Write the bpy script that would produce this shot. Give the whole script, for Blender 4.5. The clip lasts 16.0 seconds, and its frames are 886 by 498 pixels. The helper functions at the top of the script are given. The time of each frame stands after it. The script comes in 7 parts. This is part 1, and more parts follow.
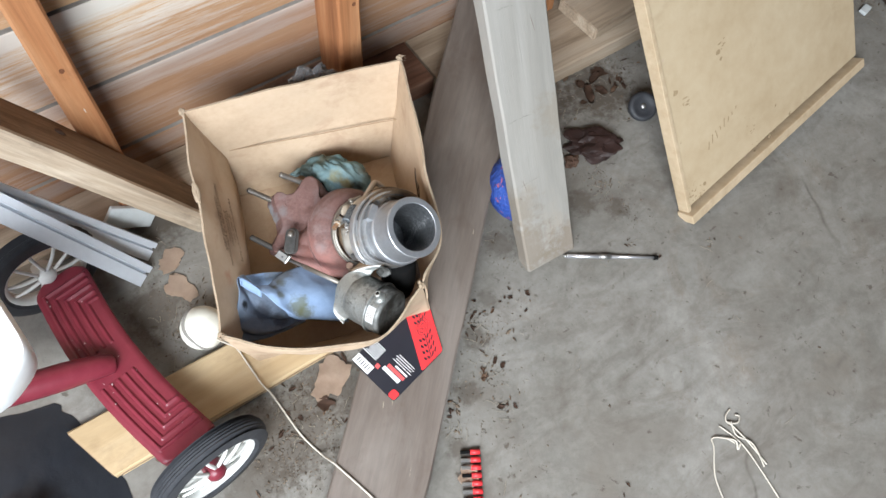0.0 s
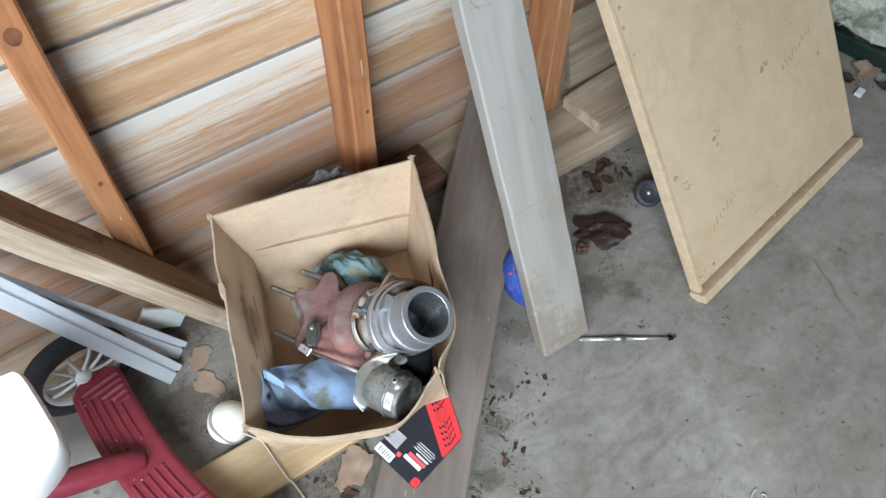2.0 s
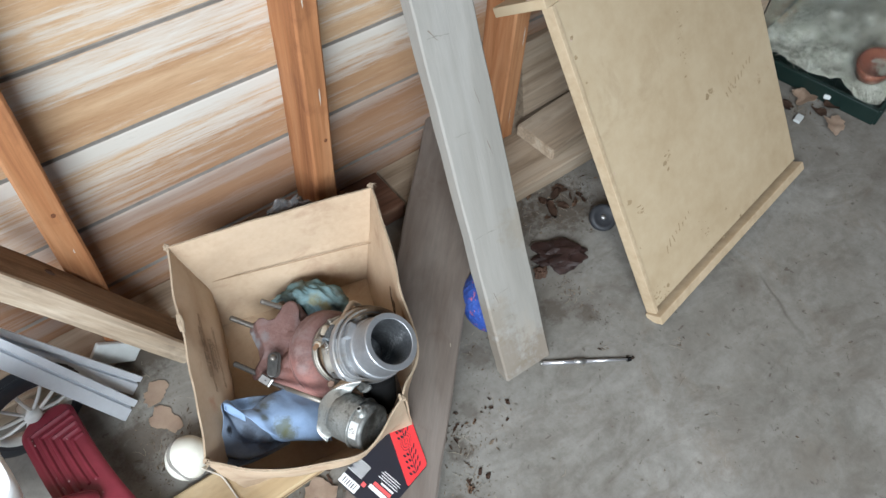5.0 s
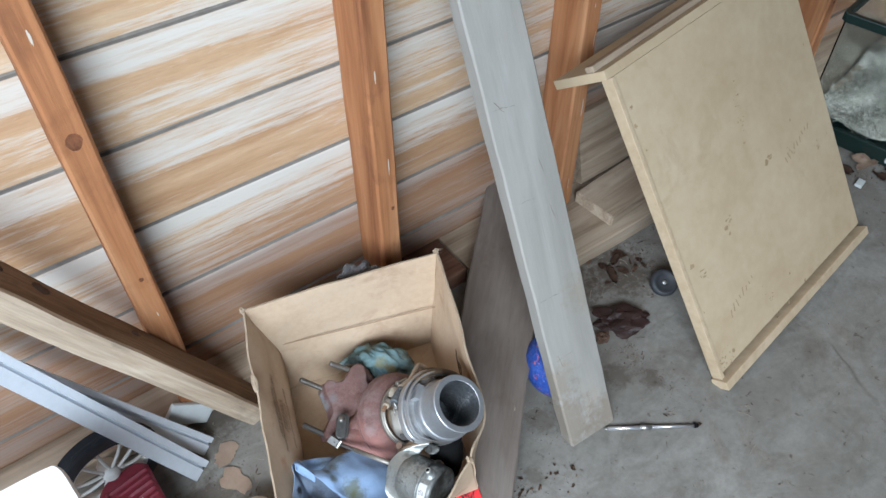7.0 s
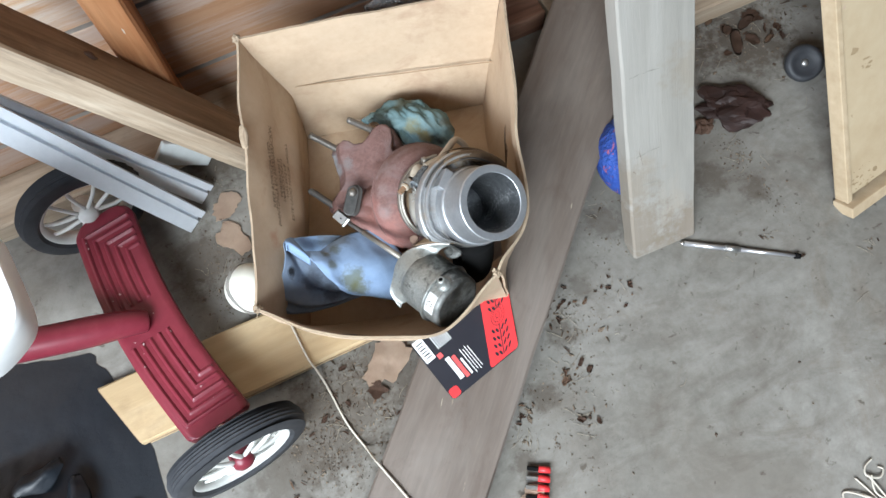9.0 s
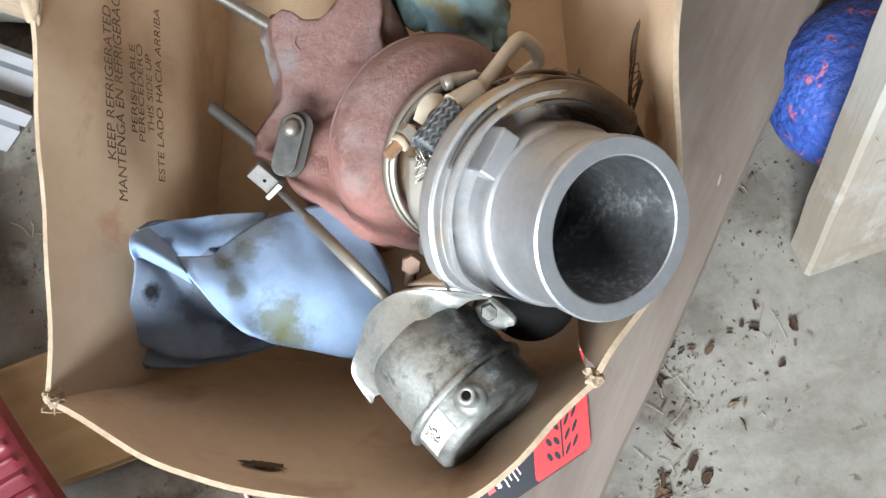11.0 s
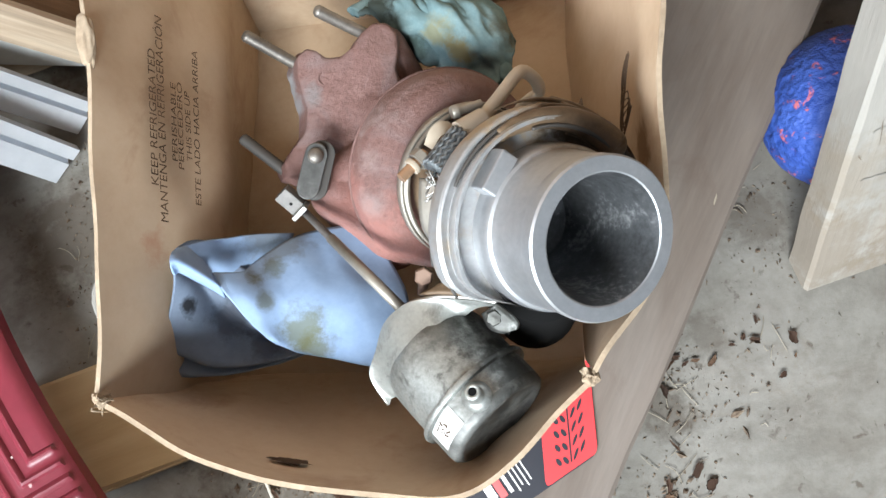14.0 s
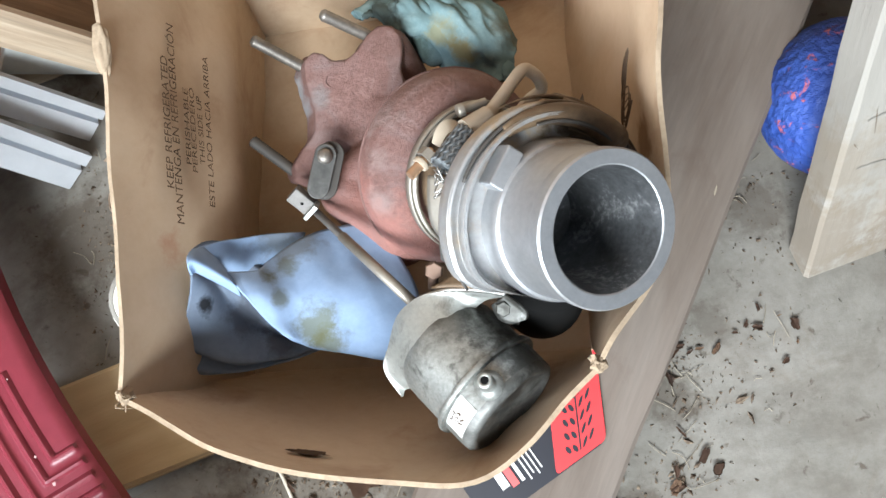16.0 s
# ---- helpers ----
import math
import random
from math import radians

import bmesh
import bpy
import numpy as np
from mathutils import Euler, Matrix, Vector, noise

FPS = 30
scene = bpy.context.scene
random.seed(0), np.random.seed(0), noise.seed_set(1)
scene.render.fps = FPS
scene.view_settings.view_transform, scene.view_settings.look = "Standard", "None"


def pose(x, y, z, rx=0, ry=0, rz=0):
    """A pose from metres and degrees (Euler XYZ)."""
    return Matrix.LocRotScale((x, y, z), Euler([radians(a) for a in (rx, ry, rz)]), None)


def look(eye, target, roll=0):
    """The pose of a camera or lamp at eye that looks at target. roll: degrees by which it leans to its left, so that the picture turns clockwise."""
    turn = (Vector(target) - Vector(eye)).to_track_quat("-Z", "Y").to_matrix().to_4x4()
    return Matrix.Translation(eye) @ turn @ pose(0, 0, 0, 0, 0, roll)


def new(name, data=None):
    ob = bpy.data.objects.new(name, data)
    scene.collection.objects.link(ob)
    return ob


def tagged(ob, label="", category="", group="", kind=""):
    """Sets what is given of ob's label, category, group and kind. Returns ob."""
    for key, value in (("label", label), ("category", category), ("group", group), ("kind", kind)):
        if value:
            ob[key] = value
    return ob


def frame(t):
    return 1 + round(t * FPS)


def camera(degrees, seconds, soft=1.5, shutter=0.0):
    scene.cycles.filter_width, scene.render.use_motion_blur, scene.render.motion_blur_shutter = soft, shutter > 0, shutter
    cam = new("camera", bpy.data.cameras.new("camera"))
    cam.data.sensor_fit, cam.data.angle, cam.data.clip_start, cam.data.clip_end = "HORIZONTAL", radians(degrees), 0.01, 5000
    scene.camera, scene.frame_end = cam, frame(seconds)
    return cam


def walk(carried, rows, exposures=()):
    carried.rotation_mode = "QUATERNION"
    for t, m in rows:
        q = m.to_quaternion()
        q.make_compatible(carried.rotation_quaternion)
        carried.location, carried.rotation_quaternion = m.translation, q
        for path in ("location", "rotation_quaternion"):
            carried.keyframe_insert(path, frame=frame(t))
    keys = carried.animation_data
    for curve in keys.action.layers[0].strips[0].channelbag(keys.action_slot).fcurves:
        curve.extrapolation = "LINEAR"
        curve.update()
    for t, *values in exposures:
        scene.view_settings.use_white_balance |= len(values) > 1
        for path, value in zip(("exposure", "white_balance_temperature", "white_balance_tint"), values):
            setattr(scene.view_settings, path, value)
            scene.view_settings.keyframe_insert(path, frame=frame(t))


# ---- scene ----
SOFT_LENS = 1.5
cam = camera(61.6, 16.0, soft=SOFT_LENS, shutter=0.0)
ROWS = [
    (0, 0.0292, -0.0008, 1.2300, 27.78, -3.60, -34.57),
    (0.5, 0.0284, -0.0214, 1.2328, 28.31, -2.85, -34.66),
    (1, 0.0239, -0.0220, 1.2298, 27.84, -2.92, -34.17),
    (1.5, 0.0385, -0.0255, 1.2570, 31.20, -1.60, -34.29),
    (2, 0.0286, -0.0497, 1.2666, 35.37, -0.35, -35.27),
    (2.5, 0.0216, -0.0363, 1.2723, 37.26, 1.81, -35.50),
    (3, 0.0207, -0.0353, 1.2704, 36.58, -1.84, -36.73),
    (3.2, 0.0229, -0.0280, 1.2721, 36.36, -2.72, -37.35),
    (5.5, 0.0026, -0.0504, 1.2667, 37.94, -2.53, -38.33),
    (6, -0.0216, -0.0369, 1.2681, 38.14, -0.63, -34.66),
    (6.5, -0.0436, -0.0334, 1.2792, 43.20, 0.56, -36.97),
    (7, -0.0275, -0.0527, 1.2852, 43.06, 0.32, -35.99),
    (7.5, -0.0079, -0.0582, 1.2878, 41.82, -0.37, -36.17),
    (8, 0.0104, -0.1019, 1.2790, 38.07, 1.43, -31.98),
    (8.5, 0.0004, -0.0175, 1.2456, 32.84, -1.65, -32.85),
    (8.7, 0.0150, 0.0071, 1.1932, 30.48, 0.74, -32.27),
    (8.9, 0.0979, 0.0495, 1.1157, 23.64, 0.73, -27.60),
    (9, 0.1457, 0.1010, 1.0744, 22.34, 1.70, -26.12),
    (9.2, 0.1716, 0.1594, 0.9762, 21.86, 2.63, -21.88),
    (9.4, 0.1913, 0.2488, 0.8398, 14.71, -0.49, -23.75),
    (9.5, 0.1870, 0.2516, 0.8069, 15.03, -0.73, -23.61),
    (9.6, 0.1894, 0.2766, 0.7545, 12.71, -2.50, -22.42),
    (9.8, 0.1944, 0.3219, 0.6991, 13.15, -2.77, -26.11),
    (10, 0.2202, 0.3505, 0.6416, 11.94, 0.93, -24.87),
    (10.2, 0.2437, 0.3983, 0.6250, 9.96, -0.60, -22.62),
    (12.3, 0.2382, 0.3893, 0.6511, 12.86, 0.67, -20.96),
    (12.5, 0.2325, 0.3884, 0.6556, 13.70, 0.06, -20.97),
    (13, 0.2382, 0.3836, 0.6542, 12.08, 0.77, -20.67),
    (13.5, 0.2365, 0.3789, 0.6633, 12.73, 0.73, -20.55),
    (14, 0.2454, 0.3730, 0.6656, 12.74, 1.68, -21.65),
    (14.5, 0.2330, 0.3738, 0.6683, 13.18, 1.42, -21.69),
    (15, 0.2389, 0.3690, 0.6668, 12.64, 1.93, -22.56),
    (15.5, 0.2412, 0.3755, 0.6737, 12.56, 2.20, -21.81),
    (16, 0.2389, 0.3689, 0.6790, 12.67, 2.09, -22.87),
]

walk(cam, [(t, pose(x, y, z, rx, ry, rz)) for t, x, y, z, rx, ry, rz in ROWS], exposures=[(0.0, -0.06, 6200, 9), (1.2, -0.06, 6100, 8), (2.0, -0.24, 5900, 6), (2.5, -0.33, 6000, 6), (3.0, -0.29, 6050, 7), (5.5, -0.28, 6050, 7), (6.8, -0.38, 5700, 6), (8.6, -0.25, 5850, 6), (9.8, 0.32, 6250, 7), (16.0, 0.32, 6250, 7)])

# ---- light: overcast daylight through the open garage doors ----
world = bpy.data.worlds.new("sky")
scene.world = world
world.use_nodes = True
wn = world.node_tree.nodes
sky = wn.new("ShaderNodeTexSky")
sky.sky_type = "NISHITA"
sky.sun_disc = False
sky.sun_elevation = radians(42)
sky.sun_rotation = radians(215)
wn["Background"].inputs["Strength"].default_value = 0.05
world.node_tree.links.new(sky.outputs[0], wn["Background"].inputs["Color"])

sun_data = bpy.data.lights.new("sun", "SUN")
sun_data.energy = 0.8
sun_data.angle = radians(12)
sun_data.color = (1.0, 0.95, 0.88)
sun = new("sun", sun_data)
sun.matrix_world = look((-3, -4, 4.5), (0, 0, 0))


def door_light(name, eye, target, w, h, power, color):
    data = bpy.data.lights.new(name, "AREA")
    data.shape, data.size, data.size_y, data.energy, data.color = "RECTANGLE", w, h, power, color
    ob = new(name, data)
    ob.matrix_world = look(eye, target)
    return ob


door_light("daylight_west", (-1.86, -0.30, 1.52), (0, 0.4, 0.4), 1.0, 1.0, 58, (0.90, 0.93, 1.0))
door_light("daylight_south", (-0.95, -1.12, 1.76), (0.42, 0.6, 0.2), 1.3, 0.9, 144, (0.93, 0.97, 1.0))


# ---- materials ----
def material(name):
    m = bpy.data.materials.new(name)
    m.use_nodes = True
    return m, m.node_tree.nodes, m.node_tree.links, m.node_tree.nodes["Principled BSDF"]


def ramp(nodes, stops):
    r = nodes.new("ShaderNodeValToRGB")
    while len(r.color_ramp.elements) < len(stops):
        r.color_ramp.elements.new(0.5)
    for e, (p, c) in zip(r.color_ramp.elements, stops):
        e.position = p
        e.color = (*c, 1) if len(c) == 3 else c
    return r


def coords(nodes, links, scale, wander=True):
    """Object coordinates, shifted for each object so that alike pieces differ."""
    tc = nodes.new("ShaderNodeTexCoord")
    mp = nodes.new("ShaderNodeMapping")
    mp.inputs["Scale"].default_value = scale
    links.new(tc.outputs["Object"], mp.inputs["Vector"])
    if wander:
        info = nodes.new("ShaderNodeObjectInfo")
        mul = nodes.new("ShaderNodeMath")
        mul.operation = "MULTIPLY"
        mul.inputs[1].default_value = 37.0
        links.new(info.outputs["Random"], mul.inputs[0])
        comb = nodes.new("ShaderNodeCombineXYZ")
        for k in range(3):
            links.new(mul.outputs[0], comb.inputs[k])
        links.new(comb.outputs[0], mp.inputs["Location"])
    return mp


def noise_tex(nodes, links, vec, scale, detail=6.0, rough=0.6, distort=0.0):
    n = nodes.new("ShaderNodeTexNoise")
    n.inputs["Scale"].default_value = scale
    n.inputs["Detail"].default_value = detail
    n.inputs["Roughness"].default_value = rough
    n.inputs["Distortion"].default_value = distort
    links.new(vec, n.inputs["Vector"])
    return n.outputs["Fac"]


def mix(nodes, links, fac, a, b, mode="MIX"):
    m = nodes.new("ShaderNodeMix")
    m.data_type = "RGBA"
    m.blend_type = mode
    for sock, v in ((m.inputs[0], fac), (m.inputs[6], a), (m.inputs[7], b)):
        if isinstance(v, (int, float)):
            sock.default_value = v
        elif isinstance(v, tuple):
            sock.default_value = (*v, 1)
        else:
            links.new(v, sock)
    return m.outputs[2]


def bump(nodes, links, bsdf, height, strength, dist):
    b = nodes.new("ShaderNodeBump")
    b.inputs["Strength"].default_value = strength
    b.inputs["Distance"].default_value = dist
    links.new(height, b.inputs["Height"])
    links.new(b.outputs[0], bsdf.inputs["Normal"])
    return b


def wood(name, dark, mid, light, grain=60.0, along=(1.2, 14, 14), rough=0.75, stain=0.35, stain_col=(0.06, 0.045, 0.035), bump_d=0.0012, contrast=1.0):
    """Sawn timber whose grain runs along the piece's own x."""
    m, n, l, b = material(name)
    vec = coords(n, l, along).outputs[0]
    big = noise_tex(n, l, vec, 2.2, 5, 0.6, 0.6)
    col = ramp(n, [(0.28, dark), (0.5, mid), (0.72, light)])
    l.new(big, col.inputs[0])
    fine_v = coords(n, l, (along[0] * 1.6, along[1] * 5, along[2] * 5)).outputs[0]
    fine = noise_tex(n, l, fine_v, grain / 20, 8, 0.7, 0.2)
    lo, hi = 1 - 0.34 * contrast, 1 + 0.08 * contrast
    fr = ramp(n, [(0.3, (lo, lo, lo)), (0.62, (hi, hi, hi))])
    l.new(fine, fr.inputs[0])
    c = mix(n, l, 1.0, col.outputs[0], fr.outputs[0], "MULTIPLY")
    sv = coords(n, l, (6, 9, 9)).outputs[0]
    st = noise_tex(n, l, sv, 1.3, 7, 0.65, 0.3)
    sr = ramp(n, [(0.56, (0, 0, 0)), (0.78, (stain, stain, stain))])
    l.new(st, sr.inputs[0])
    c = mix(n, l, sr.outputs[0], c, stain_col)
    l.new(c, b.inputs["Base Color"])
    b.inputs["Roughness"].default_value = rough
    b.inputs["Specular IOR Level"].default_value = 0.25
    bump(n, l, b, fine, 0.7, bump_d)
    return m


def painted_siding():
    """Bare tan boards with rubbed remains of white paint: a band along each board's top, thin streaks elsewhere."""
    m, n, l, b = material("worn siding")
    vec = coords(n, l, (0.9, 14, 14)).outputs[0]
    base = noise_tex(n, l, vec, 1.5, 9, 0.66, 0.1)
    col = ramp(n, [(0.28, (0.29, 0.155, 0.080)), (0.42, (0.40, 0.245, 0.135)), (0.56, (0.475, 0.315, 0.185)), (0.74, (0.53, 0.395, 0.265))])
    l.new(base, col.inputs[0])
    gv = coords(n, l, (16, 150, 150)).outputs[0]
    gn = noise_tex(n, l, gv, 1.5, 6, 0.75, 0.2)
    gr = ramp(n, [(0.3, (0.88, 0.86, 0.84)), (0.60, (1.04, 1.04, 1.04))])
    l.new(gn, gr.inputs[0])
    c = mix(n, l, 1.0, col.outputs[0], gr.outputs[0], "MULTIPLY")
    pv = coords(n, l, (0.75, 19, 19)).outputs[0]
    pn = noise_tex(n, l, pv, 1.5, 9, 0.66, 0.05)
    pv2 = coords(n, l, (9, 140, 140)).outputs[0]
    pn2 = noise_tex(n, l, pv2, 1.5, 7, 0.75, 0.3)
    tc = n.new("ShaderNodeTexCoord")
    sep = n.new("ShaderNodeSeparateXYZ")
    l.new(tc.outputs["Object"], sep.inputs[0])
    band = n.new("ShaderNodeMapRange")
    band.interpolation_type = "SMOOTHSTEP"
    for key, v in (("From Min", 0.085), ("From Max", 0.130), ("To Min", -0.02), ("To Max", 0.12)):
        band.inputs[key].default_value = v
    l.new(sep.outputs["Z"], band.inputs["Value"])
    a1 = n.new("ShaderNodeMath")
    a1.operation = "MULTIPLY_ADD"
    l.new(pn2, a1.inputs[0])
    a1.inputs[1].default_value = 0.58
    l.new(pn, a1.inputs[2])
    a2 = n.new("ShaderNodeMath")
    a2.operation = "ADD"
    l.new(a1.outputs[0], a2.inputs[0])
    l.new(band.outputs[0], a2.inputs[1])
    pr = ramp(n, [(0.76, (0, 0, 0)), (0.85, (0.52, 0.52, 0.52)), (0.98, (0.95, 0.95, 0.95))])
    l.new(a2.outputs[0], pr.inputs[0])
    c = mix(n, l, pr.outputs[0], c, (0.57, 0.535, 0.480))
    # dark scuffs and flecks where old paint came away
    dv = coords(n, l, (5, 60, 60)).outputs[0]
    dn = noise_tex(n, l, dv, 2.0, 8, 0.75)
    dr = ramp(n, [(0.63, (0, 0, 0)), (0.72, (0.50, 0.50, 0.50))])
    l.new(dn, dr.inputs[0])
    c = mix(n, l, dr.outputs[0], c, (0.13, 0.075, 0.042))
    # the lowest boards are mixed towards a darker red-brown
    info = n.new("ShaderNodeNewGeometry")
    sp2 = n.new("ShaderNodeSeparateXYZ")
    l.new(info.outputs["Position"], sp2.inputs[0])
    foot_z = n.new("ShaderNodeMath")
    foot_z.operation = "MULTIPLY_ADD"
    l.new(noise_tex(n, l, pv, 1.1, 6, 0.6), foot_z.inputs[0])
    foot_z.inputs[1].default_value = 0.22
    l.new(sp2.outputs["Z"], foot_z.inputs[2])
    wr = ramp(n, [(0.34, (0.66, 0.66, 0.66)), (0.50, (0, 0, 0))])
    l.new(foot_z.outputs[0], wr.inputs[0])
    c = mix(n, l, wr.outputs[0], c, (0.20, 0.098, 0.056))
    l.new(c, b.inputs["Base Color"])
    b.inputs["Roughness"].default_value = 0.8
    b.inputs["Specular IOR Level"].default_value = 0.2
    bump(n, l, b, a1.outputs[0], 0.6, 0.001)
    return m


def speckled(name, stops, scale=40.0, big=4.0, rough=0.6, metal=0.0, spot=None, spot_at=(0.62, 0.74), bump_s=0.3, bump_d=0.001, spec=0.4, bump_scale=None):
    """A surface with variation at two scales and, if wanted, stains."""
    m, n, l, b = material(name)
    vec = coords(n, l, (1, 1, 1)).outputs[0]
    a = noise_tex(n, l, vec, big, 6, 0.6, 0.4)
    f = noise_tex(n, l, vec, scale, 8, 0.7)
    mm = n.new("ShaderNodeMath")
    mm.operation = "MULTIPLY_ADD"
    l.new(f, mm.inputs[0])
    mm.inputs[1].default_value = 0.45
    half = n.new("ShaderNodeMath")
    half.operation = "MULTIPLY"
    half.inputs[1].default_value = 0.55
    l.new(a, half.inputs[0])
    l.new(half.outputs[0], mm.inputs[2])
    col = ramp(n, stops)
    l.new(mm.outputs[0], col.inputs[0])
    c = col.outputs[0]
    if spot:
        s = noise_tex(n, l, vec, big * 1.7, 7, 0.68, 0.6)
        sr = ramp(n, [(spot_at[0], (0, 0, 0)), (spot_at[1], (0.9, 0.9, 0.9))])
        l.new(s, sr.inputs[0])
        c = mix(n, l, sr.outputs[0], c, spot)
    l.new(c, b.inputs["Base Color"])
    b.inputs["Roughness"].default_value = rough
    b.inputs["Metallic"].default_value = metal
    b.inputs["Specular IOR Level"].default_value = spec
    if bump_s:
        h = f if not bump_scale else noise_tex(n, l, vec, bump_scale, 4, 0.6)
        bump(n, l, b, h, bump_s, bump_d)
    return m


def stained(name, stops, stains, scale=70.0, big=5.0, rough=0.95, bump_s=0.25, bump_d=0.0008, bump_scale=None, metal=0.0):
    """A cloth or card with stains of their own shape: (place, radius, colour, strength) in the thing's own axes."""
    m = speckled(name, stops, scale, big, rough, metal, spec=0.3 if metal else 0.05, bump_s=bump_s, bump_d=bump_d, bump_scale=bump_scale)
    return add_stains(m, stains)


def add_stains(m, stains):
    n, l = m.node_tree.nodes, m.node_tree.links
    b = n["Principled BSDF"]
    c = b.inputs["Base Color"].links[0].from_socket
    tc = n.new("ShaderNodeTexCoord")
    wob = n.new("ShaderNodeTexNoise")
    wob.inputs["Scale"].default_value = 60
    wob.inputs["Detail"].default_value = 6
    wob.inputs["Roughness"].default_value = 0.7
    l.new(tc.outputs["Object"], wob.inputs["Vector"])
    for at, rad, colour, strength in stains:
        d = n.new("ShaderNodeVectorMath")
        d.operation = "DISTANCE"
        l.new(tc.outputs["Object"], d.inputs[0])
        d.inputs[1].default_value = at
        k = n.new("ShaderNodeMath")
        k.operation = "MULTIPLY_ADD"
        l.new(d.outputs["Value"], k.inputs[0])
        k.inputs[1].default_value = 0.5 / rad
        l.new(wob.outputs["Fac"], k.inputs[2])
        r = ramp(n, [(0.72, (strength, strength, strength)), (0.98, (0, 0, 0))])
        l.new(k.outputs[0], r.inputs[0])
        c = mix(n, l, r.outputs[0], c, colour)
    l.new(c, b.inputs["Base Color"])
    return m


def floor_material():
    """Old concrete under packed dirt, with hairline cracks."""
    m, n, l, b = material("dirty concrete")
    vec = coords(n, l, (1, 1, 1), False).outputs[0]
    a = noise_tex(n, l, vec, 2.3, 8, 0.62, 0.6)
    col = ramp(n, [(0.3, (0.146, 0.138, 0.122)), (0.48, (0.200, 0.194, 0.176)), (0.68, (0.252, 0.246, 0.227))])
    l.new(a, col.inputs[0])
    f = noise_tex(n, l, vec, 55, 9, 0.72)
    fr = ramp(n, [(0.3, (0.86, 0.85, 0.84)), (0.65, (1.06, 1.06, 1.06))])
    l.new(f, fr.inputs[0])
    c = mix(n, l, 1.0, col.outputs[0], fr.outputs[0], "MULTIPLY")
    d = noise_tex(n, l, vec, 7, 8, 0.7, 0.8)
    dr = ramp(n, [(0.55, (0, 0, 0)), (0.72, (0.62, 0.62, 0.62))])
    l.new(d, dr.inputs[0])
    c = mix(n, l, dr.outputs[0], c, (0.155, 0.125, 0.095))
    sp = noise_tex(n, l, vec, 160, 3, 0.5)
    spr = ramp(n, [(0.73, (0, 0, 0)), (0.77, (0.5, 0.5, 0.5))])
    l.new(sp, spr.inputs[0])
    c = mix(n, l, spr.outputs[0], c, (0.05, 0.04, 0.03))
    # a few broken hairline cracks
    line = noise_tex(n, l, vec, 1.1, 4, 0.45, 0.2)
    off = n.new("ShaderNodeMath")
    off.operation = "SUBTRACT"
    l.new(line, off.inputs[0])
    off.inputs[1].default_value = 0.5
    mag = n.new("ShaderNodeMath")
    mag.operation = "ABSOLUTE"
    l.new(off.outputs[0], mag.inputs[0])
    cr = ramp(n, [(0.0, (0.8, 0.8, 0.8)), (0.0040, (0, 0, 0))])
    l.new(mag.outputs[0], cr.inputs[0])
    where = ramp(n, [(0.50, (0, 0, 0)), (0.60, (1, 1, 1))])
    l.new(noise_tex(n, l, vec, 4.5, 5, 0.6), where.inputs[0])
    crack = mix(n, l, 1.0, cr.outputs[0], where.outputs[0], "MULTIPLY")
    c = mix(n, l, crack, c, (0.09, 0.08, 0.068))
    # mottling a hand's width across
    mot = ramp(n, [(0.36, (0.88, 0.865, 0.85)), (0.62, (1.07, 1.06, 1.05))])
    l.new(noise_tex(n, l, vec, 11, 7, 0.68, 0.7), mot.inputs[0])
    c = mix(n, l, 1.0, c, mot.outputs[0], "MULTIPLY")
    grit = ramp(n, [(0.36, (0.72, 0.69, 0.66)), (0.52, (1.0, 1.0, 1.0)), (0.70, (1.12, 1.12, 1.10))])
    l.new(noise_tex(n, l, vec, 34, 8, 0.75, 0.3), grit.inputs[0])
    c = mix(n, l, 0.45, c, grit.outputs[0], "MULTIPLY")
    # broad damp and dirty patches
    pat = ramp(n, [(0.47, (0, 0, 0)), (0.66, (0.7, 0.7, 0.7))])
    l.new(noise_tex(n, l, vec, 3.4, 7, 0.6, 1.2), pat.inputs[0])
    c = mix(n, l, pat.outputs[0], c, (0.155, 0.140, 0.120))
    # dragged streaks of dirt, and pale dust rubbed over the humps
    for turn, lo, hi, amount, tint in ((25, 0.50, 0.72, 0.58, (0.100, 0.084, 0.068)), (-40, 0.54, 0.74, 0.55, (0.095, 0.078, 0.062)), (70, 0.54, 0.78, 0.48, (0.30, 0.29, 0.265))):
        sv = n.new("ShaderNodeMapping")
        l.new(vec, sv.inputs[0])
        sv.inputs["Rotation"].default_value = (0, 0, radians(turn))
        sv.inputs["Scale"].default_value = (3.0, 6.2, 1.0)
        st = ramp(n, [(lo, (0, 0, 0)), (hi, (amount, amount, amount))])
        l.new(noise_tex(n, l, sv.outputs[0], 1.5, 9, 0.68, 1.1), st.inputs[0])
        c = mix(n, l, st.outputs[0], c, tint)
    pit = ramp(n, [(0.63, (0, 0, 0)), (0.70, (0.75, 0.75, 0.75))])
    l.new(noise_tex(n, l, vec, 48, 5, 0.6, 0.4), pit.inputs[0])
    c = mix(n, l, pit.outputs[0], c, (0.075, 0.060, 0.046))
    l.new(c, b.inputs["Base Color"])
    b.inputs["Roughness"].default_value = 0.85
    b.inputs["Specular IOR Level"].default_value = 0.2
    hsum = n.new("ShaderNodeMath")
    hsum.operation = "ADD"
    l.new(f, hsum.inputs[0])
    l.new(d, hsum.inputs[1])
    bump(n, l, b, hsum.outputs[0], 0.4, 0.0016)
    return m


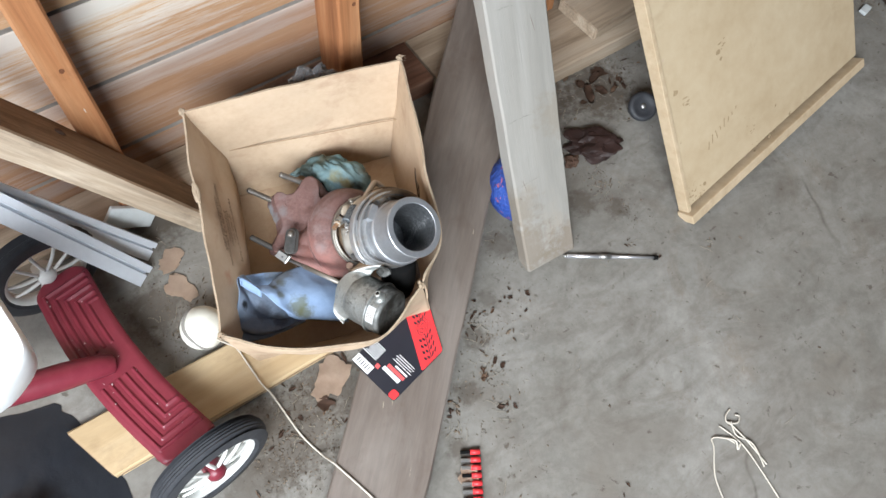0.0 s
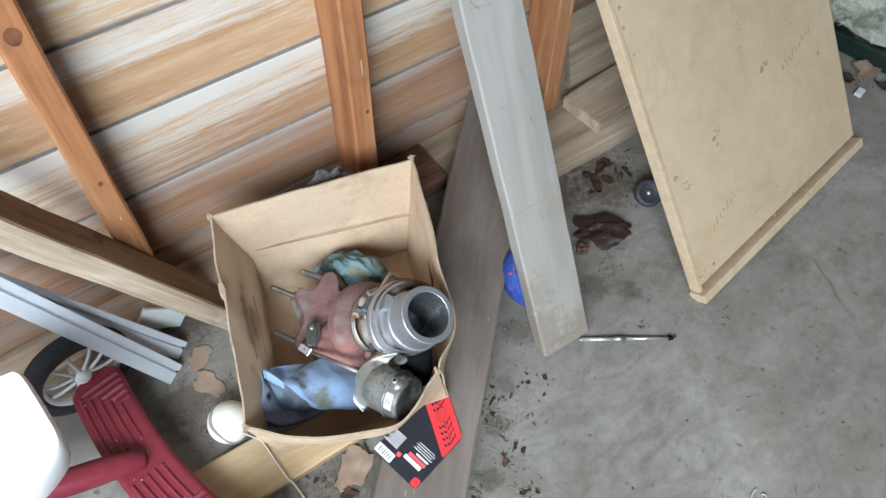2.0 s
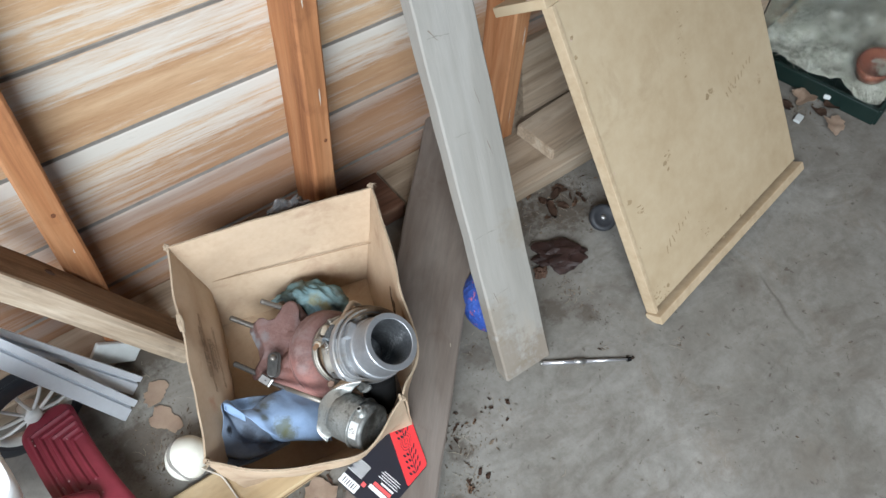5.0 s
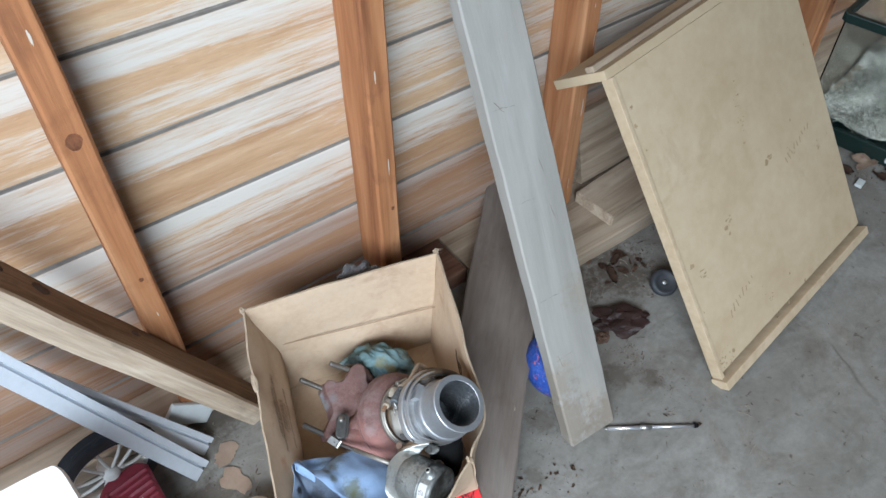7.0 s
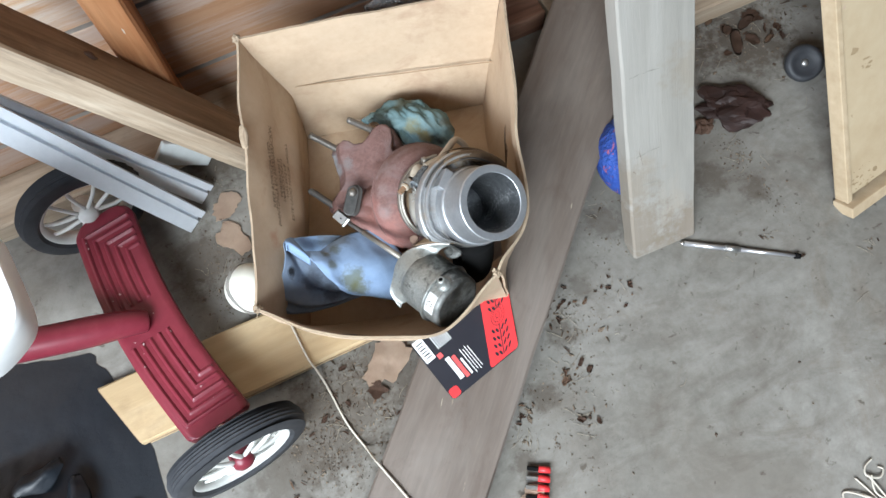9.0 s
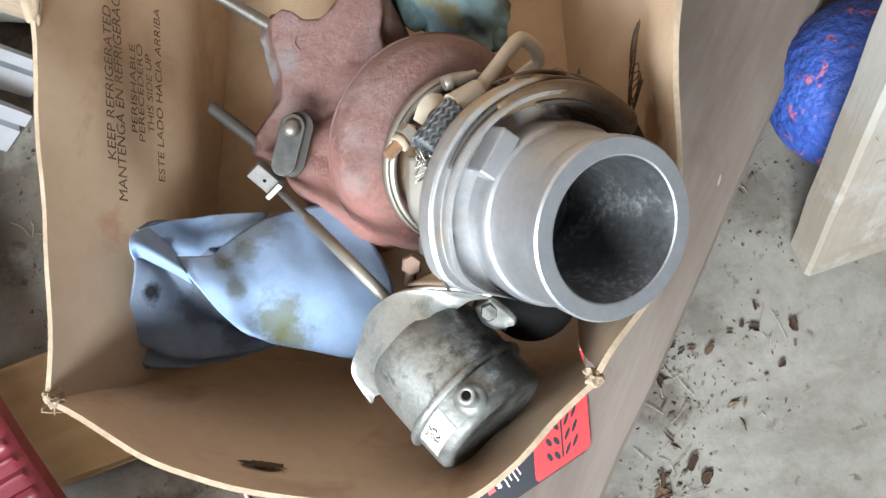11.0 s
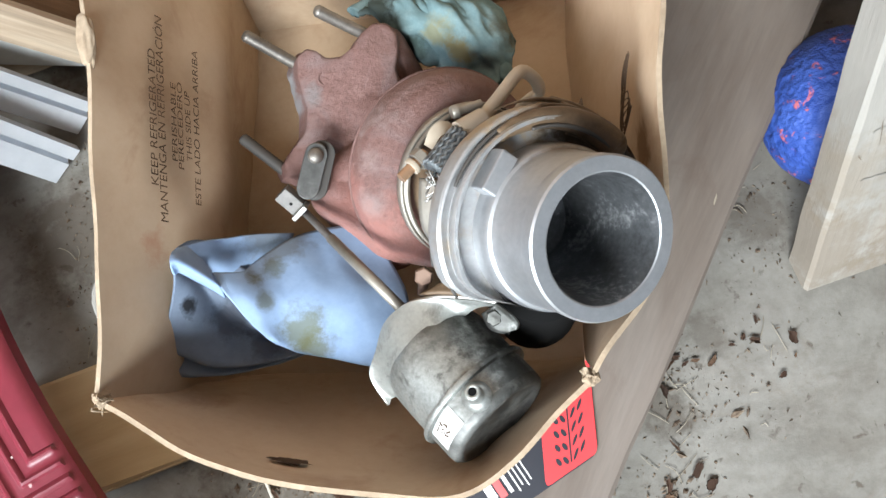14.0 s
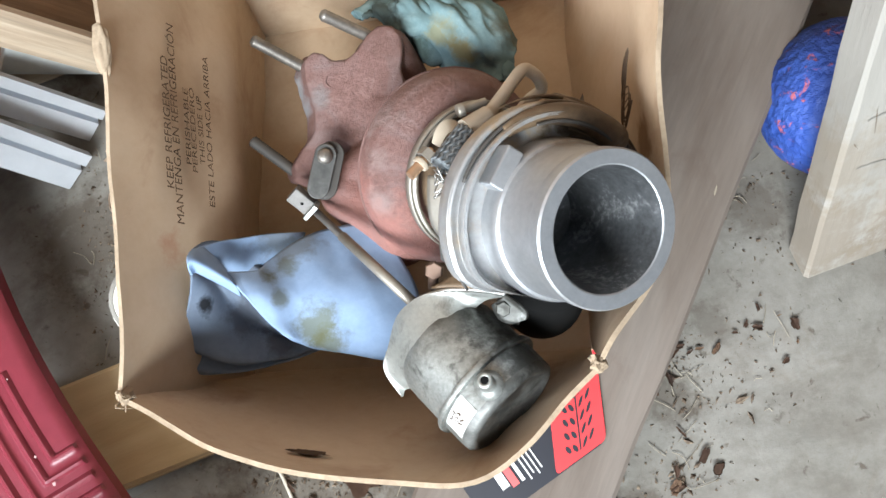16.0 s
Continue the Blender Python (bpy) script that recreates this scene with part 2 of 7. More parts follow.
def plain(name, col, rough=0.5, metal=0.0, spec=0.5):
    m, n, l, b = material(name)
    vec = coords(n, l, (1, 1, 1)).outputs[0]
    f = noise_tex(n, l, vec, 30, 6, 0.6)
    r = ramp(n, [(0.3, tuple(v * 0.86 for v in col)), (0.7, tuple(min(1, v * 1.1) for v in col))])
    l.new(f, r.inputs[0])
    l.new(r.outputs[0], b.inputs["Base Color"])
    b.inputs["Roughness"].default_value = rough
    b.inputs["Metallic"].default_value = metal
    b.inputs["Specular IOR Level"].default_value = spec
    return m


M_SIDING = painted_siding()
M_GROOVE = speckled("weathered grey groove", [(0.3, (0.15, 0.128, 0.106)), (0.7, (0.30, 0.275, 0.245))], 60, 6, 0.85)
M_STUD = wood("orange fir", (0.19, 0.075, 0.032), (0.34, 0.148, 0.062), (0.45, 0.232, 0.112), along=(0.9, 11, 11), stain=0.75, stain_col=(0.14, 0.055, 0.026), contrast=0.6)
M_GREY = wood("weathered grey pine", (0.23, 0.217, 0.192), (0.275, 0.261, 0.234), (0.312, 0.298, 0.272), along=(1.0, 5, 5), stain=0.75, stain_col=(0.29, 0.25, 0.20), contrast=0.28)
M_DARK = wood("dirty brown board", (0.112, 0.088, 0.072), (0.145, 0.120, 0.102), (0.185, 0.160, 0.140), along=(1.6, 6, 6), stain=0.8, stain_col=(0.085, 0.058, 0.044), contrast=0.5)
add_stains(M_GREY, [((0.02, -0.05, 0.0), 0.07, (0.17, 0.125, 0.085), 0.6), ((0.05, 0.054, 0.0), 0.08, (0.18, 0.14, 0.10), 0.6), ((0.14, 0.054, 0.0), 0.06, (0.20, 0.16, 0.115), 0.5), ((0.30, -0.054, 0.0), 0.06, (0.20, 0.165, 0.12), 0.45), ((0.0, 0.0, 0.012), 0.05, (0.18, 0.15, 0.115), 0.5)])
M_SILL = wood("dusty sill timber", (0.21, 0.155, 0.105), (0.34, 0.265, 0.19), (0.45, 0.37, 0.28), stain=0.5, contrast=0.55)
M_SILL_SHADED = wood("shaded red-brown timber", (0.085, 0.040, 0.026), (0.150, 0.075, 0.048), (0.215, 0.120, 0.080), stain=0.6, contrast=0.7)
M_BEAM_BROWN = wood("darker brown brace face", (0.15, 0.095, 0.057), (0.25, 0.168, 0.105), (0.34, 0.245, 0.16), along=(1.5, 12, 12), stain=0.7, stain_col=(0.03, 0.02, 0.014))
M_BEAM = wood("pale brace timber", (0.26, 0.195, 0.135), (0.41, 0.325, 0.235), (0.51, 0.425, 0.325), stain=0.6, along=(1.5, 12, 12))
M_PLY = wood("yellow pine plywood", (0.36, 0.255, 0.135), (0.45, 0.335, 0.195), (0.51, 0.40, 0.255), stain=0.6, stain_col=(0.19, 0.13, 0.075), along=(1.2, 6, 6), contrast=0.25)
M_KNOT = wood("dark knot", (0.09, 0.033, 0.016), (0.15, 0.058, 0.026), (0.21, 0.085, 0.038), along=(20, 20, 20))
M_SMEAR = speckled("rubbed white paint", [(0.3, (0.42, 0.33, 0.24)), (0.7, (0.56, 0.52, 0.46))], 200, 30, 0.8)
M_SAWN = speckled("sawn mark in grey wood", [(0.35, (0.16, 0.15, 0.13)), (0.6, (0.28, 0.267, 0.240))], 300, 60, 0.9, bump_s=0, spec=0.1)
M_GRAIN = plain("open grain", (0.16, 0.13, 0.10), 0.9, 0.0, 0.1)
M_ROOF = wood("old grey boards", (0.075, 0.072, 0.068), (0.10, 0.097, 0.092), (0.125, 0.121, 0.115), contrast=0.2, stain=0.1)
M_PANEL = speckled("tan painted board", [(0.3, (0.375, 0.283, 0.172)), (0.5, (0.43, 0.337, 0.217)), (0.7, (0.475, 0.385, 0.26))], 30, 5, 0.7, spot=(0.29, 0.205, 0.118), spot_at=(0.58, 0.88), bump_s=0.15)
M_PANEL_EDGE = speckled("raw edge of tan board", [(0.3, (0.34, 0.245, 0.145)), (0.5, (0.42, 0.325, 0.21)), (0.7, (0.50, 0.39, 0.265))], 60, 22, 0.8)
SOIL = (0.062, 0.047, 0.034)
M_FLOOR = add_stains(floor_material(), [((0.06, 0.34, 0), 0.10, SOIL, 0.62), ((0.16, 0.38, 0), 0.07, SOIL, 0.6), ((-0.03, 0.30, 0), 0.08, SOIL, 0.5), ((0.02, 0.46, 0), 0.05, SOIL, 0.5), ((-0.03, 0.66, 0), 0.07, SOIL, 0.65), ((-0.14, 0.60, 0), 0.06, SOIL, 0.4), ((0.96, 0.63, 0), 0.10, SOIL, 0.75), ((0.84, 0.66, 0), 0.08, SOIL, 0.7), ((0.75, 0.43, 0), 0.04, SOIL, 0.6), ((0.80, 0.38, 0), 0.03, SOIL, 0.6), ((0.41, 0.31, 0), 0.030, SOIL, 0.6), ((0.34, 0.24, 0), 0.028, SOIL, 0.6), ((0.27, 0.17, 0), 0.024, SOIL, 0.6), ((0.47, 0.36, 0), 0.026, SOIL, 0.5), ((0.05, 0.84, 0), 0.09, SOIL, 0.7), ((0.56, 0.44, 0), 0.04, SOIL, 0.5)])
M_CARD = speckled("corrugated cardboard", [(0.3, (0.43, 0.315, 0.212)), (0.5, (0.50, 0.378, 0.262)), (0.7, (0.55, 0.426, 0.307))], 90, 6, 0.85, spot=(0.27, 0.15, 0.095), spot_at=(0.56, 0.86), bump_s=0.16, spec=0.2)
M_CARD = add_stains(M_CARD, [((0.178, -0.085, 0.225), 0.022, (0.22, 0.11, 0.05), 0.75), ((0.172, -0.045, 0.235), 0.014, (0.24, 0.13, 0.07), 0.6), ((-0.118, -0.020, 0.195), 0.016, (0.42, 0.20, 0.12), 0.55), ((-0.085, 0.085, 0.16), 0.02, (0.30, 0.19, 0.12), 0.4), ((-0.02, -0.17, 0.16), 0.03, (0.34, 0.21, 0.13), 0.5), ((0.06, -0.19, 0.13), 0.03, (0.28, 0.17, 0.10), 0.5)])
M_CARD_EDGE = speckled("torn cardboard edge", [(0.3, (0.20, 0.145, 0.094)), (0.7, (0.42, 0.335, 0.240))], 260, 34, 0.9, bump_s=0.6)
M_IRON = speckled("rusty cast iron", [(0.28, (0.075, 0.040, 0.035)), (0.5, (0.145, 0.080, 0.070)), (0.7, (0.21, 0.130, 0.116))], 240, 14, 0.6, spot=(0.185, 0.135, 0.130), spot_at=(0.48, 0.70), bump_s=0.8, bump_d=0.0020, spec=0.25)
M_ALU_BORE = speckled("dusty bore", [(0.40, (0.11, 0.115, 0.12)), (0.56, (0.19, 0.20, 0.21)), (0.66, (0.55, 0.56, 0.57))], 260, 24, 0.40, 0.8, bump_s=0.3, bump_d=0.0005)
M_BRASSY = speckled("oil-stained aluminium", [(0.3, (0.045, 0.028, 0.016)), (0.5, (0.125, 0.084, 0.050)), (0.7, (0.27, 0.205, 0.135))], 90, 18, 0.5, 0.2, bump_s=0.2, bump_d=0.0006)
M_CAN = speckled("grimy plated can", [(0.30, (0.08, 0.08, 0.074)), (0.42, (0.21, 0.218, 0.206)), (0.60, (0.34, 0.352, 0.335)), (0.72, (0.42, 0.43, 0.41))], 420, 30, 0.44, 0.7, spot=(0.045, 0.042, 0.036), spot_at=(0.54, 0.70), bump_s=0.3, bump_d=0.0004)
GRIME = (0.022, 0.021, 0.018)
M_CAN = add_stains(M_CAN, [((-0.055, -0.045, -0.048), 0.026, GRIME, 0.8), ((-0.040, -0.070, -0.040), 0.030, GRIME, 0.85), ((-0.080, -0.050, -0.052), 0.018, GRIME, 0.55), ((-0.046, -0.090, -0.028), 0.010, (0.40, 0.41, 0.40), 0.6)])
M_ZINC = speckled("zinc-plated steel", [(0.3, (0.24, 0.25, 0.235)), (0.5, (0.38, 0.395, 0.375)), (0.72, (0.50, 0.51, 0.485))], 320, 12, 0.46, 0.7, spot=(0.06, 0.058, 0.05), spot_at=(0.50, 0.66), bump_s=0.25, bump_d=0.0004)
M_CAP = speckled("grimy steel cap", [(0.3, (0.05, 0.05, 0.048)), (0.5, (0.14, 0.14, 0.135)), (0.7, (0.30, 0.30, 0.29))], 90, 14, 0.45, 0.7, bump_s=0.2, bump_d=0.0006)
M_CAN_CAP = add_stains(speckled("blackened can cap", [(0.3, (0.04, 0.04, 0.038)), (0.5, (0.11, 0.112, 0.106)), (0.7, (0.24, 0.245, 0.235))], 160, 22, 0.5, 0.4, bump_s=0.25, bump_d=0.0005), [((-0.030, -0.095, -0.040), 0.026, GRIME, 0.9), ((-0.020, -0.080, -0.045), 0.026, GRIME, 0.9), ((-0.045, -0.110, -0.050), 0.022, GRIME, 0.85), ((-0.028, -0.075, -0.020), 0.022, GRIME, 0.9)])
M_STEEL = plain("bright steel", (0.46, 0.455, 0.44), 0.42, 0.9)
M_CARD_FOLD = plain("creased cardboard", (0.30, 0.21, 0.13), 0.9, 0.0, 0.1)
M_STUDBOLT = speckled("oily threaded steel", [(0.3, (0.10, 0.088, 0.075)), (0.65, (0.27, 0.25, 0.225))], 260, 30, 0.5, 0.8, bump_s=0.4, bump_d=0.0006)
M_CLAMP = speckled("tarnished clamp", [(0.3, (0.20, 0.18, 0.15)), (0.7, (0.39, 0.365, 0.32))], 90, 12, 0.5, 0.6, bump_s=0.1, bump_d=0.0004)
M_PIPE = plain("dull beige pipe", (0.43, 0.37, 0.29), 0.5, 0.15)
M_FORGED = speckled("dull forged steel", [(0.3, (0.09, 0.085, 0.08)), (0.7, (0.22, 0.21, 0.20))], 200, 30, 0.65, 0.2, bump_s=0.2, bump_d=0.0004)
M_STEEL_DARK = plain("black steel and shaded steel", (0.060, 0.055, 0.050), 0.6, 0.2)
M_CHIP = plain("bare chipped spot", (0.42, 0.30, 0.29), 0.7)
M_RUST_BOLT = plain("rusty bolt", (0.17, 0.11, 0.08), 0.55, 0.4)
M_COPPER = plain("copper crimp", (0.42, 0.27, 0.17), 0.45, 0.7)
M_BRAID = speckled("braided hose", [(0.4, (0.03, 0.035, 0.04)), (0.6, (0.15, 0.17, 0.18))], 500, 90, 0.55, 0.2, bump_s=0.8, bump_d=0.0008)
M_BLACK = plain("black void", (0.006, 0.006, 0.006), 0.9, 0.0, 0.1)
M_RUBBER = speckled("dusty black rubber", [(0.3, (0.014, 0.015, 0.018)), (0.7, (0.052, 0.054, 0.060))], 60, 6, 0.55, bump_s=0.2)
M_RED = speckled("dull red enamel", [(0.3, (0.125, 0.014, 0.024)), (0.55, (0.170, 0.022, 0.035)), (0.75, (0.210, 0.036, 0.050))], 70, 5, 0.38, spot=(0.24, 0.10, 0.10), spot_at=(0.72, 0.84), bump_s=0.06)
M_WHITE = speckled("white plastic", [(0.3, (0.70, 0.71, 0.71)), (0.7, (0.79, 0.80, 0.80))], 90, 6, 0.4, spot=(0.50, 0.49, 0.45), spot_at=(0.62, 0.82), bump_s=0.06)
M_RIM = plain("off-white rim", (0.60, 0.60, 0.57), 0.5)
TAN = (0.37, 0.285, 0.19)
DARK_OIL = (0.065, 0.045, 0.028)
M_ALU = stained("cast aluminium", [(0.3, (0.26, 0.262, 0.262)), (0.6, (0.42, 0.425, 0.43))], [((-0.053, 0.066, -0.055), 0.042, TAN, 0.85), ((-0.031, 0.078, -0.055), 0.040, TAN, 0.85), ((-0.064, 0.046, -0.055), 0.036, TAN, 0.8), ((-0.080, 0.008, -0.057), 0.036, TAN, 0.7), ((-0.016, 0.074, -0.052), 0.030, DARK_OIL, 0.85), ((-0.002, 0.070, -0.052), 0.036, DARK_OIL, 0.9), ((0.010, 0.057, -0.052), 0.036, DARK_OIL, 0.9), ((0.022, 0.050, -0.050), 0.036, DARK_OIL, 0.85), ((-0.035, -0.035, -0.045), 0.030, (0.20, 0.17, 0.13), 0.6)], 150, 14, 0.5, 0.12, 0.0004, metal=0.6)
M_ALU_CUT = stained("machined aluminium", [(0.3, (0.33, 0.342, 0.36)), (0.7, (0.50, 0.513, 0.53))], [((-0.008, 0.050, -0.030), 0.022, (0.30, 0.26, 0.21), 0.7), ((-0.018, 0.052, -0.038), 0.014, (0.12, 0.10, 0.08), 0.7), ((-0.040, 0.024, -0.036), 0.012, (0.24, 0.21, 0.18), 0.6), ((0.012, 0.046, -0.014), 0.016, (0.36, 0.28, 0.20), 0.5), ((-0.034, 0.036, -0.022), 0.008, (0.16, 0.14, 0.12), 0.6)], 180, 16, 0.46, 0.14, 0.0003, metal=0.82)
OLIVE, SOOT = (0.12, 0.125, 0.06), (0.02, 0.02, 0.022)
BLUES = [(0.3, (0.19, 0.275, 0.42)), (0.5, (0.25, 0.35, 0.52)), (0.7, (0.30, 0.41, 0.59))]
M_BLUE_RAG = stained("blue shop towel", BLUES, [((-0.178, -0.063, -0.161), 0.020, OLIVE, 0.75), ((-0.168, -0.075, -0.165), 0.016, OLIVE, 0.75), ((-0.212, -0.023, -0.157), 0.010, OLIVE, 0.8), ((-0.203, -0.042, -0.153), 0.009, OLIVE, 0.6), ((-0.201, -0.018, -0.168), 0.012, OLIVE, 0.6), ((-0.205, 0.0, -0.19), 0.03, (0.13, 0.13, 0.11), 0.6)])
# the lower fold's shade is put into this greyer blue; the spots are oil
M_RAG_SHADED = stained("shaded shop towel", [(0.3, (0.13, 0.165, 0.225)), (0.5, (0.185, 0.23, 0.305)), (0.7, (0.235, 0.29, 0.37))], [((-0.2596, -0.0465, -0.162), 0.0085, SOOT, 0.95), ((-0.2575, -0.058, -0.166), 0.004, SOOT, 0.8), ((-0.235, -0.058, -0.188), 0.02, (0.07, 0.07, 0.08), 0.6), ((-0.21, -0.075, -0.19), 0.02, (0.06, 0.06, 0.07), 0.6)])
# besides its stains, the towel is darkened at its left end
M_TEAL_RAG = stained("dirty teal towel", [(0.3, (0.07, 0.115, 0.120)), (0.5, (0.125, 0.19, 0.20)), (0.7, (0.22, 0.30, 0.305))], [((-0.083, 0.150, -0.18), 0.018, (0.19, 0.175, 0.09), 0.7), ((-0.068, 0.130, -0.178), 0.016, (0.17, 0.14, 0.06), 0.85), ((-0.105, 0.135, -0.195), 0.016, (0.05, 0.07, 0.06), 0.8), ((-0.045, 0.12, -0.178), 0.008, (0.06, 0.07, 0.08), 0.6), ((-0.135, 0.170, -0.205), 0.030, (0.045, 0.055, 0.050), 0.85), ((-0.030, 0.145, -0.185), 0.022, (0.10, 0.09, 0.06), 0.75), ((-0.095, 0.195, -0.20), 0.022, (0.10, 0.10, 0.07), 0.7)], 60, 9)
M_ALUM_CHANNEL = speckled("grey-white channel", [(0.3, (0.46, 0.49, 0.53)), (0.7, (0.60, 0.63, 0.67))], 60, 5, 0.42, 0.25, bump_s=0.05)
M_LEAF = speckled("dry leaf", [(0.3, (0.38, 0.27, 0.195)), (0.7, (0.56, 0.435, 0.335))], 60, 10, 0.85, bump_s=0.4)
M_LITTER = speckled("brown leaf litter", [(0.3, (0.10, 0.055, 0.034)), (0.7, (0.26, 0.165, 0.105))], 60, 10, 0.85, bump_s=0.4)
M_LEAF_DARK = speckled("dark rotten leaf", [(0.3, (0.036, 0.021, 0.015)), (0.7, (0.125, 0.07, 0.045))], 60, 10, 0.8, bump_s=0.5)
M_DUFF = speckled("dirt crumbs", [(0.35, (0.035, 0.024, 0.017)), (0.5, (0.10, 0.072, 0.05)), (0.65, (0.24, 0.19, 0.14))], 260, 60, 0.95, bump_s=0.4)
M_STRAW = speckled("straw", [(0.3, (0.16, 0.13, 0.09)), (0.7, (0.38, 0.34, 0.27))], 60, 10, 0.85, bump_s=0)
M_STRING = plain("cotton string", (0.52, 0.48, 0.41), 0.95, 0.0, 0.1)
M_TWINE = plain("grey twine", (0.24, 0.23, 0.21), 0.95, 0.0, 0.1)
M_BALL = speckled("scuffed white ball", [(0.3, (0.55, 0.54, 0.47)), (0.7, (0.70, 0.70, 0.63))], 50, 8, 0.6, spot=(0.42, 0.38, 0.28), spot_at=(0.66, 0.85), bump_s=0.15)
M_BLUEBALL = speckled("blue rubber with red flecks", [(0.3, (0.018, 0.05, 0.26)), (0.7, (0.05, 0.11, 0.42))], 60, 34, 0.5, spot=(0.50, 0.13, 0.13), spot_at=(0.59, 0.62), bump_s=0.9, bump_d=0.004, bump_scale=150)
M_TAGRED = plain("red card", (0.62, 0.035, 0.04), 0.42)
M_TAGBLACK = plain("black card", (0.014, 0.015, 0.022), 0.4)
M_TAGWHITE = plain("white print", (0.72, 0.72, 0.72), 0.5)
M_TAGPINK = plain("salmon print", (0.62, 0.09, 0.09), 0.5)
M_INK = plain("brown-black ink", (0.075, 0.05, 0.034), 0.9, 0.0, 0.1)
M_PRINT = speckled("worn brown print", [(0.42, (0.070, 0.046, 0.030)), (0.62, (0.19, 0.128, 0.082))], 420, 60, 0.9, bump_s=0, spec=0.1)
M_INK_FAINT = plain("faint pencil", (0.30, 0.225, 0.135), 0.9, 0.0, 0.1)
M_PEN = plain("silver pen", (0.60, 0.60, 0.62), 0.3, 0.8)
M_GREEN = plain("dark green plastic", (0.006, 0.017, 0.014), 0.4)
M_BEDDING = speckled("paper bedding", [(0.3, (0.20, 0.185, 0.150)), (0.7, (0.42, 0.40, 0.345))], 160, 24, 0.95, bump_s=1.0, bump_d=0.006)
M_BROWN = plain("brown glazed dish", (0.13, 0.045, 0.028), 0.35)
M_FOAM = plain("white foam", (0.50, 0.525, 0.52), 0.9)
M_BAG = speckled("black plastic sheet", [(0.3, (0.006, 0.008, 0.011)), (0.7, (0.013, 0.016, 0.021))], 20, 3, 0.38, bump_s=0.35, bump_d=0.004)
M_BROWNBAG = speckled("crumpled dark brown paper", [(0.3, (0.012, 0.006, 0.005)), (0.7, (0.042, 0.020, 0.016))], 40, 10, 0.6, bump_s=0.5)


def glass():
    m, n, l, b = material("dusty glass")
    b.inputs["Transmission Weight"].default_value = 1.0
    b.inputs["Roughness"].default_value = 0.12
    b.inputs["Base Color"].default_value = (0.85, 0.9, 0.9, 1)
    b.inputs["IOR"].default_value = 1.3
    return m


M_GLASS = glass()


def crinkle_film():
    m, n, l, b = material("clear crinkled film")
    b.inputs["Base Color"].default_value = (0.50, 0.51, 0.52, 1)
    b.inputs["Roughness"].default_value = 0.07
    b.inputs["Transmission Weight"].default_value = 0.85
    b.inputs["IOR"].default_value = 1.2
    return m


M_FILM = crinkle_film()


# ---- building helpers ----
ORIGIN = {}
# the floor plan's axes, turned a degree against the wall; the carton's own axes
PLAN = Matrix.Translation((0.016, 0.001, 0)) @ Matrix.Rotation(0.017, 4, "Z")
CARTON = Matrix(((1.0663, -0.0226, 0.0246, 0.0091), (0.0218, 1.0658, 0.0144, -0.0190), (-0.0225, -0.0068, 1.0505, -0.0477), (0, 0, 0, 1)))


def thing(name, at, label, category, group="", kind="", plan=None):
    """An Empty at a thing's base; its parts are built in world metres round it."""
    ob = new(name)
    ob.matrix_world = (plan or (Matrix() if kind == "structure" else PLAN)) @ Matrix.Translation(at)
    ob.empty_display_size = 0.05
    ORIGIN[ob] = Vector(at)
    return tagged(ob, label, category, group, kind)


def as_mesh(name, bm, mat, smooth=False):
    """Smooth may be True, or the angle in degrees past which an edge stays hard."""
    bmesh.ops.recalc_face_normals(bm, faces=bm.faces)
    if smooth:
        for f in bm.faces:
            f.smooth = True
        if smooth is not True:
            for e in bm.edges:
                if len(e.link_faces) == 2 and e.calc_face_angle(0) > radians(smooth):
                    e.smooth = False
    me = bpy.data.meshes.new(name)
    bm.to_mesh(me)
    bm.free()
    for x in mat if isinstance(mat, (list, tuple)) else (mat,):
        me.materials.append(x)
    return me


def part(name, bm, mat, parent, label="", m=None, smooth=False, kind=""):
    """One mesh under a thing or under a part. With m, the mesh is in its own axes and m is its place in the world."""
    o = ORIGIN.get(parent, Vector())
    if m is None:
        bmesh.ops.translate(bm, verts=bm.verts, vec=-o)
    ob = new(name, as_mesh(name, bm, mat, smooth))
    ob.parent = parent
    ORIGIN[ob] = o
    if m is not None:
        ob.matrix_local = Matrix.Translation(-o) @ m
        ORIGIN[ob] = Vector()
    return tagged(ob, label, kind=kind)


def solo(name, bm, mat, m, label, category, group="", kind="", smooth=False):
    """A thing that is one mesh."""
    ob = new(name, as_mesh(name, bm, mat, smooth))
    ob.matrix_world = m if kind == "structure" else PLAN @ m
    ORIGIN[ob] = Vector()
    return tagged(ob, label, category, group, kind)


def box(sx, sy, sz, m=Matrix(), bev=0.0, seg=2, bm=None):
    bm = bm or bmesh.new()
    r = bmesh.ops.create_cube(bm, size=1.0)
    vs = r["verts"]
    bmesh.ops.scale(bm, vec=(sx, sy, sz), verts=vs)
    if bev:
        es = list({e for v in vs for e in v.link_edges})
        out = bmesh.ops.bevel(bm, geom=es, offset=bev, segments=seg, affect="EDGES", profile=0.6)
        vs = list({v for f in out["faces"] for v in f.verts} | {v for v in vs if v.is_valid})
        vs = [v for v in vs if v.is_valid]
    bmesh.ops.transform(bm, matrix=m, verts=vs)
    return bm


def frame_to(a, b):
    """Axes with z from a to b, at a."""
    d = Vector(b) - Vector(a)
    return Matrix.Translation(a) @ d.to_track_quat("Z", "Y").to_matrix().to_4x4(), d.length


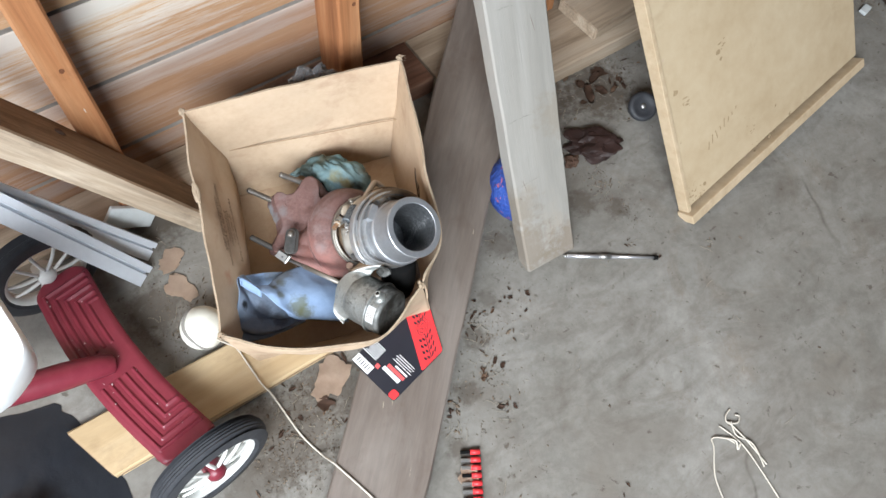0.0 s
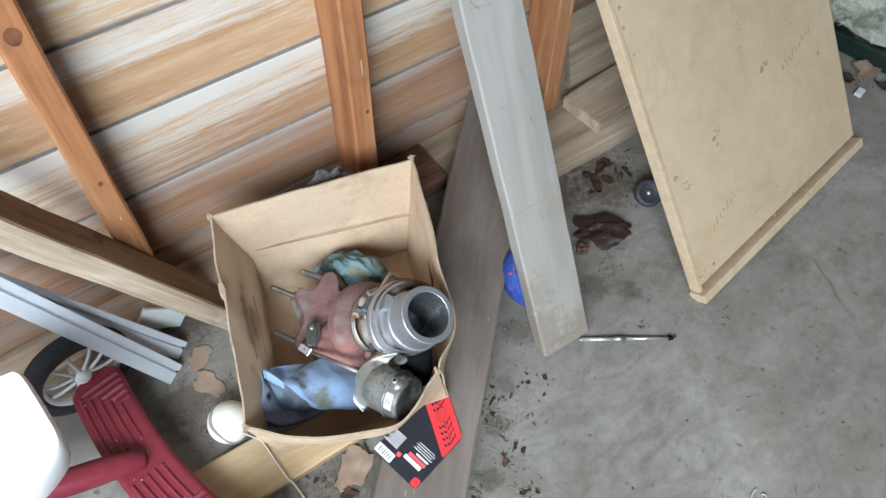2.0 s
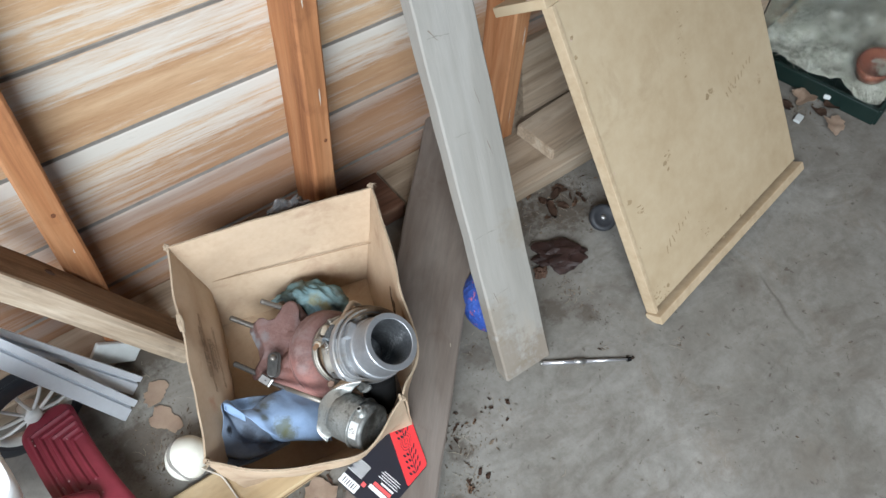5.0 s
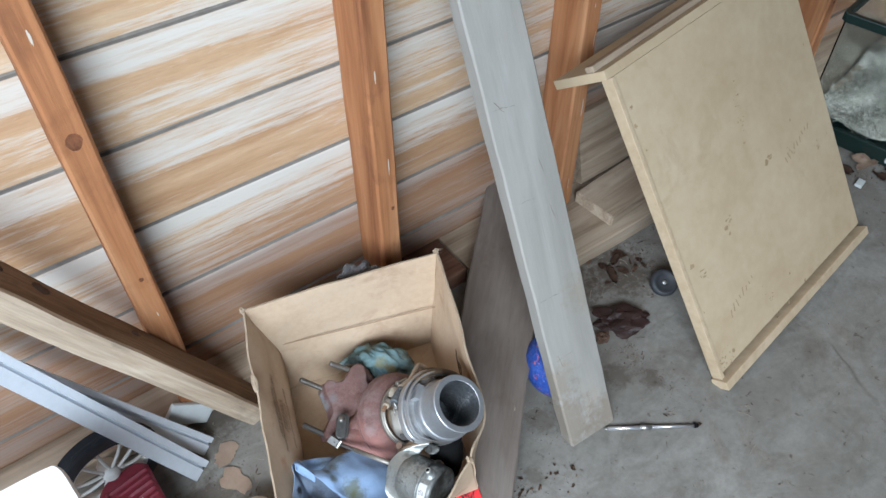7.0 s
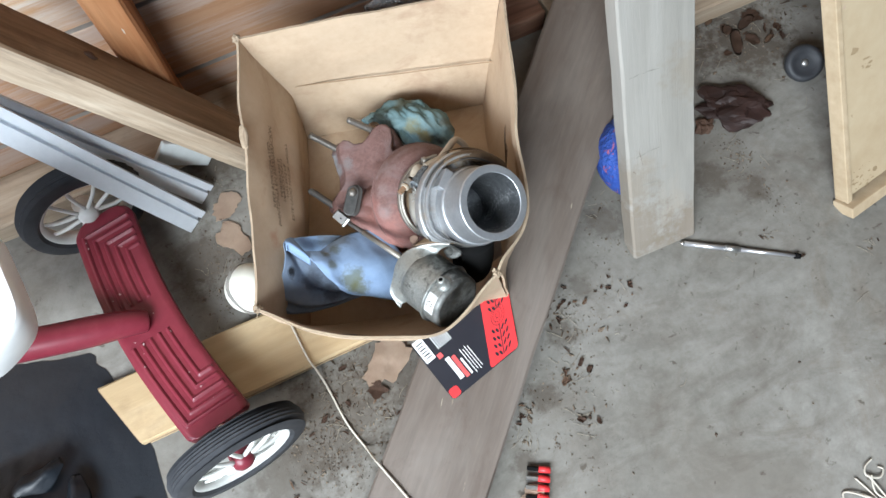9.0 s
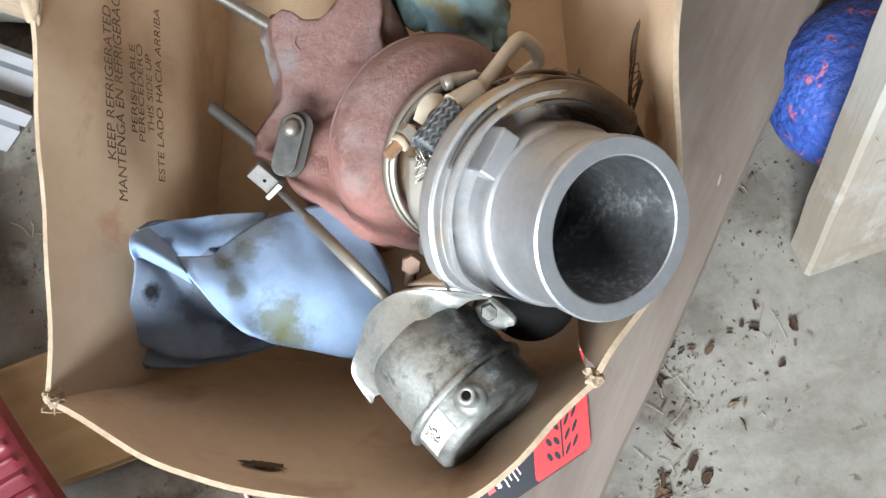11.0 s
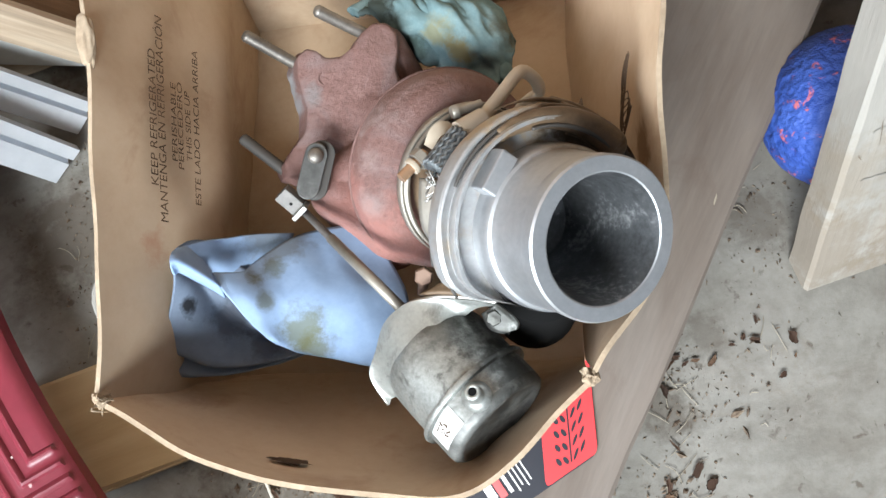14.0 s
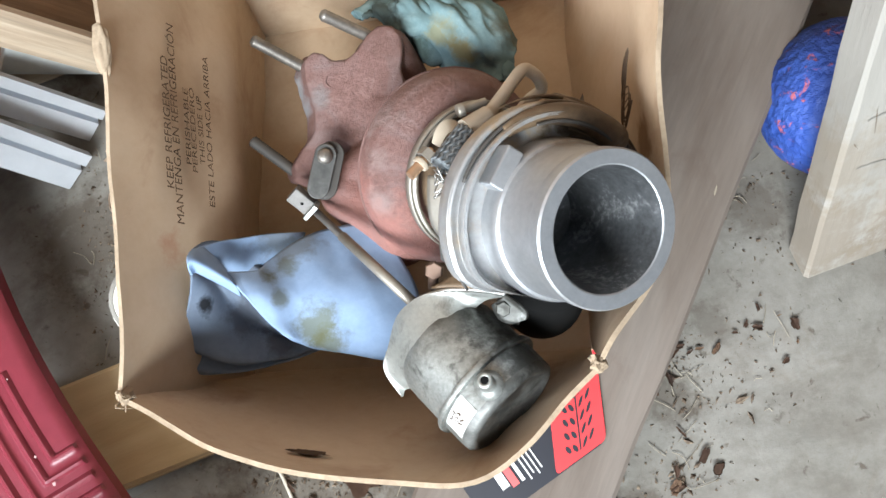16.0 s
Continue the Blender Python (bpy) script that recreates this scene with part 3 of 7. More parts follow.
def lathe(profile, seg=32, m=Matrix(), bm=None, closed=False):
    """Turn a profile of (radius, height) round z."""
    bm = bm or bmesh.new()
    rings = []
    for r, z in profile:
        if r < 1e-6:
            rings.append([bm.verts.new(m @ Vector((0, 0, z)))])
        else:
            rings.append([bm.verts.new(m @ Vector((r * math.cos(2 * math.pi * k / seg), r * math.sin(2 * math.pi * k / seg), z))) for k in range(seg)])
    pairs = list(zip(rings, rings[1:])) + ([(rings[-1], rings[0])] if closed else [])
    for p, q in pairs:
        for k in range(seg):
            j = (k + 1) % seg
            vs = [p[k % len(p)], p[j % len(p)], q[j % len(q)], q[k % len(q)]]
            vs = list(dict.fromkeys(vs))
            if len(vs) > 2:
                bm.faces.new(vs)
    return bm


def rod(a, b, r, r2=None, seg=16, bm=None):
    m, h = frame_to(a, b)
    r2 = r if r2 is None else r2
    return lathe([(0, 0), (r, 0), (r2, h), (0, h)], seg, m, bm)


def smooth_path(pts, n=8):
    pts = [Vector(p) for p in pts]
    out = []
    for i in range(len(pts) - 1):
        p0, p1, p2, p3 = pts[max(i - 1, 0)], pts[i], pts[i + 1], pts[min(i + 2, len(pts) - 1)]
        for k in range(n):
            t = k / n
            out.append(0.5 * ((2 * p1) + (p2 - p0) * t + (2 * p0 - 5 * p1 + 4 * p2 - p3) * t * t + (3 * p1 - p0 - 3 * p2 + p3) * t ** 3))
    out.append(pts[-1])
    return out


def tube(pts, r, seg=10, bm=None, n=8):
    """A round tube along a smooth path; r may be a function of the way along (0 to 1)."""
    bm = bm or bmesh.new()
    path = smooth_path(pts, n) if n else [Vector(p) for p in pts]
    up = Vector((0.31, 0.17, 0.93))
    rings = []
    for i, p in enumerate(path):
        d = (path[min(i + 1, len(path) - 1)] - path[max(i - 1, 0)]).normalized()
        side = up.cross(d).normalized()
        up = d.cross(side).normalized()
        rr = r(i / (len(path) - 1)) if callable(r) else r
        rings.append([bm.verts.new(p + rr * (math.cos(2 * math.pi * k / seg) * side + math.sin(2 * math.pi * k / seg) * up)) for k in range(seg)])
    for p, q in zip(rings, rings[1:]):
        for k in range(seg):
            bm.faces.new((p[k], p[(k + 1) % seg], q[(k + 1) % seg], q[k]))
    bm.faces.new(rings[0][::-1])
    bm.faces.new(rings[-1])
    return bm


def plank(length, width, thick, m=Matrix(), n=14, wear=0.0012, bev=0.003, seed=1, bm=None):
    """A sawn board along x from 0, with worn, slightly uneven edges."""
    bm = bm or bmesh.new()
    rnd = random.Random(seed)
    w, t = width / 2, thick / 2
    sect = [(-w + bev, -t), (w - bev, -t), (w, -t + bev), (w, t - bev), (w - bev, t), (-w + bev, t), (-w, t - bev), (-w, -t + bev)]
    rings = []
    for i in range(n + 1):
        x = length * i / n
        dy, dz = rnd.uniform(-wear, wear), rnd.uniform(-wear, wear)
        rings.append([bm.verts.new(m @ Vector((x, y + dy + rnd.uniform(-wear, wear) * 0.7, z + dz * 0.5 + rnd.uniform(-wear, wear) * 0.4))) for y, z in sect])
    for p, q in zip(rings, rings[1:]):
        for k in range(8):
            bm.faces.new((p[k], p[(k + 1) % 8], q[(k + 1) % 8], q[k]))
    bm.faces.new(rings[0][::-1])
    bm.faces.new(rings[-1])
    return bm


def axes(origin, x, z):
    """A pose with its x along x and its z near z."""
    x = Vector(x).normalized()
    z = Vector(z)
    y = z.cross(x).normalized()
    z = x.cross(y)
    return Matrix.Translation(origin) @ Matrix((x, y, z)).transposed().to_4x4()


def sheet(grid, thick=0.0, wobble=0.0, scale=20.0, fine=1, bm=None, rim_mat=False):
    """A cloth or card through a net of points, smoothed in both directions, with a thickness."""
    bm = bm or bmesh.new()
    rows = [smooth_path(r, fine) if fine > 1 else [Vector(p) for p in r] for r in grid]
    if fine > 1:
        cols = [smooth_path([r[k] for r in rows], fine) for k in range(len(rows[0]))]
        rows = [[c[k] for c in cols] for k in range(len(cols[0]))]
    nr, nc = len(rows), len(rows[0])

    def normal(i, j):
        a = rows[min(i + 1, nr - 1)][j] - rows[max(i - 1, 0)][j]
        b = rows[i][min(j + 1, nc - 1)] - rows[i][max(j - 1, 0)]
        v = a.cross(b)
        return v.normalized() if v.length > 1e-12 else Vector((0, 0, 1))

    nrm = [[normal(i, j) for j in range(nc)] for i in range(nr)]
    pts = [[rows[i][j] + nrm[i][j] * (wobble * noise.noise(rows[i][j] * scale) if wobble else 0) for j in range(nc)] for i in range(nr)]
    top = [[bm.verts.new(pts[i][j]) for j in range(nc)] for i in range(nr)]
    for i in range(nr - 1):
        for j in range(nc - 1):
            bm.faces.new((top[i][j], top[i + 1][j], top[i + 1][j + 1], top[i][j + 1]))
    if thick:
        low = [[bm.verts.new(pts[i][j] - nrm[i][j] * thick) for j in range(nc)] for i in range(nr)]
        for i in range(nr - 1):
            for j in range(nc - 1):
                bm.faces.new((low[i][j], low[i][j + 1], low[i + 1][j + 1], low[i + 1][j]))
        edge = [(i, 0) for i in range(nr)] + [(nr - 1, j) for j in range(1, nc)] + [(i, nc - 1) for i in range(nr - 2, -1, -1)] + [(0, j) for j in range(nc - 2, 0, -1)]
        for (a, b), (c, d) in zip(edge, edge[1:] + edge[:1]):
            f = bm.faces.new((top[a][b], top[c][d], low[c][d], low[a][b]))
            f.material_index = 1 if rim_mat and a == nr - 1 and c == nr - 1 else 0
    return bm


def crumple(bm, amp, scale, seed=0.0):
    """Sharp folds pressed into a cloth."""
    bm.normal_update()
    for v in bm.verts:
        q = v.co * scale + Vector((seed, seed * 0.7, -seed))
        q = Vector((q.x * 1.8 + q.y * 0.9, q.y * 0.6 - q.x * 0.3, q.z))
        k = 0.6 - 2.2 * abs(noise.noise(q)) + 0.35 * (0.5 - 2 * abs(noise.noise(q * 2.7)))
        v.co += v.normal * amp * k
    return bm


def ball(r, m=Matrix(), sub=3, bm=None):
    bm = bm or bmesh.new()
    bmesh.ops.create_icosphere(bm, subdivisions=sub, radius=r, matrix=m)
    return bm


def words(text, size, m, mat, parent, name="lettering", span=0.0):
    """Printed letters as a thin mesh, lying in the plane of m."""
    cu = bpy.data.curves.new(name, "FONT")
    cu.body = text
    cu.size = size
    cu.extrude = 0.00005
    tmp = bpy.data.objects.new(name, cu)
    scene.collection.objects.link(tmp)
    me = bpy.data.meshes.new_from_object(tmp.evaluated_get(bpy.context.evaluated_depsgraph_get()))
    bpy.data.objects.remove(tmp)
    bpy.data.curves.remove(cu)
    me.materials.clear()
    me.materials.append(mat)
    if span:
        wide = max(v.co.x for v in me.vertices)
        for v in me.vertices:
            v.co.x *= span / wide
    ob = new(name, me)
    ob.parent = parent
    ob.matrix_local = Matrix.Translation(-ORIGIN.get(parent, Vector())) @ m
    return ob


# ---- the garage ----
X0, X1, Y0, Y1, ZC = -1.95, 3.2, -1.2, 0.925, 2.5
bm = bmesh.new()
bmesh.ops.create_grid(bm, x_segments=8, y_segments=8, size=0.5, matrix=Matrix.Translation(((X0 + X1) / 2, (Y0 + Y1) / 2, 0)) @ Matrix.Diagonal((60, 60, 1, 1)))
tagged(solo("floor", bm, M_FLOOR, Matrix(), "grey dirt-covered concrete garage floor, cracked and dusty", "floor", kind="structure"))

wall_n = thing("wall_north", (0, Y1, 0), "board wall with worn white paint on bare tan siding", "wall", kind="structure")
EXPO, Z_FIRST = 0.1608, -0.0500


def siding_board(z, length):
    """One drop-siding board: flat face, then a recessed groove under the next board."""
    bm = bmesh.new()
    prof = [(0.0, 0.0), (0.0, EXPO - 0.011), (0.0015, EXPO - 0.0097), (0.0085, EXPO - 0.0087), (0.0090, EXPO - 0.001), (0.022, EXPO - 0.001), (0.022, 0.0)]
    xs = [length * k / 60 for k in range(61)]
    rings = [[bm.verts.new((x, y + 0.0012 * noise.noise((x * 3, z * 9, y)), q + 0.0012 * noise.noise((x * 4.2, z * 7, 3)))) for y, q in prof] for x in xs]
    for p, q in zip(rings, rings[1:]):
        for k in range(len(prof)):
            f = bm.faces.new((p[k], q[k], q[(k + 1) % len(prof)], p[(k + 1) % len(prof)]))
            f.material_index = 1 if k in (2, 3, 4) else 0
    bm.faces.new(rings[0])
    bm.faces.new(rings[-1][::-1])
    return bm


for k in range(16):
    z = Z_FIRST + EXPO * k
    part("siding_board", siding_board(z, X1 - X0), [M_SIDING, M_GROOVE], wall_n, m=Matrix.Translation((X0, Y1, z)))
part("backing", box(X1 - X0, 0.02, 2.7, pose((X0 + X1) / 2, Y1 + 0.034, 1.25)), M_DARK, wall_n)

# studs stand on the wall's sill
STUD_W, STUD_D, STUD_Y = 0.045, 0.09, 0.835
for k, xr in enumerate((-0.862, -0.407, 0.0510, 0.5065, 0.9920, 1.47, 1.94, 2.42)):
    st = plank(2.4, STUD_W, STUD_D, n=20, wear=0.001, bev=0.004, seed=20 + k)
    m = axes((xr - STUD_W / 2, STUD_Y + STUD_D / 2, 0.046), (0, 0, 1), (0, -1, 0))
    ob = solo("stud", st, M_STUD, m, "orange-brown fir wall stud with knots and paint smears", "wall stud", "wall studs", kind="structure")

    rk = random.Random(60 + k)
    knots = []
    for q in range(4):
        h = (0.72, 0.30, 1.15, 1.6)[q] + rk.uniform(-0.12, 0.12) + (0.0 if k != 1 else -0.02)
        r = rk.uniform(0.005, 0.009) if q % 2 == 0 else rk.uniform(0.003, 0.005)
        if k == 2 and q == 0:
            h, r = 0.639, 0.0105
        knots.append(h)
        bm = bmesh.new()
        vs = [bm.verts.new((h + r * 1.3 * math.cos(a * 0.524), rk.uniform(-0.1, 0.1) * r + r * math.sin(a * 0.524), STUD_D / 2 + 0.0006)) for a in range(12)]
        bm.faces.new(vs)
        bmesh.ops.translate(bm, verts=bm.verts, vec=(0, rk.uniform(-0.009, 0.009), 0))
        kn = new("knot", as_mesh("knot", bm, M_KNOT))
        kn.parent = ob
        tagged(kn, "dark round knot")
    for q in range(10):
        h = 0.10 + 0.155 * q + rk.uniform(-0.07, 0.07)
        if any(abs(h - z_) < 0.05 for z_ in knots):
            continue
        bm = bmesh.new()
        L_, w_ = rk.uniform(0.006, 0.030), rk.uniform(0.0006, 0.0026)
        vs = [bm.verts.new((h + L_ * math.cos(a * 0.45) * rk.uniform(0.5, 1), w_ * math.sin(a * 0.45) * rk.uniform(0.5, 1), STUD_D / 2 + 0.0007)) for a in range(14)]
        bm.faces.new(vs)
        bmesh.ops.translate(bm, verts=bm.verts, vec=(0, rk.uniform(-0.014, 0.014), 0))
        sm_ = new("paint_smear", as_mesh("paint_smear", bm, M_SMEAR))
        sm_.parent = ob
        tagged(sm_, "rubbed smear of white paint")

sill = thing("sill", (0.9, 0.8, 0), "dusty timber sill along the foot of the wall", "sill", kind="structure")
part("sill_timber", plank(2.50, 0.235, 0.046, n=24, wear=0.0015, seed=3), M_SILL, sill, m=axes((0.66, 0.8065, 0.023), (1, 0, 0), (0, 0, 1)))
# behind the carton the shade is put into the sill's darker colour
part("sill_timber", plank(0.395, 0.115, 0.046, n=8, wear=0.0015, seed=33), M_SILL_SHADED, sill, "red-brown length of sill with shade in its colour", m=axes((0.26, 0.8665, 0.023), (1, 0, 0), (0, 0, 1)))
part("sill_timber", plank(2.15, 0.088, 0.046, n=24, wear=0.0015, seed=13), M_SILL, sill, m=axes((X0 + 0.05, 0.880, 0.023), (1, 0, 0), (0, 0, 1)))

off = thing("offcut", (1.15, 0.745, 0.047), "short grey offcut of board lying on the sill", "wood offcut")
part("board", plank(0.42, 0.115, 0.032, n=8, wear=0.001, seed=4), M_SILL, off, m=axes((1.0, 0.752, 0.064), (0.995, 0.06, 0), (0, 0, 1)))
part("end_grain", box(0.004, 0.108, 0.028, axes((0.998, 0.752, 0.064), (0.995, 0.06, 0), (0, 0, 1))), M_BEAM, off, "pale sawn end")
off2 = thing("wood_block", (1.17, 0.872, 0.047), "pale wood block standing against the wall behind the offcut", "wood block")
part("block", plank(0.28, 0.185, 0.034, n=6, seed=5), M_SILL, off2, m=axes((1.045, 0.876, 0.139), (1, 0.02, 0), (0, -0.97, 0.24)))

# other walls, with the open doors that let the daylight in
solo("wall_east", box(0.12, Y1 - Y0, ZC, pose(X1 + 0.06, (Y0 + Y1) / 2, ZC / 2)), M_ROOF, Matrix(), "bare board wall", "wall", kind="structure")
bm = box(0.12, 0.75, ZC, pose(X0 - 0.06, 0.55, ZC / 2))
box(0.12, 1.375, 1.1, pose(X0 - 0.06, -0.5125, 0.55), bm=bm)
box(0.12, 1.375, 0.1, pose(X0 - 0.06, -0.5125, ZC - 0.05), bm=bm)
solo("wall_west", bm, M_ROOF, Matrix(), "whitewashed board wall with an open window", "wall", kind="structure")
bm = box(0.2, 0.12, ZC, pose(X0 + 0.1, Y0 - 0.06, ZC / 2))
box(1.4, 0.12, ZC, pose(X1 - 0.7, Y0 - 0.06, ZC / 2), bm=bm)
box(3.55, 0.12, 0.05, pose(X0 + 1.975, Y0 - 0.06, ZC - 0.025), bm=bm)
solo("wall_south", bm, M_ROOF, Matrix(), "whitewashed board wall with an open garage door", "wall", kind="structure")
solo("ceiling", box(X1 - X0, Y1 - Y0, 0.05, pose((X0 + X1) / 2, (Y0 + Y1) / 2, ZC + 0.025)), M_ROOF, Matrix(), "pale whitewashed roof boards", "ceiling", kind="structure")

# ---- loose timber ----
g = thing("grey_plank", (0.62, 0.37, 0.0), "weathered grey pine plank leaning against the wall", "plank", plan=Matrix())
GU = Vector((0.005, 0.451, 0.892)).normalized()
GX = Vector((0.999, -0.045, 0.0))
GB = GU.cross(GX).normalized()
PLANK_M = axes(Vector((0.567, 0.362, 0.0)) + GX * 0.0535 + GB * 0.0155, GU, -GB)
bm = plank(1.05, 0.107, 0.031, n=26, wear=0.0007, bev=0.003, seed=8)
for v in bm.verts:
    if v.co.x < 0.001:
        # the foot is cut level with the floor
        v.co.x = (0.001 - (PLANK_M @ Vector((0, v.co.y, v.co.z))).z) / GU.z
part("board", bm, M_GREY, g, m=PLANK_M)

d = thing("dark_board", (0.4, 0.36, 0.0), "wide dirty brown board sloping from the floor up to the wall", "board")
DU = Vector((0.734, 0.673, 0.095)).normalized()
DS = Vector((-0.676, 0.737, 0.0))
DN = DU.cross(DS)
D_RIGHT = Vector((0.297, 0.248, 0.05))
part("board", plank(1.36, 0.150, 0.020, n=26, wear=0.0010, seed=9), M_DARK, d, m=axes(D_RIGHT - 0.46 * DU + 0.075 * DS - 0.010 * DN, DU, DN))

rk = random.Random(91)
for q in range(6):
    u, v, L_, w_ = rk.uniform(0.25, 1.0), rk.uniform(-0.065, 0.065), rk.uniform(0.003, 0.010), rk.uniform(0.0003, 0.0008)
    bm = bmesh.new()
    bm.faces.new([bm.verts.new((u + L_ * math.cos(a * 0.7) * rk.uniform(0.6, 1), v + w_ * math.sin(a * 0.7) * rk.uniform(0.6, 1.2) + 0.1 * L_ * math.cos(a * 0.7), 0.0108)) for a in range(9)])
    part("paint_scuff", bm, M_STRAW, d, "pale scuff of paint", m=axes(D_RIGHT - 0.46 * DU + 0.075 * DS - 0.010 * DN, DU, DN))
for q in range(5):
    u, v, L_, w_ = rk.uniform(0.05, 0.8), rk.uniform(-0.044, 0.044), rk.uniform(0.006, 0.02), rk.uniform(0.0003, 0.0008)
    bm = bmesh.new()
    bm.faces.new([bm.verts.new((u + L_ * math.cos(a * 0.7) * rk.uniform(0.6, 1), v + w_ * math.sin(a * 0.7) * rk.uniform(0.6, 1.2) + (0.5 if q % 3 == 0 else 0.15) * L_ * math.cos(a * 0.7), 0.0161)) for a in range(9)])
    part("crack", bm, M_GRAIN, g, "fine dark drying crack", m=PLANK_M)

for u, lean, half in ((0.135, 0.10, 0.014), (0.190, -0.06, 0.018), (0.315, 0.05, 0.022), (0.50, 0.08, 0.016), (0.66, 0.14, 0.020)):
    bm = bmesh.new()
    side = [(u + lean * v + 0.004 * math.cos(v * 40) + 0.0008 * rk.uniform(-1, 1), v + 0.022) for v in (half * (k - 5) / 5 for k in range(11))]
    w_ = [0.0011 * rk.uniform(0.2, 1.0) for _ in side]
    lo = [bm.verts.new((x - w, v, 0.0160)) for (x, v), w in zip(side, w_)]
    hi = [bm.verts.new((x + w, v, 0.0160)) for (x, v), w in zip(side, w_)]
    for k in range(10):
        bm.faces.new((lo[k], lo[k + 1], hi[k + 1], hi[k]))
    part("saw_mark", bm, M_SAWN, g, "faint curved saw mark", m=PLANK_M)

b = thing("brace", (0.14, 0.74, 0.0), "pale timber brace propped against the studs", "timber brace", plan=Matrix())
BU = Vector((-0.4177, -0.0340, 0.9080)).normalized()
BRACE_M = axes(Vector((0.1186, 0.8002, 0.0080)), BU, (0, -1, 0))
bt = plank(1.5, 0.044, 0.075, n=20, wear=0.0013, bev=0.003, seed=10)
# one long side of the timber takes the darker brown material
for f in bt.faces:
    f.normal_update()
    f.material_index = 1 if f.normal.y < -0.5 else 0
part("timber", bt, [M_BEAM, M_BEAM_BROWN], b, m=BRACE_M)

for s_, w_ in ((0.36, 0.010), (0.55, 0.016), (0.62, 0.008)):
    bm = ball(1, Matrix(), 2)
    for v in bm.verts:
        v.co *= 1 + 0.4 * noise.noise(v.co * 2 + Vector((s_ * 30, 0, 0)))
    bmesh.ops.transform(bm, matrix=Matrix.Translation((s_, -0.022, -0.012)) @ Matrix.Diagonal((w_, 0.004, w_ * 0.6, 1)), verts=bm.verts)
    part("bark_scrap", bm, M_LEAF_DARK, b, "scrap of dark bark", m=BRACE_M, smooth=True)

y = thing("plywood_strip", (-0.03, 0.48, 0.0), "strip of yellow plywood lying on the floor under the box", "plywood strip")
PLM = axes((-0.2253, 0.486, 0.009), (1, -0.029, 0), (0, 0, 1))
bm = plank(0.62, 0.105, 0.016, n=10, wear=0.0008, seed=11)
for v in bm.verts:
    # the end is sawn askew
    v.co.x -= v.co.y * 0.35 * max(0.0, 1 - v.co.x / 0.06)
part("strip", bm, M_PLY, y, m=PLM)
for z_ in (-0.0045, 0.0, 0.0045):
    part("ply_layer", box(0.59, 0.0012, 0.0028, pose(0.322, -0.0527, z_)), M_BEAM_BROWN if z_ == 0 else M_PLY, y, "layer showing in the edge", m=PLM)
part("end_edge", box(0.0012, 0.102, 0.012, pose(-0.0006, 0, 0, 0, 0, 19.3)), M_BEAM_BROWN, y, "sawn end", m=PLM)

# ---- tan panel with battens ----
p = thing("tan_panel", (1.18, 0.30, 0.0), "tan board panel with a top ledge, leaning against a stud", "panel")
PW, PU = Vector((0.992, 0.1237, 0.0247)), Vector((-0.0905, 0.5622, 0.8221))
PN = PW.cross(PU).normalized()
PM = Matrix.Translation((0.8913, 0.2629, 0.002)) @ Matrix((PW, PU, PN)).transposed().to_4x4()
WID, HGT = 0.5945, 0.672
part("face_board", box(WID - 0.010, HGT - 0.03, 0.016, pose(WID / 2 + 0.005, HGT / 2 + 0.015, -0.008), 0.0015), M_PANEL, p, m=PM)
part("bottom_batten", box(WID + 0.012, 0.020, 0.036, pose(WID / 2, 0.010, -0.003), 0.002), M_PANEL_EDGE, p, "raw pine batten along the foot", m=PM)
part("edge_strip", box(0.010, HGT - 0.02, 0.024, pose(0.005, HGT / 2 + 0.01, -0.010), 0.0015), M_PANEL_EDGE, p, "raw pine edge", m=PM)
part("top_ledge", box(WID + 0.01, 0.018, 0.125, pose(WID / 2 - 0.005, HGT + 0.009, -0.0625), 0.002), M_PANEL, p, m=PM)
part("ledge_moulding", box(WID + 0.01, 0.012, 0.02, pose(WID / 2 - 0.005, HGT + 0.024, -0.03), 0.003), M_SILL, p, m=PM)
rnd = random.Random(5)
for cx, cy, n_b, ang in ((0.40, 0.30, 9, 0), (0.09, 0.12, 8, 0)):
    bm = bmesh.new()
    for k in range(n_b):
        box(0.0025, rnd.uniform(0.006, 0.018), 0.0003, pose(cx + 0.013 * k, cy + 0.004 * k + rnd.uniform(-0.003, 0.003), 0.0003, 0, 0, rnd.uniform(-25, 25)), bm=bm)
    part("scribble", bm, M_INK_FAINT, p, "faint pencil strokes", m=PM)
for cx, cy, r in ((0.335, 0.33, 0.008), (0.155, 0.28, 0.006), (0.16, 0.265, 0.004), (0.03, 0.27, 0.007), (0.45, 0.37, 0.003), (0.30, 0.08, 0.003), (0.06, 0.05, 0.005)):
    bm = bmesh.new()
    vs = [bm.verts.new((cx + r * (0.6 + 0.6 * rnd.random()) * math.cos(q * 0.7), cy + r * (0.6 + 0.6 * rnd.random()) * math.sin(q * 0.7), 0.0004)) for q in range(9)]
    bm.faces.new(vs)
    part("stain", bm, M_INK_FAINT, p, "small dull stain", m=PM)

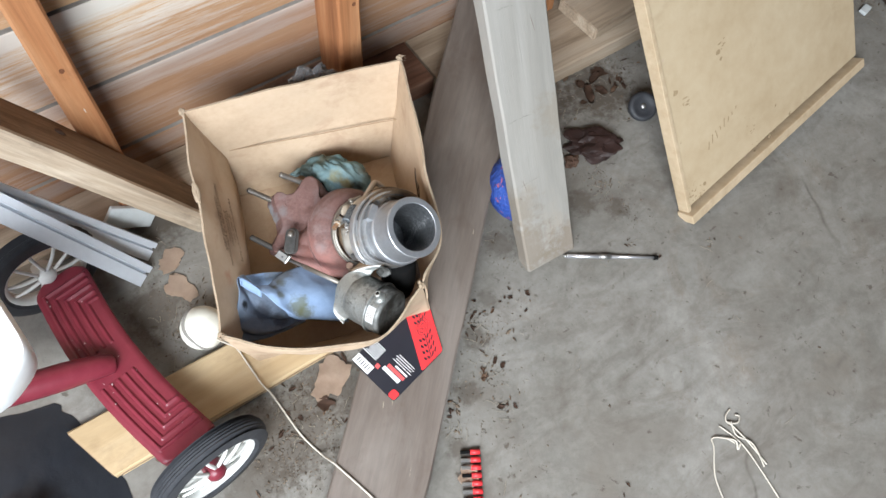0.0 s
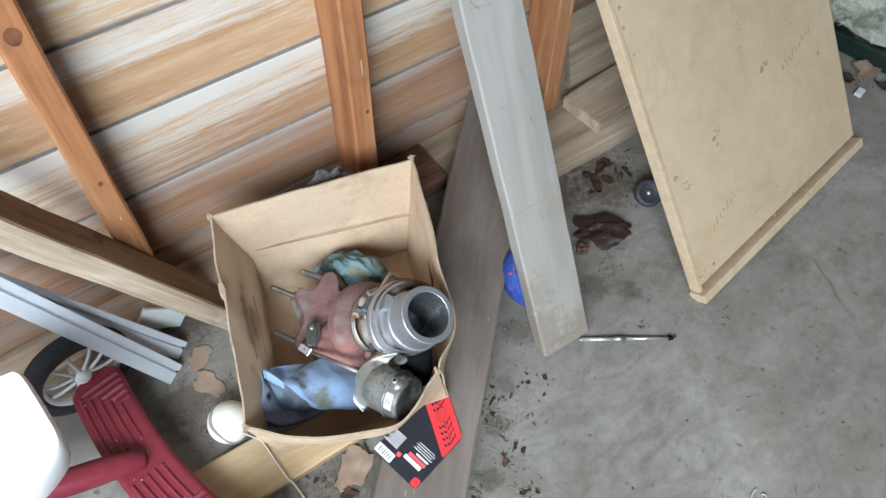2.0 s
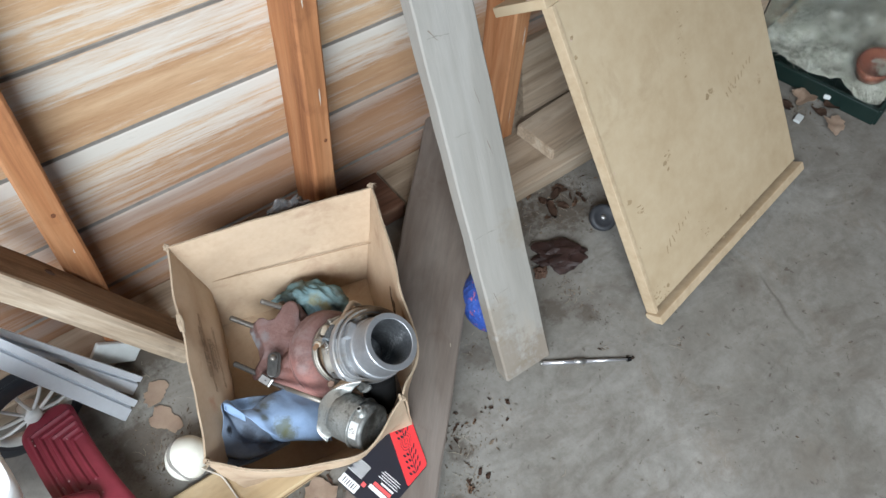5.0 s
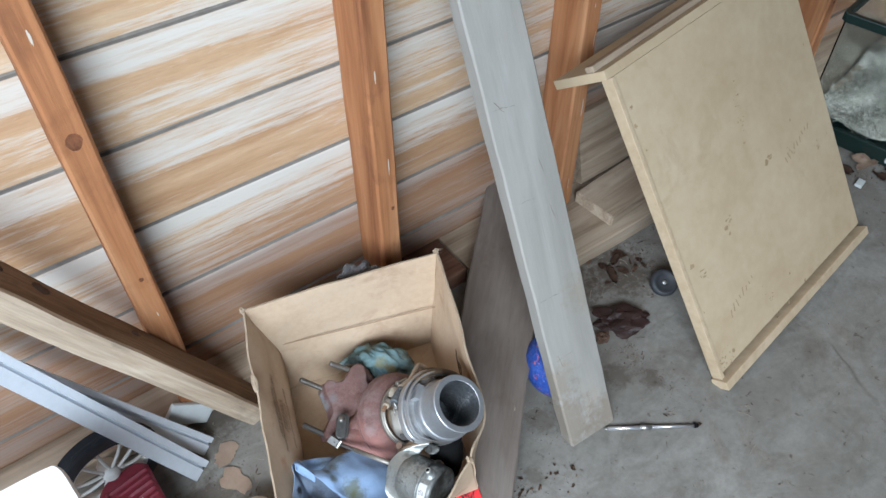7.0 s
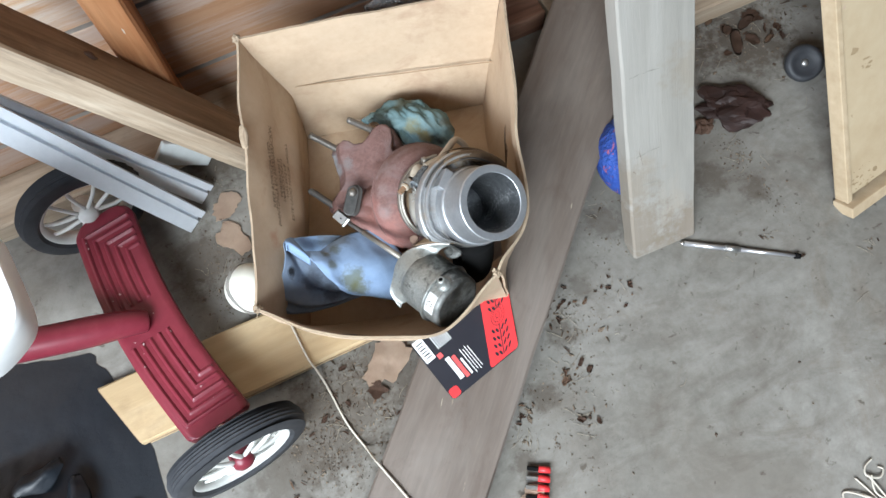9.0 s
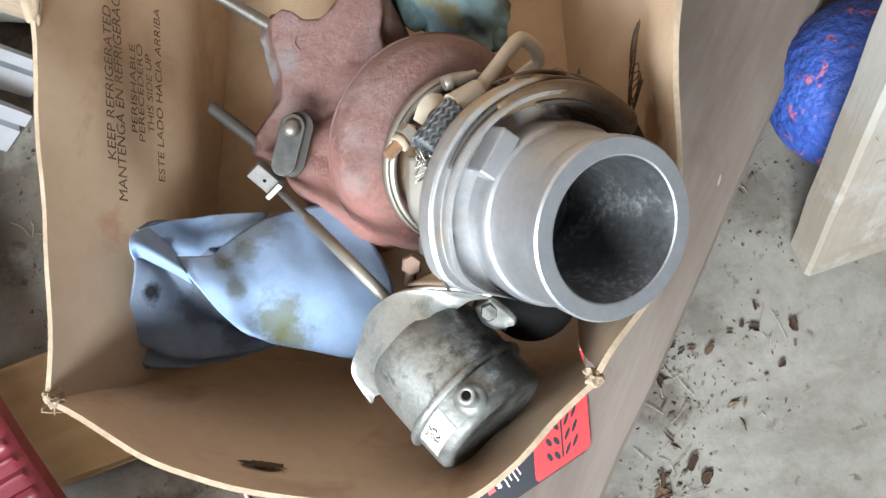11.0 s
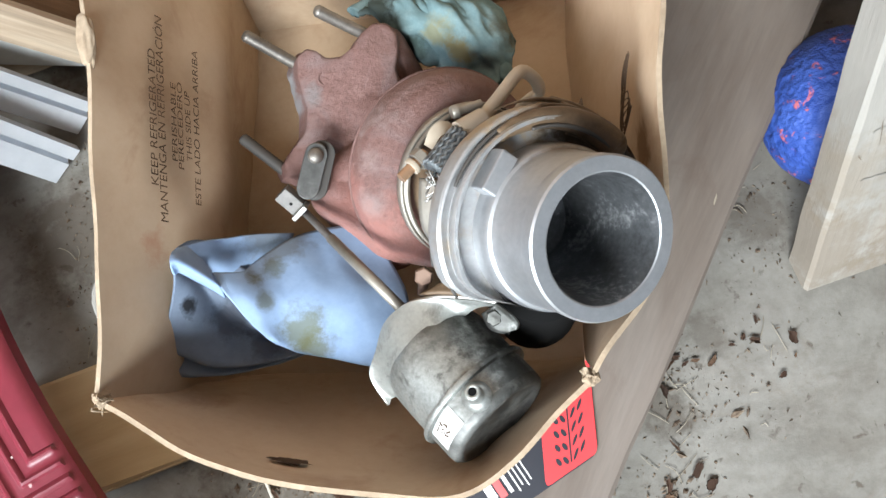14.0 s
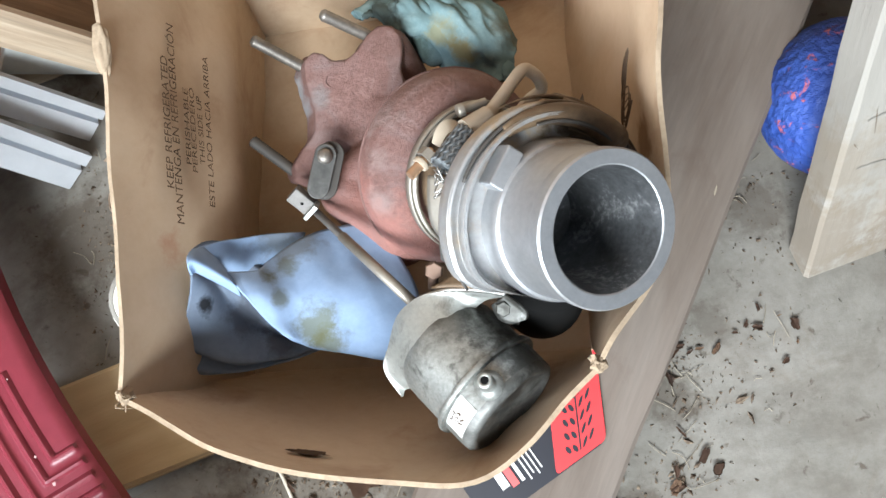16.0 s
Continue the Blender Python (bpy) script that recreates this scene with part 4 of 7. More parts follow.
for q in range(26):
    e, s_ = q % 3, rnd.random()
    cx, cy = ((0.016 + 0.008 * rnd.random(), 0.03 + 0.6 * s_), (0.03 + 0.54 * s_, 0.026 + 0.010 * rnd.random()), (WID - 0.012 - 0.02 * rnd.random() ** 2, 0.03 + 0.5 * s_ ** 2))[e]
    r = 0.0012 + 0.0038 * rnd.random() ** 2
    bm = bmesh.new()
    bm.faces.new([bm.verts.new((cx + r * rnd.uniform(0.4, 1.3) * math.cos(a * 0.57), cy + r * rnd.uniform(0.4, 1.3) * math.sin(a * 0.57), 0.0004)) for a in range(11)])
    part("chip", bm, M_LEAF if q % 4 == 0 else M_INK_FAINT, p, "chip in the paint near the edge", m=PM)

for cx, cy, sx, sy, n_b, ang in ((0.165, 0.285, 0.010, 0.016, 16, 40), (0.055, 0.235, 0.012, 0.010, 18, 30), (0.30, 0.47, 0.010, 0.050, 34, 75), (0.35, 0.335, 0.006, 0.007, 14, 0), (0.43, 0.30, 0.020, 0.006, 12, 20), (0.035, 0.045, 0.022, 0.016, 26, 30), (0.52, 0.27, 0.010, 0.012, 10, 0), (0.22, 0.055, 0.08, 0.010, 20, 5)):
    bm = bmesh.new()
    turn = Matrix.Rotation(radians(ang - 90), 2)
    for k in range(n_b):
        off_ = turn @ Vector((rnd.gauss(0, sx * 0.6), rnd.gauss(0, sy * 0.6)))
        r, a0 = 0.0006 + 0.0030 * rnd.random() ** 3, rnd.uniform(0, 6.3)
        x_, y_ = max(0.014, cx + off_.x), max(0.022, cy + off_.y)
        bm.faces.new([bm.verts.new((x_ + r * (1.6 if q % 3 else 0.7) * math.cos(a0 + q * 0.9), y_ + r * rnd.uniform(0.3, 1.0) * math.sin(a0 + q * 0.9), 0.0005)) for q in range(7)])
    part("stain", bm, M_INK_FAINT, p, "scattered grey-brown dirt specks", m=PM, kind="stuff")

# ---- cardboard box ----
bx = thing("cardboard_box", (0.21, 0.55, 0.03), "open brown cardboard carton with standing flaps and a torn corner", "box", plan=CARTON)
TLb, TRb, BRb, BLb = Vector((0.189, 0.752, 0.066)), Vector((0.452, 0.666, 0.092)), Vector((0.325, 0.368, 0.122)), Vector((0.070, 0.464, 0.064))
HINGE = [Vector(q) for q in ((0.0455, 0.4535, 0.165), (0.082, 0.500, 0.168), (0.118, 0.552, 0.170), (0.142, 0.617, 0.172), (0.166, 0.690, 0.175), (0.190, 0.766, 0.178))]
RIM_L = [(0.031, 0.452, 0.243), (0.0435, 0.481, 0.250), (0.0655, 0.54, 0.264), (0.0955, 0.62, 0.285), (0.1160, 0.687, 0.301), (0.148, 0.760, 0.320)]
RIM_F = [(0.031, 0.451, 0.243), (0.056, 0.424, 0.247), (0.082, 0.395, 0.250), (0.125, 0.362, 0.252), (0.169, 0.338, 0.255), (0.205, 0.325, 0.258), (0.237, 0.331, 0.264), (0.270, 0.345, 0.269), (0.291, 0.353, 0.271)]
RIM_R = [(0.296, 0.357, 0.271), (0.308, 0.366, 0.276), (0.340, 0.382, 0.272), (0.366, 0.412, 0.272), (0.380, 0.448, 0.288), (0.390, 0.487, 0.306), (0.411, 0.526, 0.312), (0.443, 0.601, 0.318), (0.473, 0.675, 0.324)]
RIM_B = [(0.149, 0.760, 0.320), (0.23, 0.742, 0.322), (0.32, 0.717, 0.323), (0.395, 0.697, 0.324), (0.473, 0.675, 0.324)]


def wall_sheet(rim, b0, b1, crease=0.0, belly=0.0, rows=7, hinge=None, folds=()):
    """A carton wall from its foot up to its rim; crease sets the fold of the flap, belly pushes it out."""
    n_r = len(rim)
    grid = []
    for i in range(rows):
        s = i / (rows - 1)
        row = []
        for j, q in enumerate(rim):
            t = j / (n_r - 1)
            foot = b0.lerp(b1, t)
            v = foot.lerp(Vector(q), s)
            if hinge:
                h = hinge[j]
                v = foot.lerp(h, s * 2) if s < 0.5 else h.lerp(Vector(q), s * 2 - 1)
            out = Vector((v.x - 0.26, v.y - 0.56, 0)).normalized()
            v += out * belly * math.sin(math.pi * s) * math.sin(math.pi * t)
            for tc, deep in folds:
                v += out * deep * math.exp(-((t - tc + 0.05 * (s - 0.5)) / 0.035) ** 2) * (0.1 + 0.9 * math.sin(math.pi * s)) * min(1.0, s * 6)
            v += out * crease * max(0.0, 1 - abs(s - 0.56) * 6)
            row.append(v)
        grid.append(row)
    return sheet(grid, thick=0.0030, wobble=0.0030, scale=19, fine=5, rim_mat=True)


part("left_wall", wall_sheet(RIM_L, BLb, TLb, 0.0, 0.002, hinge=HINGE), [M_CARD, M_CARD_EDGE], bx, smooth=45)
part("front_wall", wall_sheet(RIM_F, BLb, BRb, 0.0, 0.012, folds=((0.33, 0.0045), (0.60, 0.0040), (0.82, 0.006))), [M_CARD, M_CARD_EDGE], bx, smooth=45)
part("right_wall", wall_sheet(RIM_R, BRb, TRb, 0.004, 0.006), [M_CARD, M_CARD_EDGE], bx, smooth=45)
part("back_wall", wall_sheet(RIM_B, TLb, TRb, 0.006, 0.004), [M_CARD, M_CARD_EDGE], bx, smooth=45)
MID = (TLb + TRb + BLb + BRb) / 4
part("bottom", sheet([[MID + (q - MID) * 1.015 + Vector((0, 0, 0.002)) for q in pair] for pair in ((TLb, TRb), (BLb, BRb))], 0.004, fine=3), M_CARD, bx)
part("crease", tube([(0.192, 0.7515, 0.2), (0.27, 0.7245, 0.2), (0.34, 0.7005, 0.199), (0.41, 0.6765, 0.2), (0.470, 0.6545, 0.2)], 0.0009, 5), M_CARD_FOLD, bx, "creased fold line of the flap")
# crushed spots on the rim and the frayed corner
bm = ball(1, Matrix(), 4)
for v in bm.verts:
    v.co *= 1 + 0.22 * noise.noise(v.co * 1.8 + Vector((4, 1, 7))) + 0.06 * noise.noise(v.co * 6)
bmesh.ops.transform(bm, matrix=Matrix.Translation((0.1040, 0.643, 0.2905)) @ Euler((0.25, 0.1, -0.25)).to_matrix().to_4x4() @ Matrix.Diagonal((0.0050, 0.017, 0.0028, 1)), verts=bm.verts)
part("crushed_fold", bm, M_CARD_EDGE, bx, "crushed torn paper on the rim", smooth=True)
for q in ((0.2945, 0.354, 0.270), (0.0335, 0.452, 0.243), (0.475, 0.677, 0.325), (0.147, 0.762, 0.321)):
    bm = bmesh.new()
    rr = random.Random(int(q[0] * 1000))
    ball(1.0, Matrix.Translation(Vector(q) - Vector((0, 0, 0.002))) @ Matrix.Diagonal((0.0042, 0.0048, 0.0055, 1)), 3, bm)
    for v in bm.verts:
        v.co += (v.co - Vector(q)) * 0.9 * noise.noise(v.co * 420)
    tuft = part("torn_corner", bm, M_CARD_EDGE, bx, "torn paper at the corner")
    for k in range(5):
        a = Vector(q) + Vector((rr.uniform(-0.003, 0.003), rr.uniform(-0.003, 0.003), rr.uniform(-0.004, 0.001)))
        part("fibre", tube([a, a + Vector((rr.uniform(-0.005, 0.005), rr.uniform(-0.005, 0.005), rr.uniform(-0.002, 0.005))), a + Vector((rr.uniform(-0.008, 0.008), rr.uniform(-0.008, 0.008), rr.uniform(-0.008, 0.003)))], lambda u: 0.0009 * (1.15 - u), 5, n=3), M_CARD_EDGE, tuft)
# soft vertical creases, a smudge on the front wall and a marker scribble on the right flap
bm = ball(1.0, Matrix(), 3)
for v in bm.verts:
    v.co *= 1 + 0.7 * noise.noise(v.co * 2.5) + 0.4 * noise.noise(v.co * 6)
bmesh.ops.transform(bm, matrix=Matrix.Translation((0.1190, 0.3778, 0.2234)) @ axes((0, 0, 0), (0.86, -0.5, 0.0), (0.5, 0.79, 0.34)) @ Matrix.Diagonal((0.0105, 0.0034, 0.0005, 1)), verts=bm.verts)
part("smudge", bm, M_INK, bx, "dark smudge")
bm = bmesh.new()
MU, MV = Vector((-0.0200, -0.0414, 0.0076)).normalized(), Vector((-0.0057, -0.0109, -0.0134)).normalized()
for k in range(5):
    pts = [Vector((0.386, 0.4975, 0.268)) + MU * (0.019 * math.cos(a * 0.4 + 0.5 * k) + 0.003 * noise.noise((a * 0.5, k, 1)) + 0.002 * k) + MV * ((0.0095 + 0.0020 * k) * math.sin(a * 0.8 + 0.7 * k) * 0.9 + 0.004 * noise.noise((a * 0.5, k, 9))) for a in range(17)]
    tube(pts, 0.00035, 4, bm, 2)
part("scribble", bm, M_INK, bx, "looped black marker scribble")
# printing inside the left wall, reading along the wall with its foot to the box's foot
WU = (Vector((0.098, 0.64, 0.28)) - Vector((0.066, 0.52, 0.258))).normalized()
WV = (Vector((0.082, 0.58, 0.272)) - Vector((0.148, 0.637, 0.170))).normalized()
WN = WU.cross(WV).normalized()
if WN.x < 0:
    WN = -WN
LINES = (("KEEP REFRIGERATED", (0.1012, 0.5654, 0.2368), (0.1284, 0.652, 0.244), 0.0088), ("MANTENGA EN REFRIGERACI\u00d3N", (0.0974, 0.5434, 0.2284), (0.1389, 0.6757, 0.2393), 0.0092), ("PERISHABLE", (0.1141, 0.583, 0.2226), (0.1305, 0.6347, 0.2265), 0.0068), ("PERECEDERO", (0.115, 0.5784, 0.2172), (0.1335, 0.6363, 0.2212), 0.0068), ("THIS SIDE UP", (0.1205, 0.5852, 0.2104), (0.1351, 0.6319, 0.2145), 0.0072), ("ESTE LADO HACIA ARRIBA", (0.1146, 0.5569, 0.2017), (0.1488, 0.663, 0.2085), 0.0078))
left_wall = [o for o in bx.children if o.name.startswith("left_wall")][0]
for text, a, e, tall in LINES:
    a, e = Vector(a), Vector(e)
    ux = (e - a).normalized()
    uy = WN.cross(ux).normalized()
    if uy.z < 0:
        uy = -uy
    lm = Matrix.Translation(a + WN * 0.0016) @ Matrix((ux, uy, ux.cross(uy))).transposed().to_4x4()
    words(text, tall, lm, M_PRINT, left_wall, span=(e - a).length)
# staple mark and tape scrap on the back flap, crease
part("tape_scrap", sheet([[(0.352, 0.716, 0.198), (0.366, 0.712, 0.199)], [(0.352, 0.717, 0.209), (0.366, 0.713, 0.210)]], 0.0006, 0.001, 200, 3), M_STRAW, bx, "scrap of old tape")
part("tape_scrap", sheet([[(0.376, 0.709, 0.198), (0.398, 0.703, 0.197)], [(0.376, 0.7095, 0.2005), (0.398, 0.7035, 0.1995)]], 0.0006, 0, 1, 2), M_FOAM, bx, "scrap of old tape")


# ---- turbocharger lying in the box ----
TF = CARTON @ Matrix.Translation((0.3186, 0.4116, 0.322)) @ Matrix(((0.9213, 0.3793, -0.0857), (-0.3887, 0.8928, -0.2276), (-0.0098, 0.243, 0.97))).to_4x4()
turbo = new("turbocharger")
turbo.matrix_world = TF
tagged(turbo, "used turbocharger with rusty turbine housing and aluminium inlet", "turbocharger")
A = Vector((0.40, -0.15, 0.905)).normalized()
AF = Matrix.Translation((0.0014, -0.0003, 0.0)) @ A.to_track_quat("Z", "Y").to_matrix().to_4x4()
AFT = Vector((0.42, -0.27, 0.866)).to_track_quat("Z", "Y").to_matrix().to_4x4()


def tpart(name, bm, mat, parent=None, label="", smooth=True):
    ob = new(name, as_mesh(name, bm, mat, smooth))
    ob.parent = parent or turbo
    return tagged(ob, label)


cover_bm = lathe([(0.0300, -0.054), (0.0460, -0.0535), (0.0558, -0.0540), (0.0582, -0.0505), (0.0592, -0.0470), (0.0612, -0.0468), (0.0620, -0.0485), (0.0618, -0.0530), (0.0606, -0.0545), (0.0612, -0.0560), (0.0652, -0.0548), (0.0672, -0.0565), (0.0676, -0.0620), (0.0672, -0.0680), (0.0640, -0.0740), (0.056, -0.082), (0.0, -0.084)], 72, AF)
# the housing is full only round its upper left; the rest draws in behind the inlet
AFI = AF.inverted()
CUT = AF.to_3x3().inverted() @ Vector((0.75, -0.66, 0.0))
CUT = Vector((CUT.x, CUT.y)).normalized()
for v in cover_bm.verts:
    q = AFI @ v.co
    r = math.hypot(q.x, q.y)
    if r > 0.047:
        c = (q.x * CUT.x + q.y * CUT.y) / r
        w = min(1.0, max(0.0, (c + 0.40) / 0.75))
        w = 1 - w * w * (3 - 2 * w)
        k = (0.047 + (r - 0.047) * (0.04 + 0.96 * w)) / r
        v.co = AF @ Vector((q.x * k, q.y * k, q.z))
cover = tpart("compressor_housing", cover_bm, M_ALU, label="cast aluminium compressor housing", smooth=40)
inlet = tpart("inlet", lathe([(0.0337, -0.0005), (0.0345, 0.0), (0.0418, 0.0), (0.0428, -0.0012), (0.0428, -0.0085), (0.0424, -0.0097), (0.0422, -0.0115), (0.0436, -0.0365), (0.0441, -0.0382), (0.0456, -0.0390), (0.0464, -0.0404), (0.0470, -0.0475), (0.0466, -0.0495), (0.0476, -0.0540)], 72, AF), M_ALU_CUT, label="machined round inlet", smooth=30)
tpart("bore", lathe([(0.0, -0.078), (0.0265, -0.078), (0.0285, -0.060), (0.0320, -0.006), (0.0337, -0.0005)], 72, AF), M_ALU_BORE, inlet, "dusty dark bore", smooth=40)


def torus(R, r, zc, m, a0=0.0, a1=2 * math.pi, seg=56, grow=0.0, bm=None):
    bm = bm or bmesh.new()
    pts = []
    rings = []
    full = abs(a1 - a0 - 2 * math.pi) < 1e-6
    n = seg
    for i in range(n if full else n + 1):
        a = a0 + (a1 - a0) * i / n
        rr = r * (1 + grow * i / n)
        c = Vector((math.cos(a), math.sin(a), 0))
        rings.append([bm.verts.new(m @ (c * (R + rr * math.cos(q * math.pi / 8)) + Vector((0, 0, zc + rr * math.sin(q * math.pi / 8))))) for q in range(16)])
    pairs = list(zip(rings, rings[1:])) + ([(rings[-1], rings[0])] if full else [])
    for p, q in pairs:
        for k in range(16):
            bm.faces.new((p[k], p[(k + 1) % 16], q[(k + 1) % 16], q[k]))
    if not full:
        bm.faces.new(rings[0][::-1])
        bm.faces.new(rings[-1])
    return bm


SD0 = AF.to_3x3().inverted() @ Vector((0.35, 0.85, 0.0))
SA = math.atan2(SD0.y, SD0.x)
tpart("compressor_scroll", torus(0.0530, 0.0205, -0.0740, AF, SA - 1.30, SA + 0.25, 40), M_BRASSY, label="oil-stained compressor scroll")
for rr_, zz, th, end_, mt in ((0.0655, -0.0560, 0.0036, 2.3, M_ALU), (0.0700, -0.0655, 0.0042, 0.85, M_BRASSY)):
    tpart("scroll_rib", torus(rr_, th, zz, AF, SA - 0.75, SA + end_, 64, grow=-0.75 if end_ > 2 else -0.95), mt, cover, "raised rib")
lump = torus(0.0600, 0.0090, -0.0530, AF, SA - 0.30, SA + 1.0, 36, grow=-0.55)
ball(0.0089, AF @ Matrix.Translation((0.0600 * math.cos(SA - 0.30), 0.0600 * math.sin(SA - 0.30), -0.0530)), 3, lump)
tpart("scroll_lip", lump, M_BRASSY, cover, "brown oil-stained lip of the scroll")
for rg, zg, g0, g1 in ((0.0632, -0.0525, 0.95, 1.6), (0.0655, -0.0595, 0.8, 2.6), (0.0560, -0.0475, 0.6, 0.7)):
    tpart("groove", torus(rg, 0.0022, zg, AF, SA - g0, SA + g1, 60, grow=-0.6), M_STEEL_DARK, cover, "dark oily groove")
tpart("centre_housing", lathe([(0.0, -0.080), (0.046, -0.082), (0.042, -0.092), (0.034, -0.100), (0.032, -0.124), (0.042, -0.132), (0.044, -0.146), (0.0, -0.146)], 48, AFT), M_BRASSY, label="brown stained centre housing")
# square lug on the cover's rim
lug = box(0.0105, 0.024, 0.014, axes((-0.0525, 0.0350, -0.0215), A.cross(Vector((0.5, 0.86, 0))), A), 0.0012)
tpart("lug", lug, M_ALU_CUT, cover, "bright square lug", smooth=False)

# turbine housing: one rough casting, its pieces fused
bm = torus(0.042, 0.029, -0.184, AFT, seg=48)
lathe([(0.0, -0.148), (0.036, -0.148), (0.045, -0.155), (0.047, -0.186), (0.043, -0.215), (0.034, -0.230), (0.0, -0.230)], 40, AFT, bm)
EAR1, EAR2, EAR3 = Vector((-0.1870, 0.1290, -0.192)), Vector((-0.1290, 0.1460, -0.187)), Vector((-0.1910, 0.0530, -0.188))
NECK = Vector((-0.150, 0.100, -0.196))
SD = Vector((-0.75, 0.34, 0.57)).normalized()
FLANGE = ((-0.1864, 0.1331), (-0.1789, 0.1395), (-0.1716, 0.1378), (-0.1647, 0.1327), (-0.1531, 0.1338), (-0.1444, 0.1414), (-0.1389, 0.1503), (-0.1293, 0.1579), (-0.1195, 0.1573), (-0.1130, 0.1511), (-0.1112, 0.1388), (-0.1135, 0.1245), (-0.1095, 0.1129), (-0.1213, 0.0979), (-0.1379, 0.0859), (-0.1435, 0.0725), (-0.1501, 0.0681), (-0.1587, 0.0719), (-0.1636, 0.0736), (-0.1678, 0.0679), (-0.1747, 0.0537), (-0.1838, 0.0456), (-0.1933, 0.0466), (-0.1968, 0.0553), (-0.1897, 0.0663), (-0.1800, 0.0796), (-0.1797, 0.0969), (-0.1859, 0.1175))


def capsule(a, b, r, r2, bm):
    a, b = Vector(a), Vector(b)
    m, h = frame_to(a, b)
    k = 6
    prof = [(r * math.sin(i * math.pi / 2 / k), -r * math.cos(i * math.pi / 2 / k)) for i in range(k + 1)]
    prof += [(r2 * math.cos(i * math.pi / 2 / k), h + r2 * math.sin(i * math.pi / 2 / k)) for i in range(k + 1)]
    prof[0], prof[-1] = (0, -r), (0, h + r2)
    lathe(prof, 20, m, bm)


capsule(NECK + Vector((0.012, -0.004, 0.0)), (-0.098, 0.086, -0.196), 0.027, 0.031, bm)
# flange plate with its ears, drawn back to the left into a bevelled edge
mid_ = Vector((-0.150, 0.105))
tops = []
for dx, dy, dz, grow in ((0.0, 0.0, -0.1725, 0.965), (0.0, 0.0, -0.1765, 1.0), (-0.0105, -0.0030, -0.2010, 1.0)):
    tops.append([bm.verts.new((mid_.x + (x - mid_.x) * grow + dx, mid_.y + (y - mid_.y) * grow + dy, dz + 0.10 * (y - 0.1) * (1 if y > 0.1 else 0))) for x, y in FLANGE])
for p_, q_ in zip(tops, tops[1:]):
    for k in range(len(FLANGE)):
        bm.faces.new((p_[k], p_[(k + 1) % len(FLANGE)], q_[(k + 1) % len(FLANGE)], q_[k]))
bm.faces.new(tops[0])
bm.faces.new(tops[-1][::-1])
capsule((-0.1215, 0.1440, -0.186), (-0.1130, 0.1250, -0.205), 0.0150, 0.019, bm)
for e, r in ((EAR1, 0.0120), (EAR2, 0.0150), (EAR3, 0.0110)):
    m, h = frame_to(e - SD * 0.012, e + SD * 0.006)
    lathe([(0, 0), (r * 0.95, 0), (r, 0.004), (r, h - 0.002), (r - 0.002, h), (0, h)], 28, m, bm)
# wastegate port below the lever
capsule((-0.157, 0.034, -0.176), (-0.118, 0.004, -0.176), 0.020, 0.026, bm)
capsule((-0.150, 0.045, -0.178), (-0.120, 0.060, -0.180), 0.020, 0.026, bm)
M_IRON_RUBBED = M_IRON.copy()
M_IRON_RUBBED.name = "rusty iron with bare grey patch"
add_stains(M_IRON_RUBBED, [((-0.1930, 0.118, -0.190), 0.016, (0.21, 0.205, 0.21), 0.95), ((-0.1910, 0.102, -0.190), 0.015, (0.21, 0.205, 0.21), 0.95), ((-0.174, 0.104, -0.172), 0.011, (0.17, 0.155, 0.155), 0.7), ((-0.112, 0.012, -0.150), 0.045, (0.27, 0.115, 0.095), 0.5), ((-0.140, 0.020, -0.150), 0.045, (0.27, 0.12, 0.10), 0.5), ((-0.118, 0.076, -0.130), 0.020, (0.24, 0.19, 0.18), 0.6), ((-0.124, 0.052, -0.125), 0.016, (0.23, 0.18, 0.17), 0.5), ((-0.126, 0.026, -0.125), 0.014, (0.23, 0.18, 0.17), 0.5), ((-0.122, 0.150, -0.180), 0.03, (0.10, 0.055, 0.045), 0.5)])
housing = tpart("turbine_housing", bm, M_IRON_RUBBED, label="rusty red-brown cast iron turbine housing with flange ears")
rm = housing.modifiers.new("fuse", "REMESH")
rm.mode, rm.voxel_size, rm.use_smooth_shade = "VOXEL", 0.0018, True
sm = housing.modifiers.new("soften", "SMOOTH")
sm.factor, sm.iterations = 0.5, 4
tpart("parting_seam", torus(0.0706, 0.0011, -0.186, AFT, seg=80), M_IRON, housing, "casting seam")
bm = lathe([(0.0038, 0), (0.005, 0.0), (0.005, 0.002), (0.0038, 0.002)], 20, frame_to((-0.1659, 0.1171, -0.1725), (-0.1640, 0.1171, -0.166))[0], closed=True)
tpart("dowel_mark", bm, M_IRON, housing, "small stamped ring")


def threaded(a, b, r, bm=None):
    m, h = frame_to(a, b)
    prof = [(0, 0)]
    n = int(h / 0.0011)
    for i in range(n + 1):
        prof.append((r - (0.0005 if i % 2 else 0.0), h * i / n))
    prof += [(r * 0.6, h + 0.0016), (0, h + 0.002)]
    return lathe(prof, 14, m, bm)


# the lower left stud has its shade put into a near-black steel
for e, tip in ((Vector((-0.1860, 0.1300, -0.189)), Vector((-0.2221, 0.1477, -0.168))), (Vector((-0.1340, 0.1510, -0.183)), Vector((-0.1691, 0.1630, -0.160))), (Vector((-0.1960, 0.0510, -0.189)), Vector((-0.2292, 0.0765, -0.190)))):
    tpart("stud_bolt", threaded(e, tip, 0.0047), M_STEEL_DARK if tip.y < 0.1 else M_STUDBOLT, label="oily threaded stud")

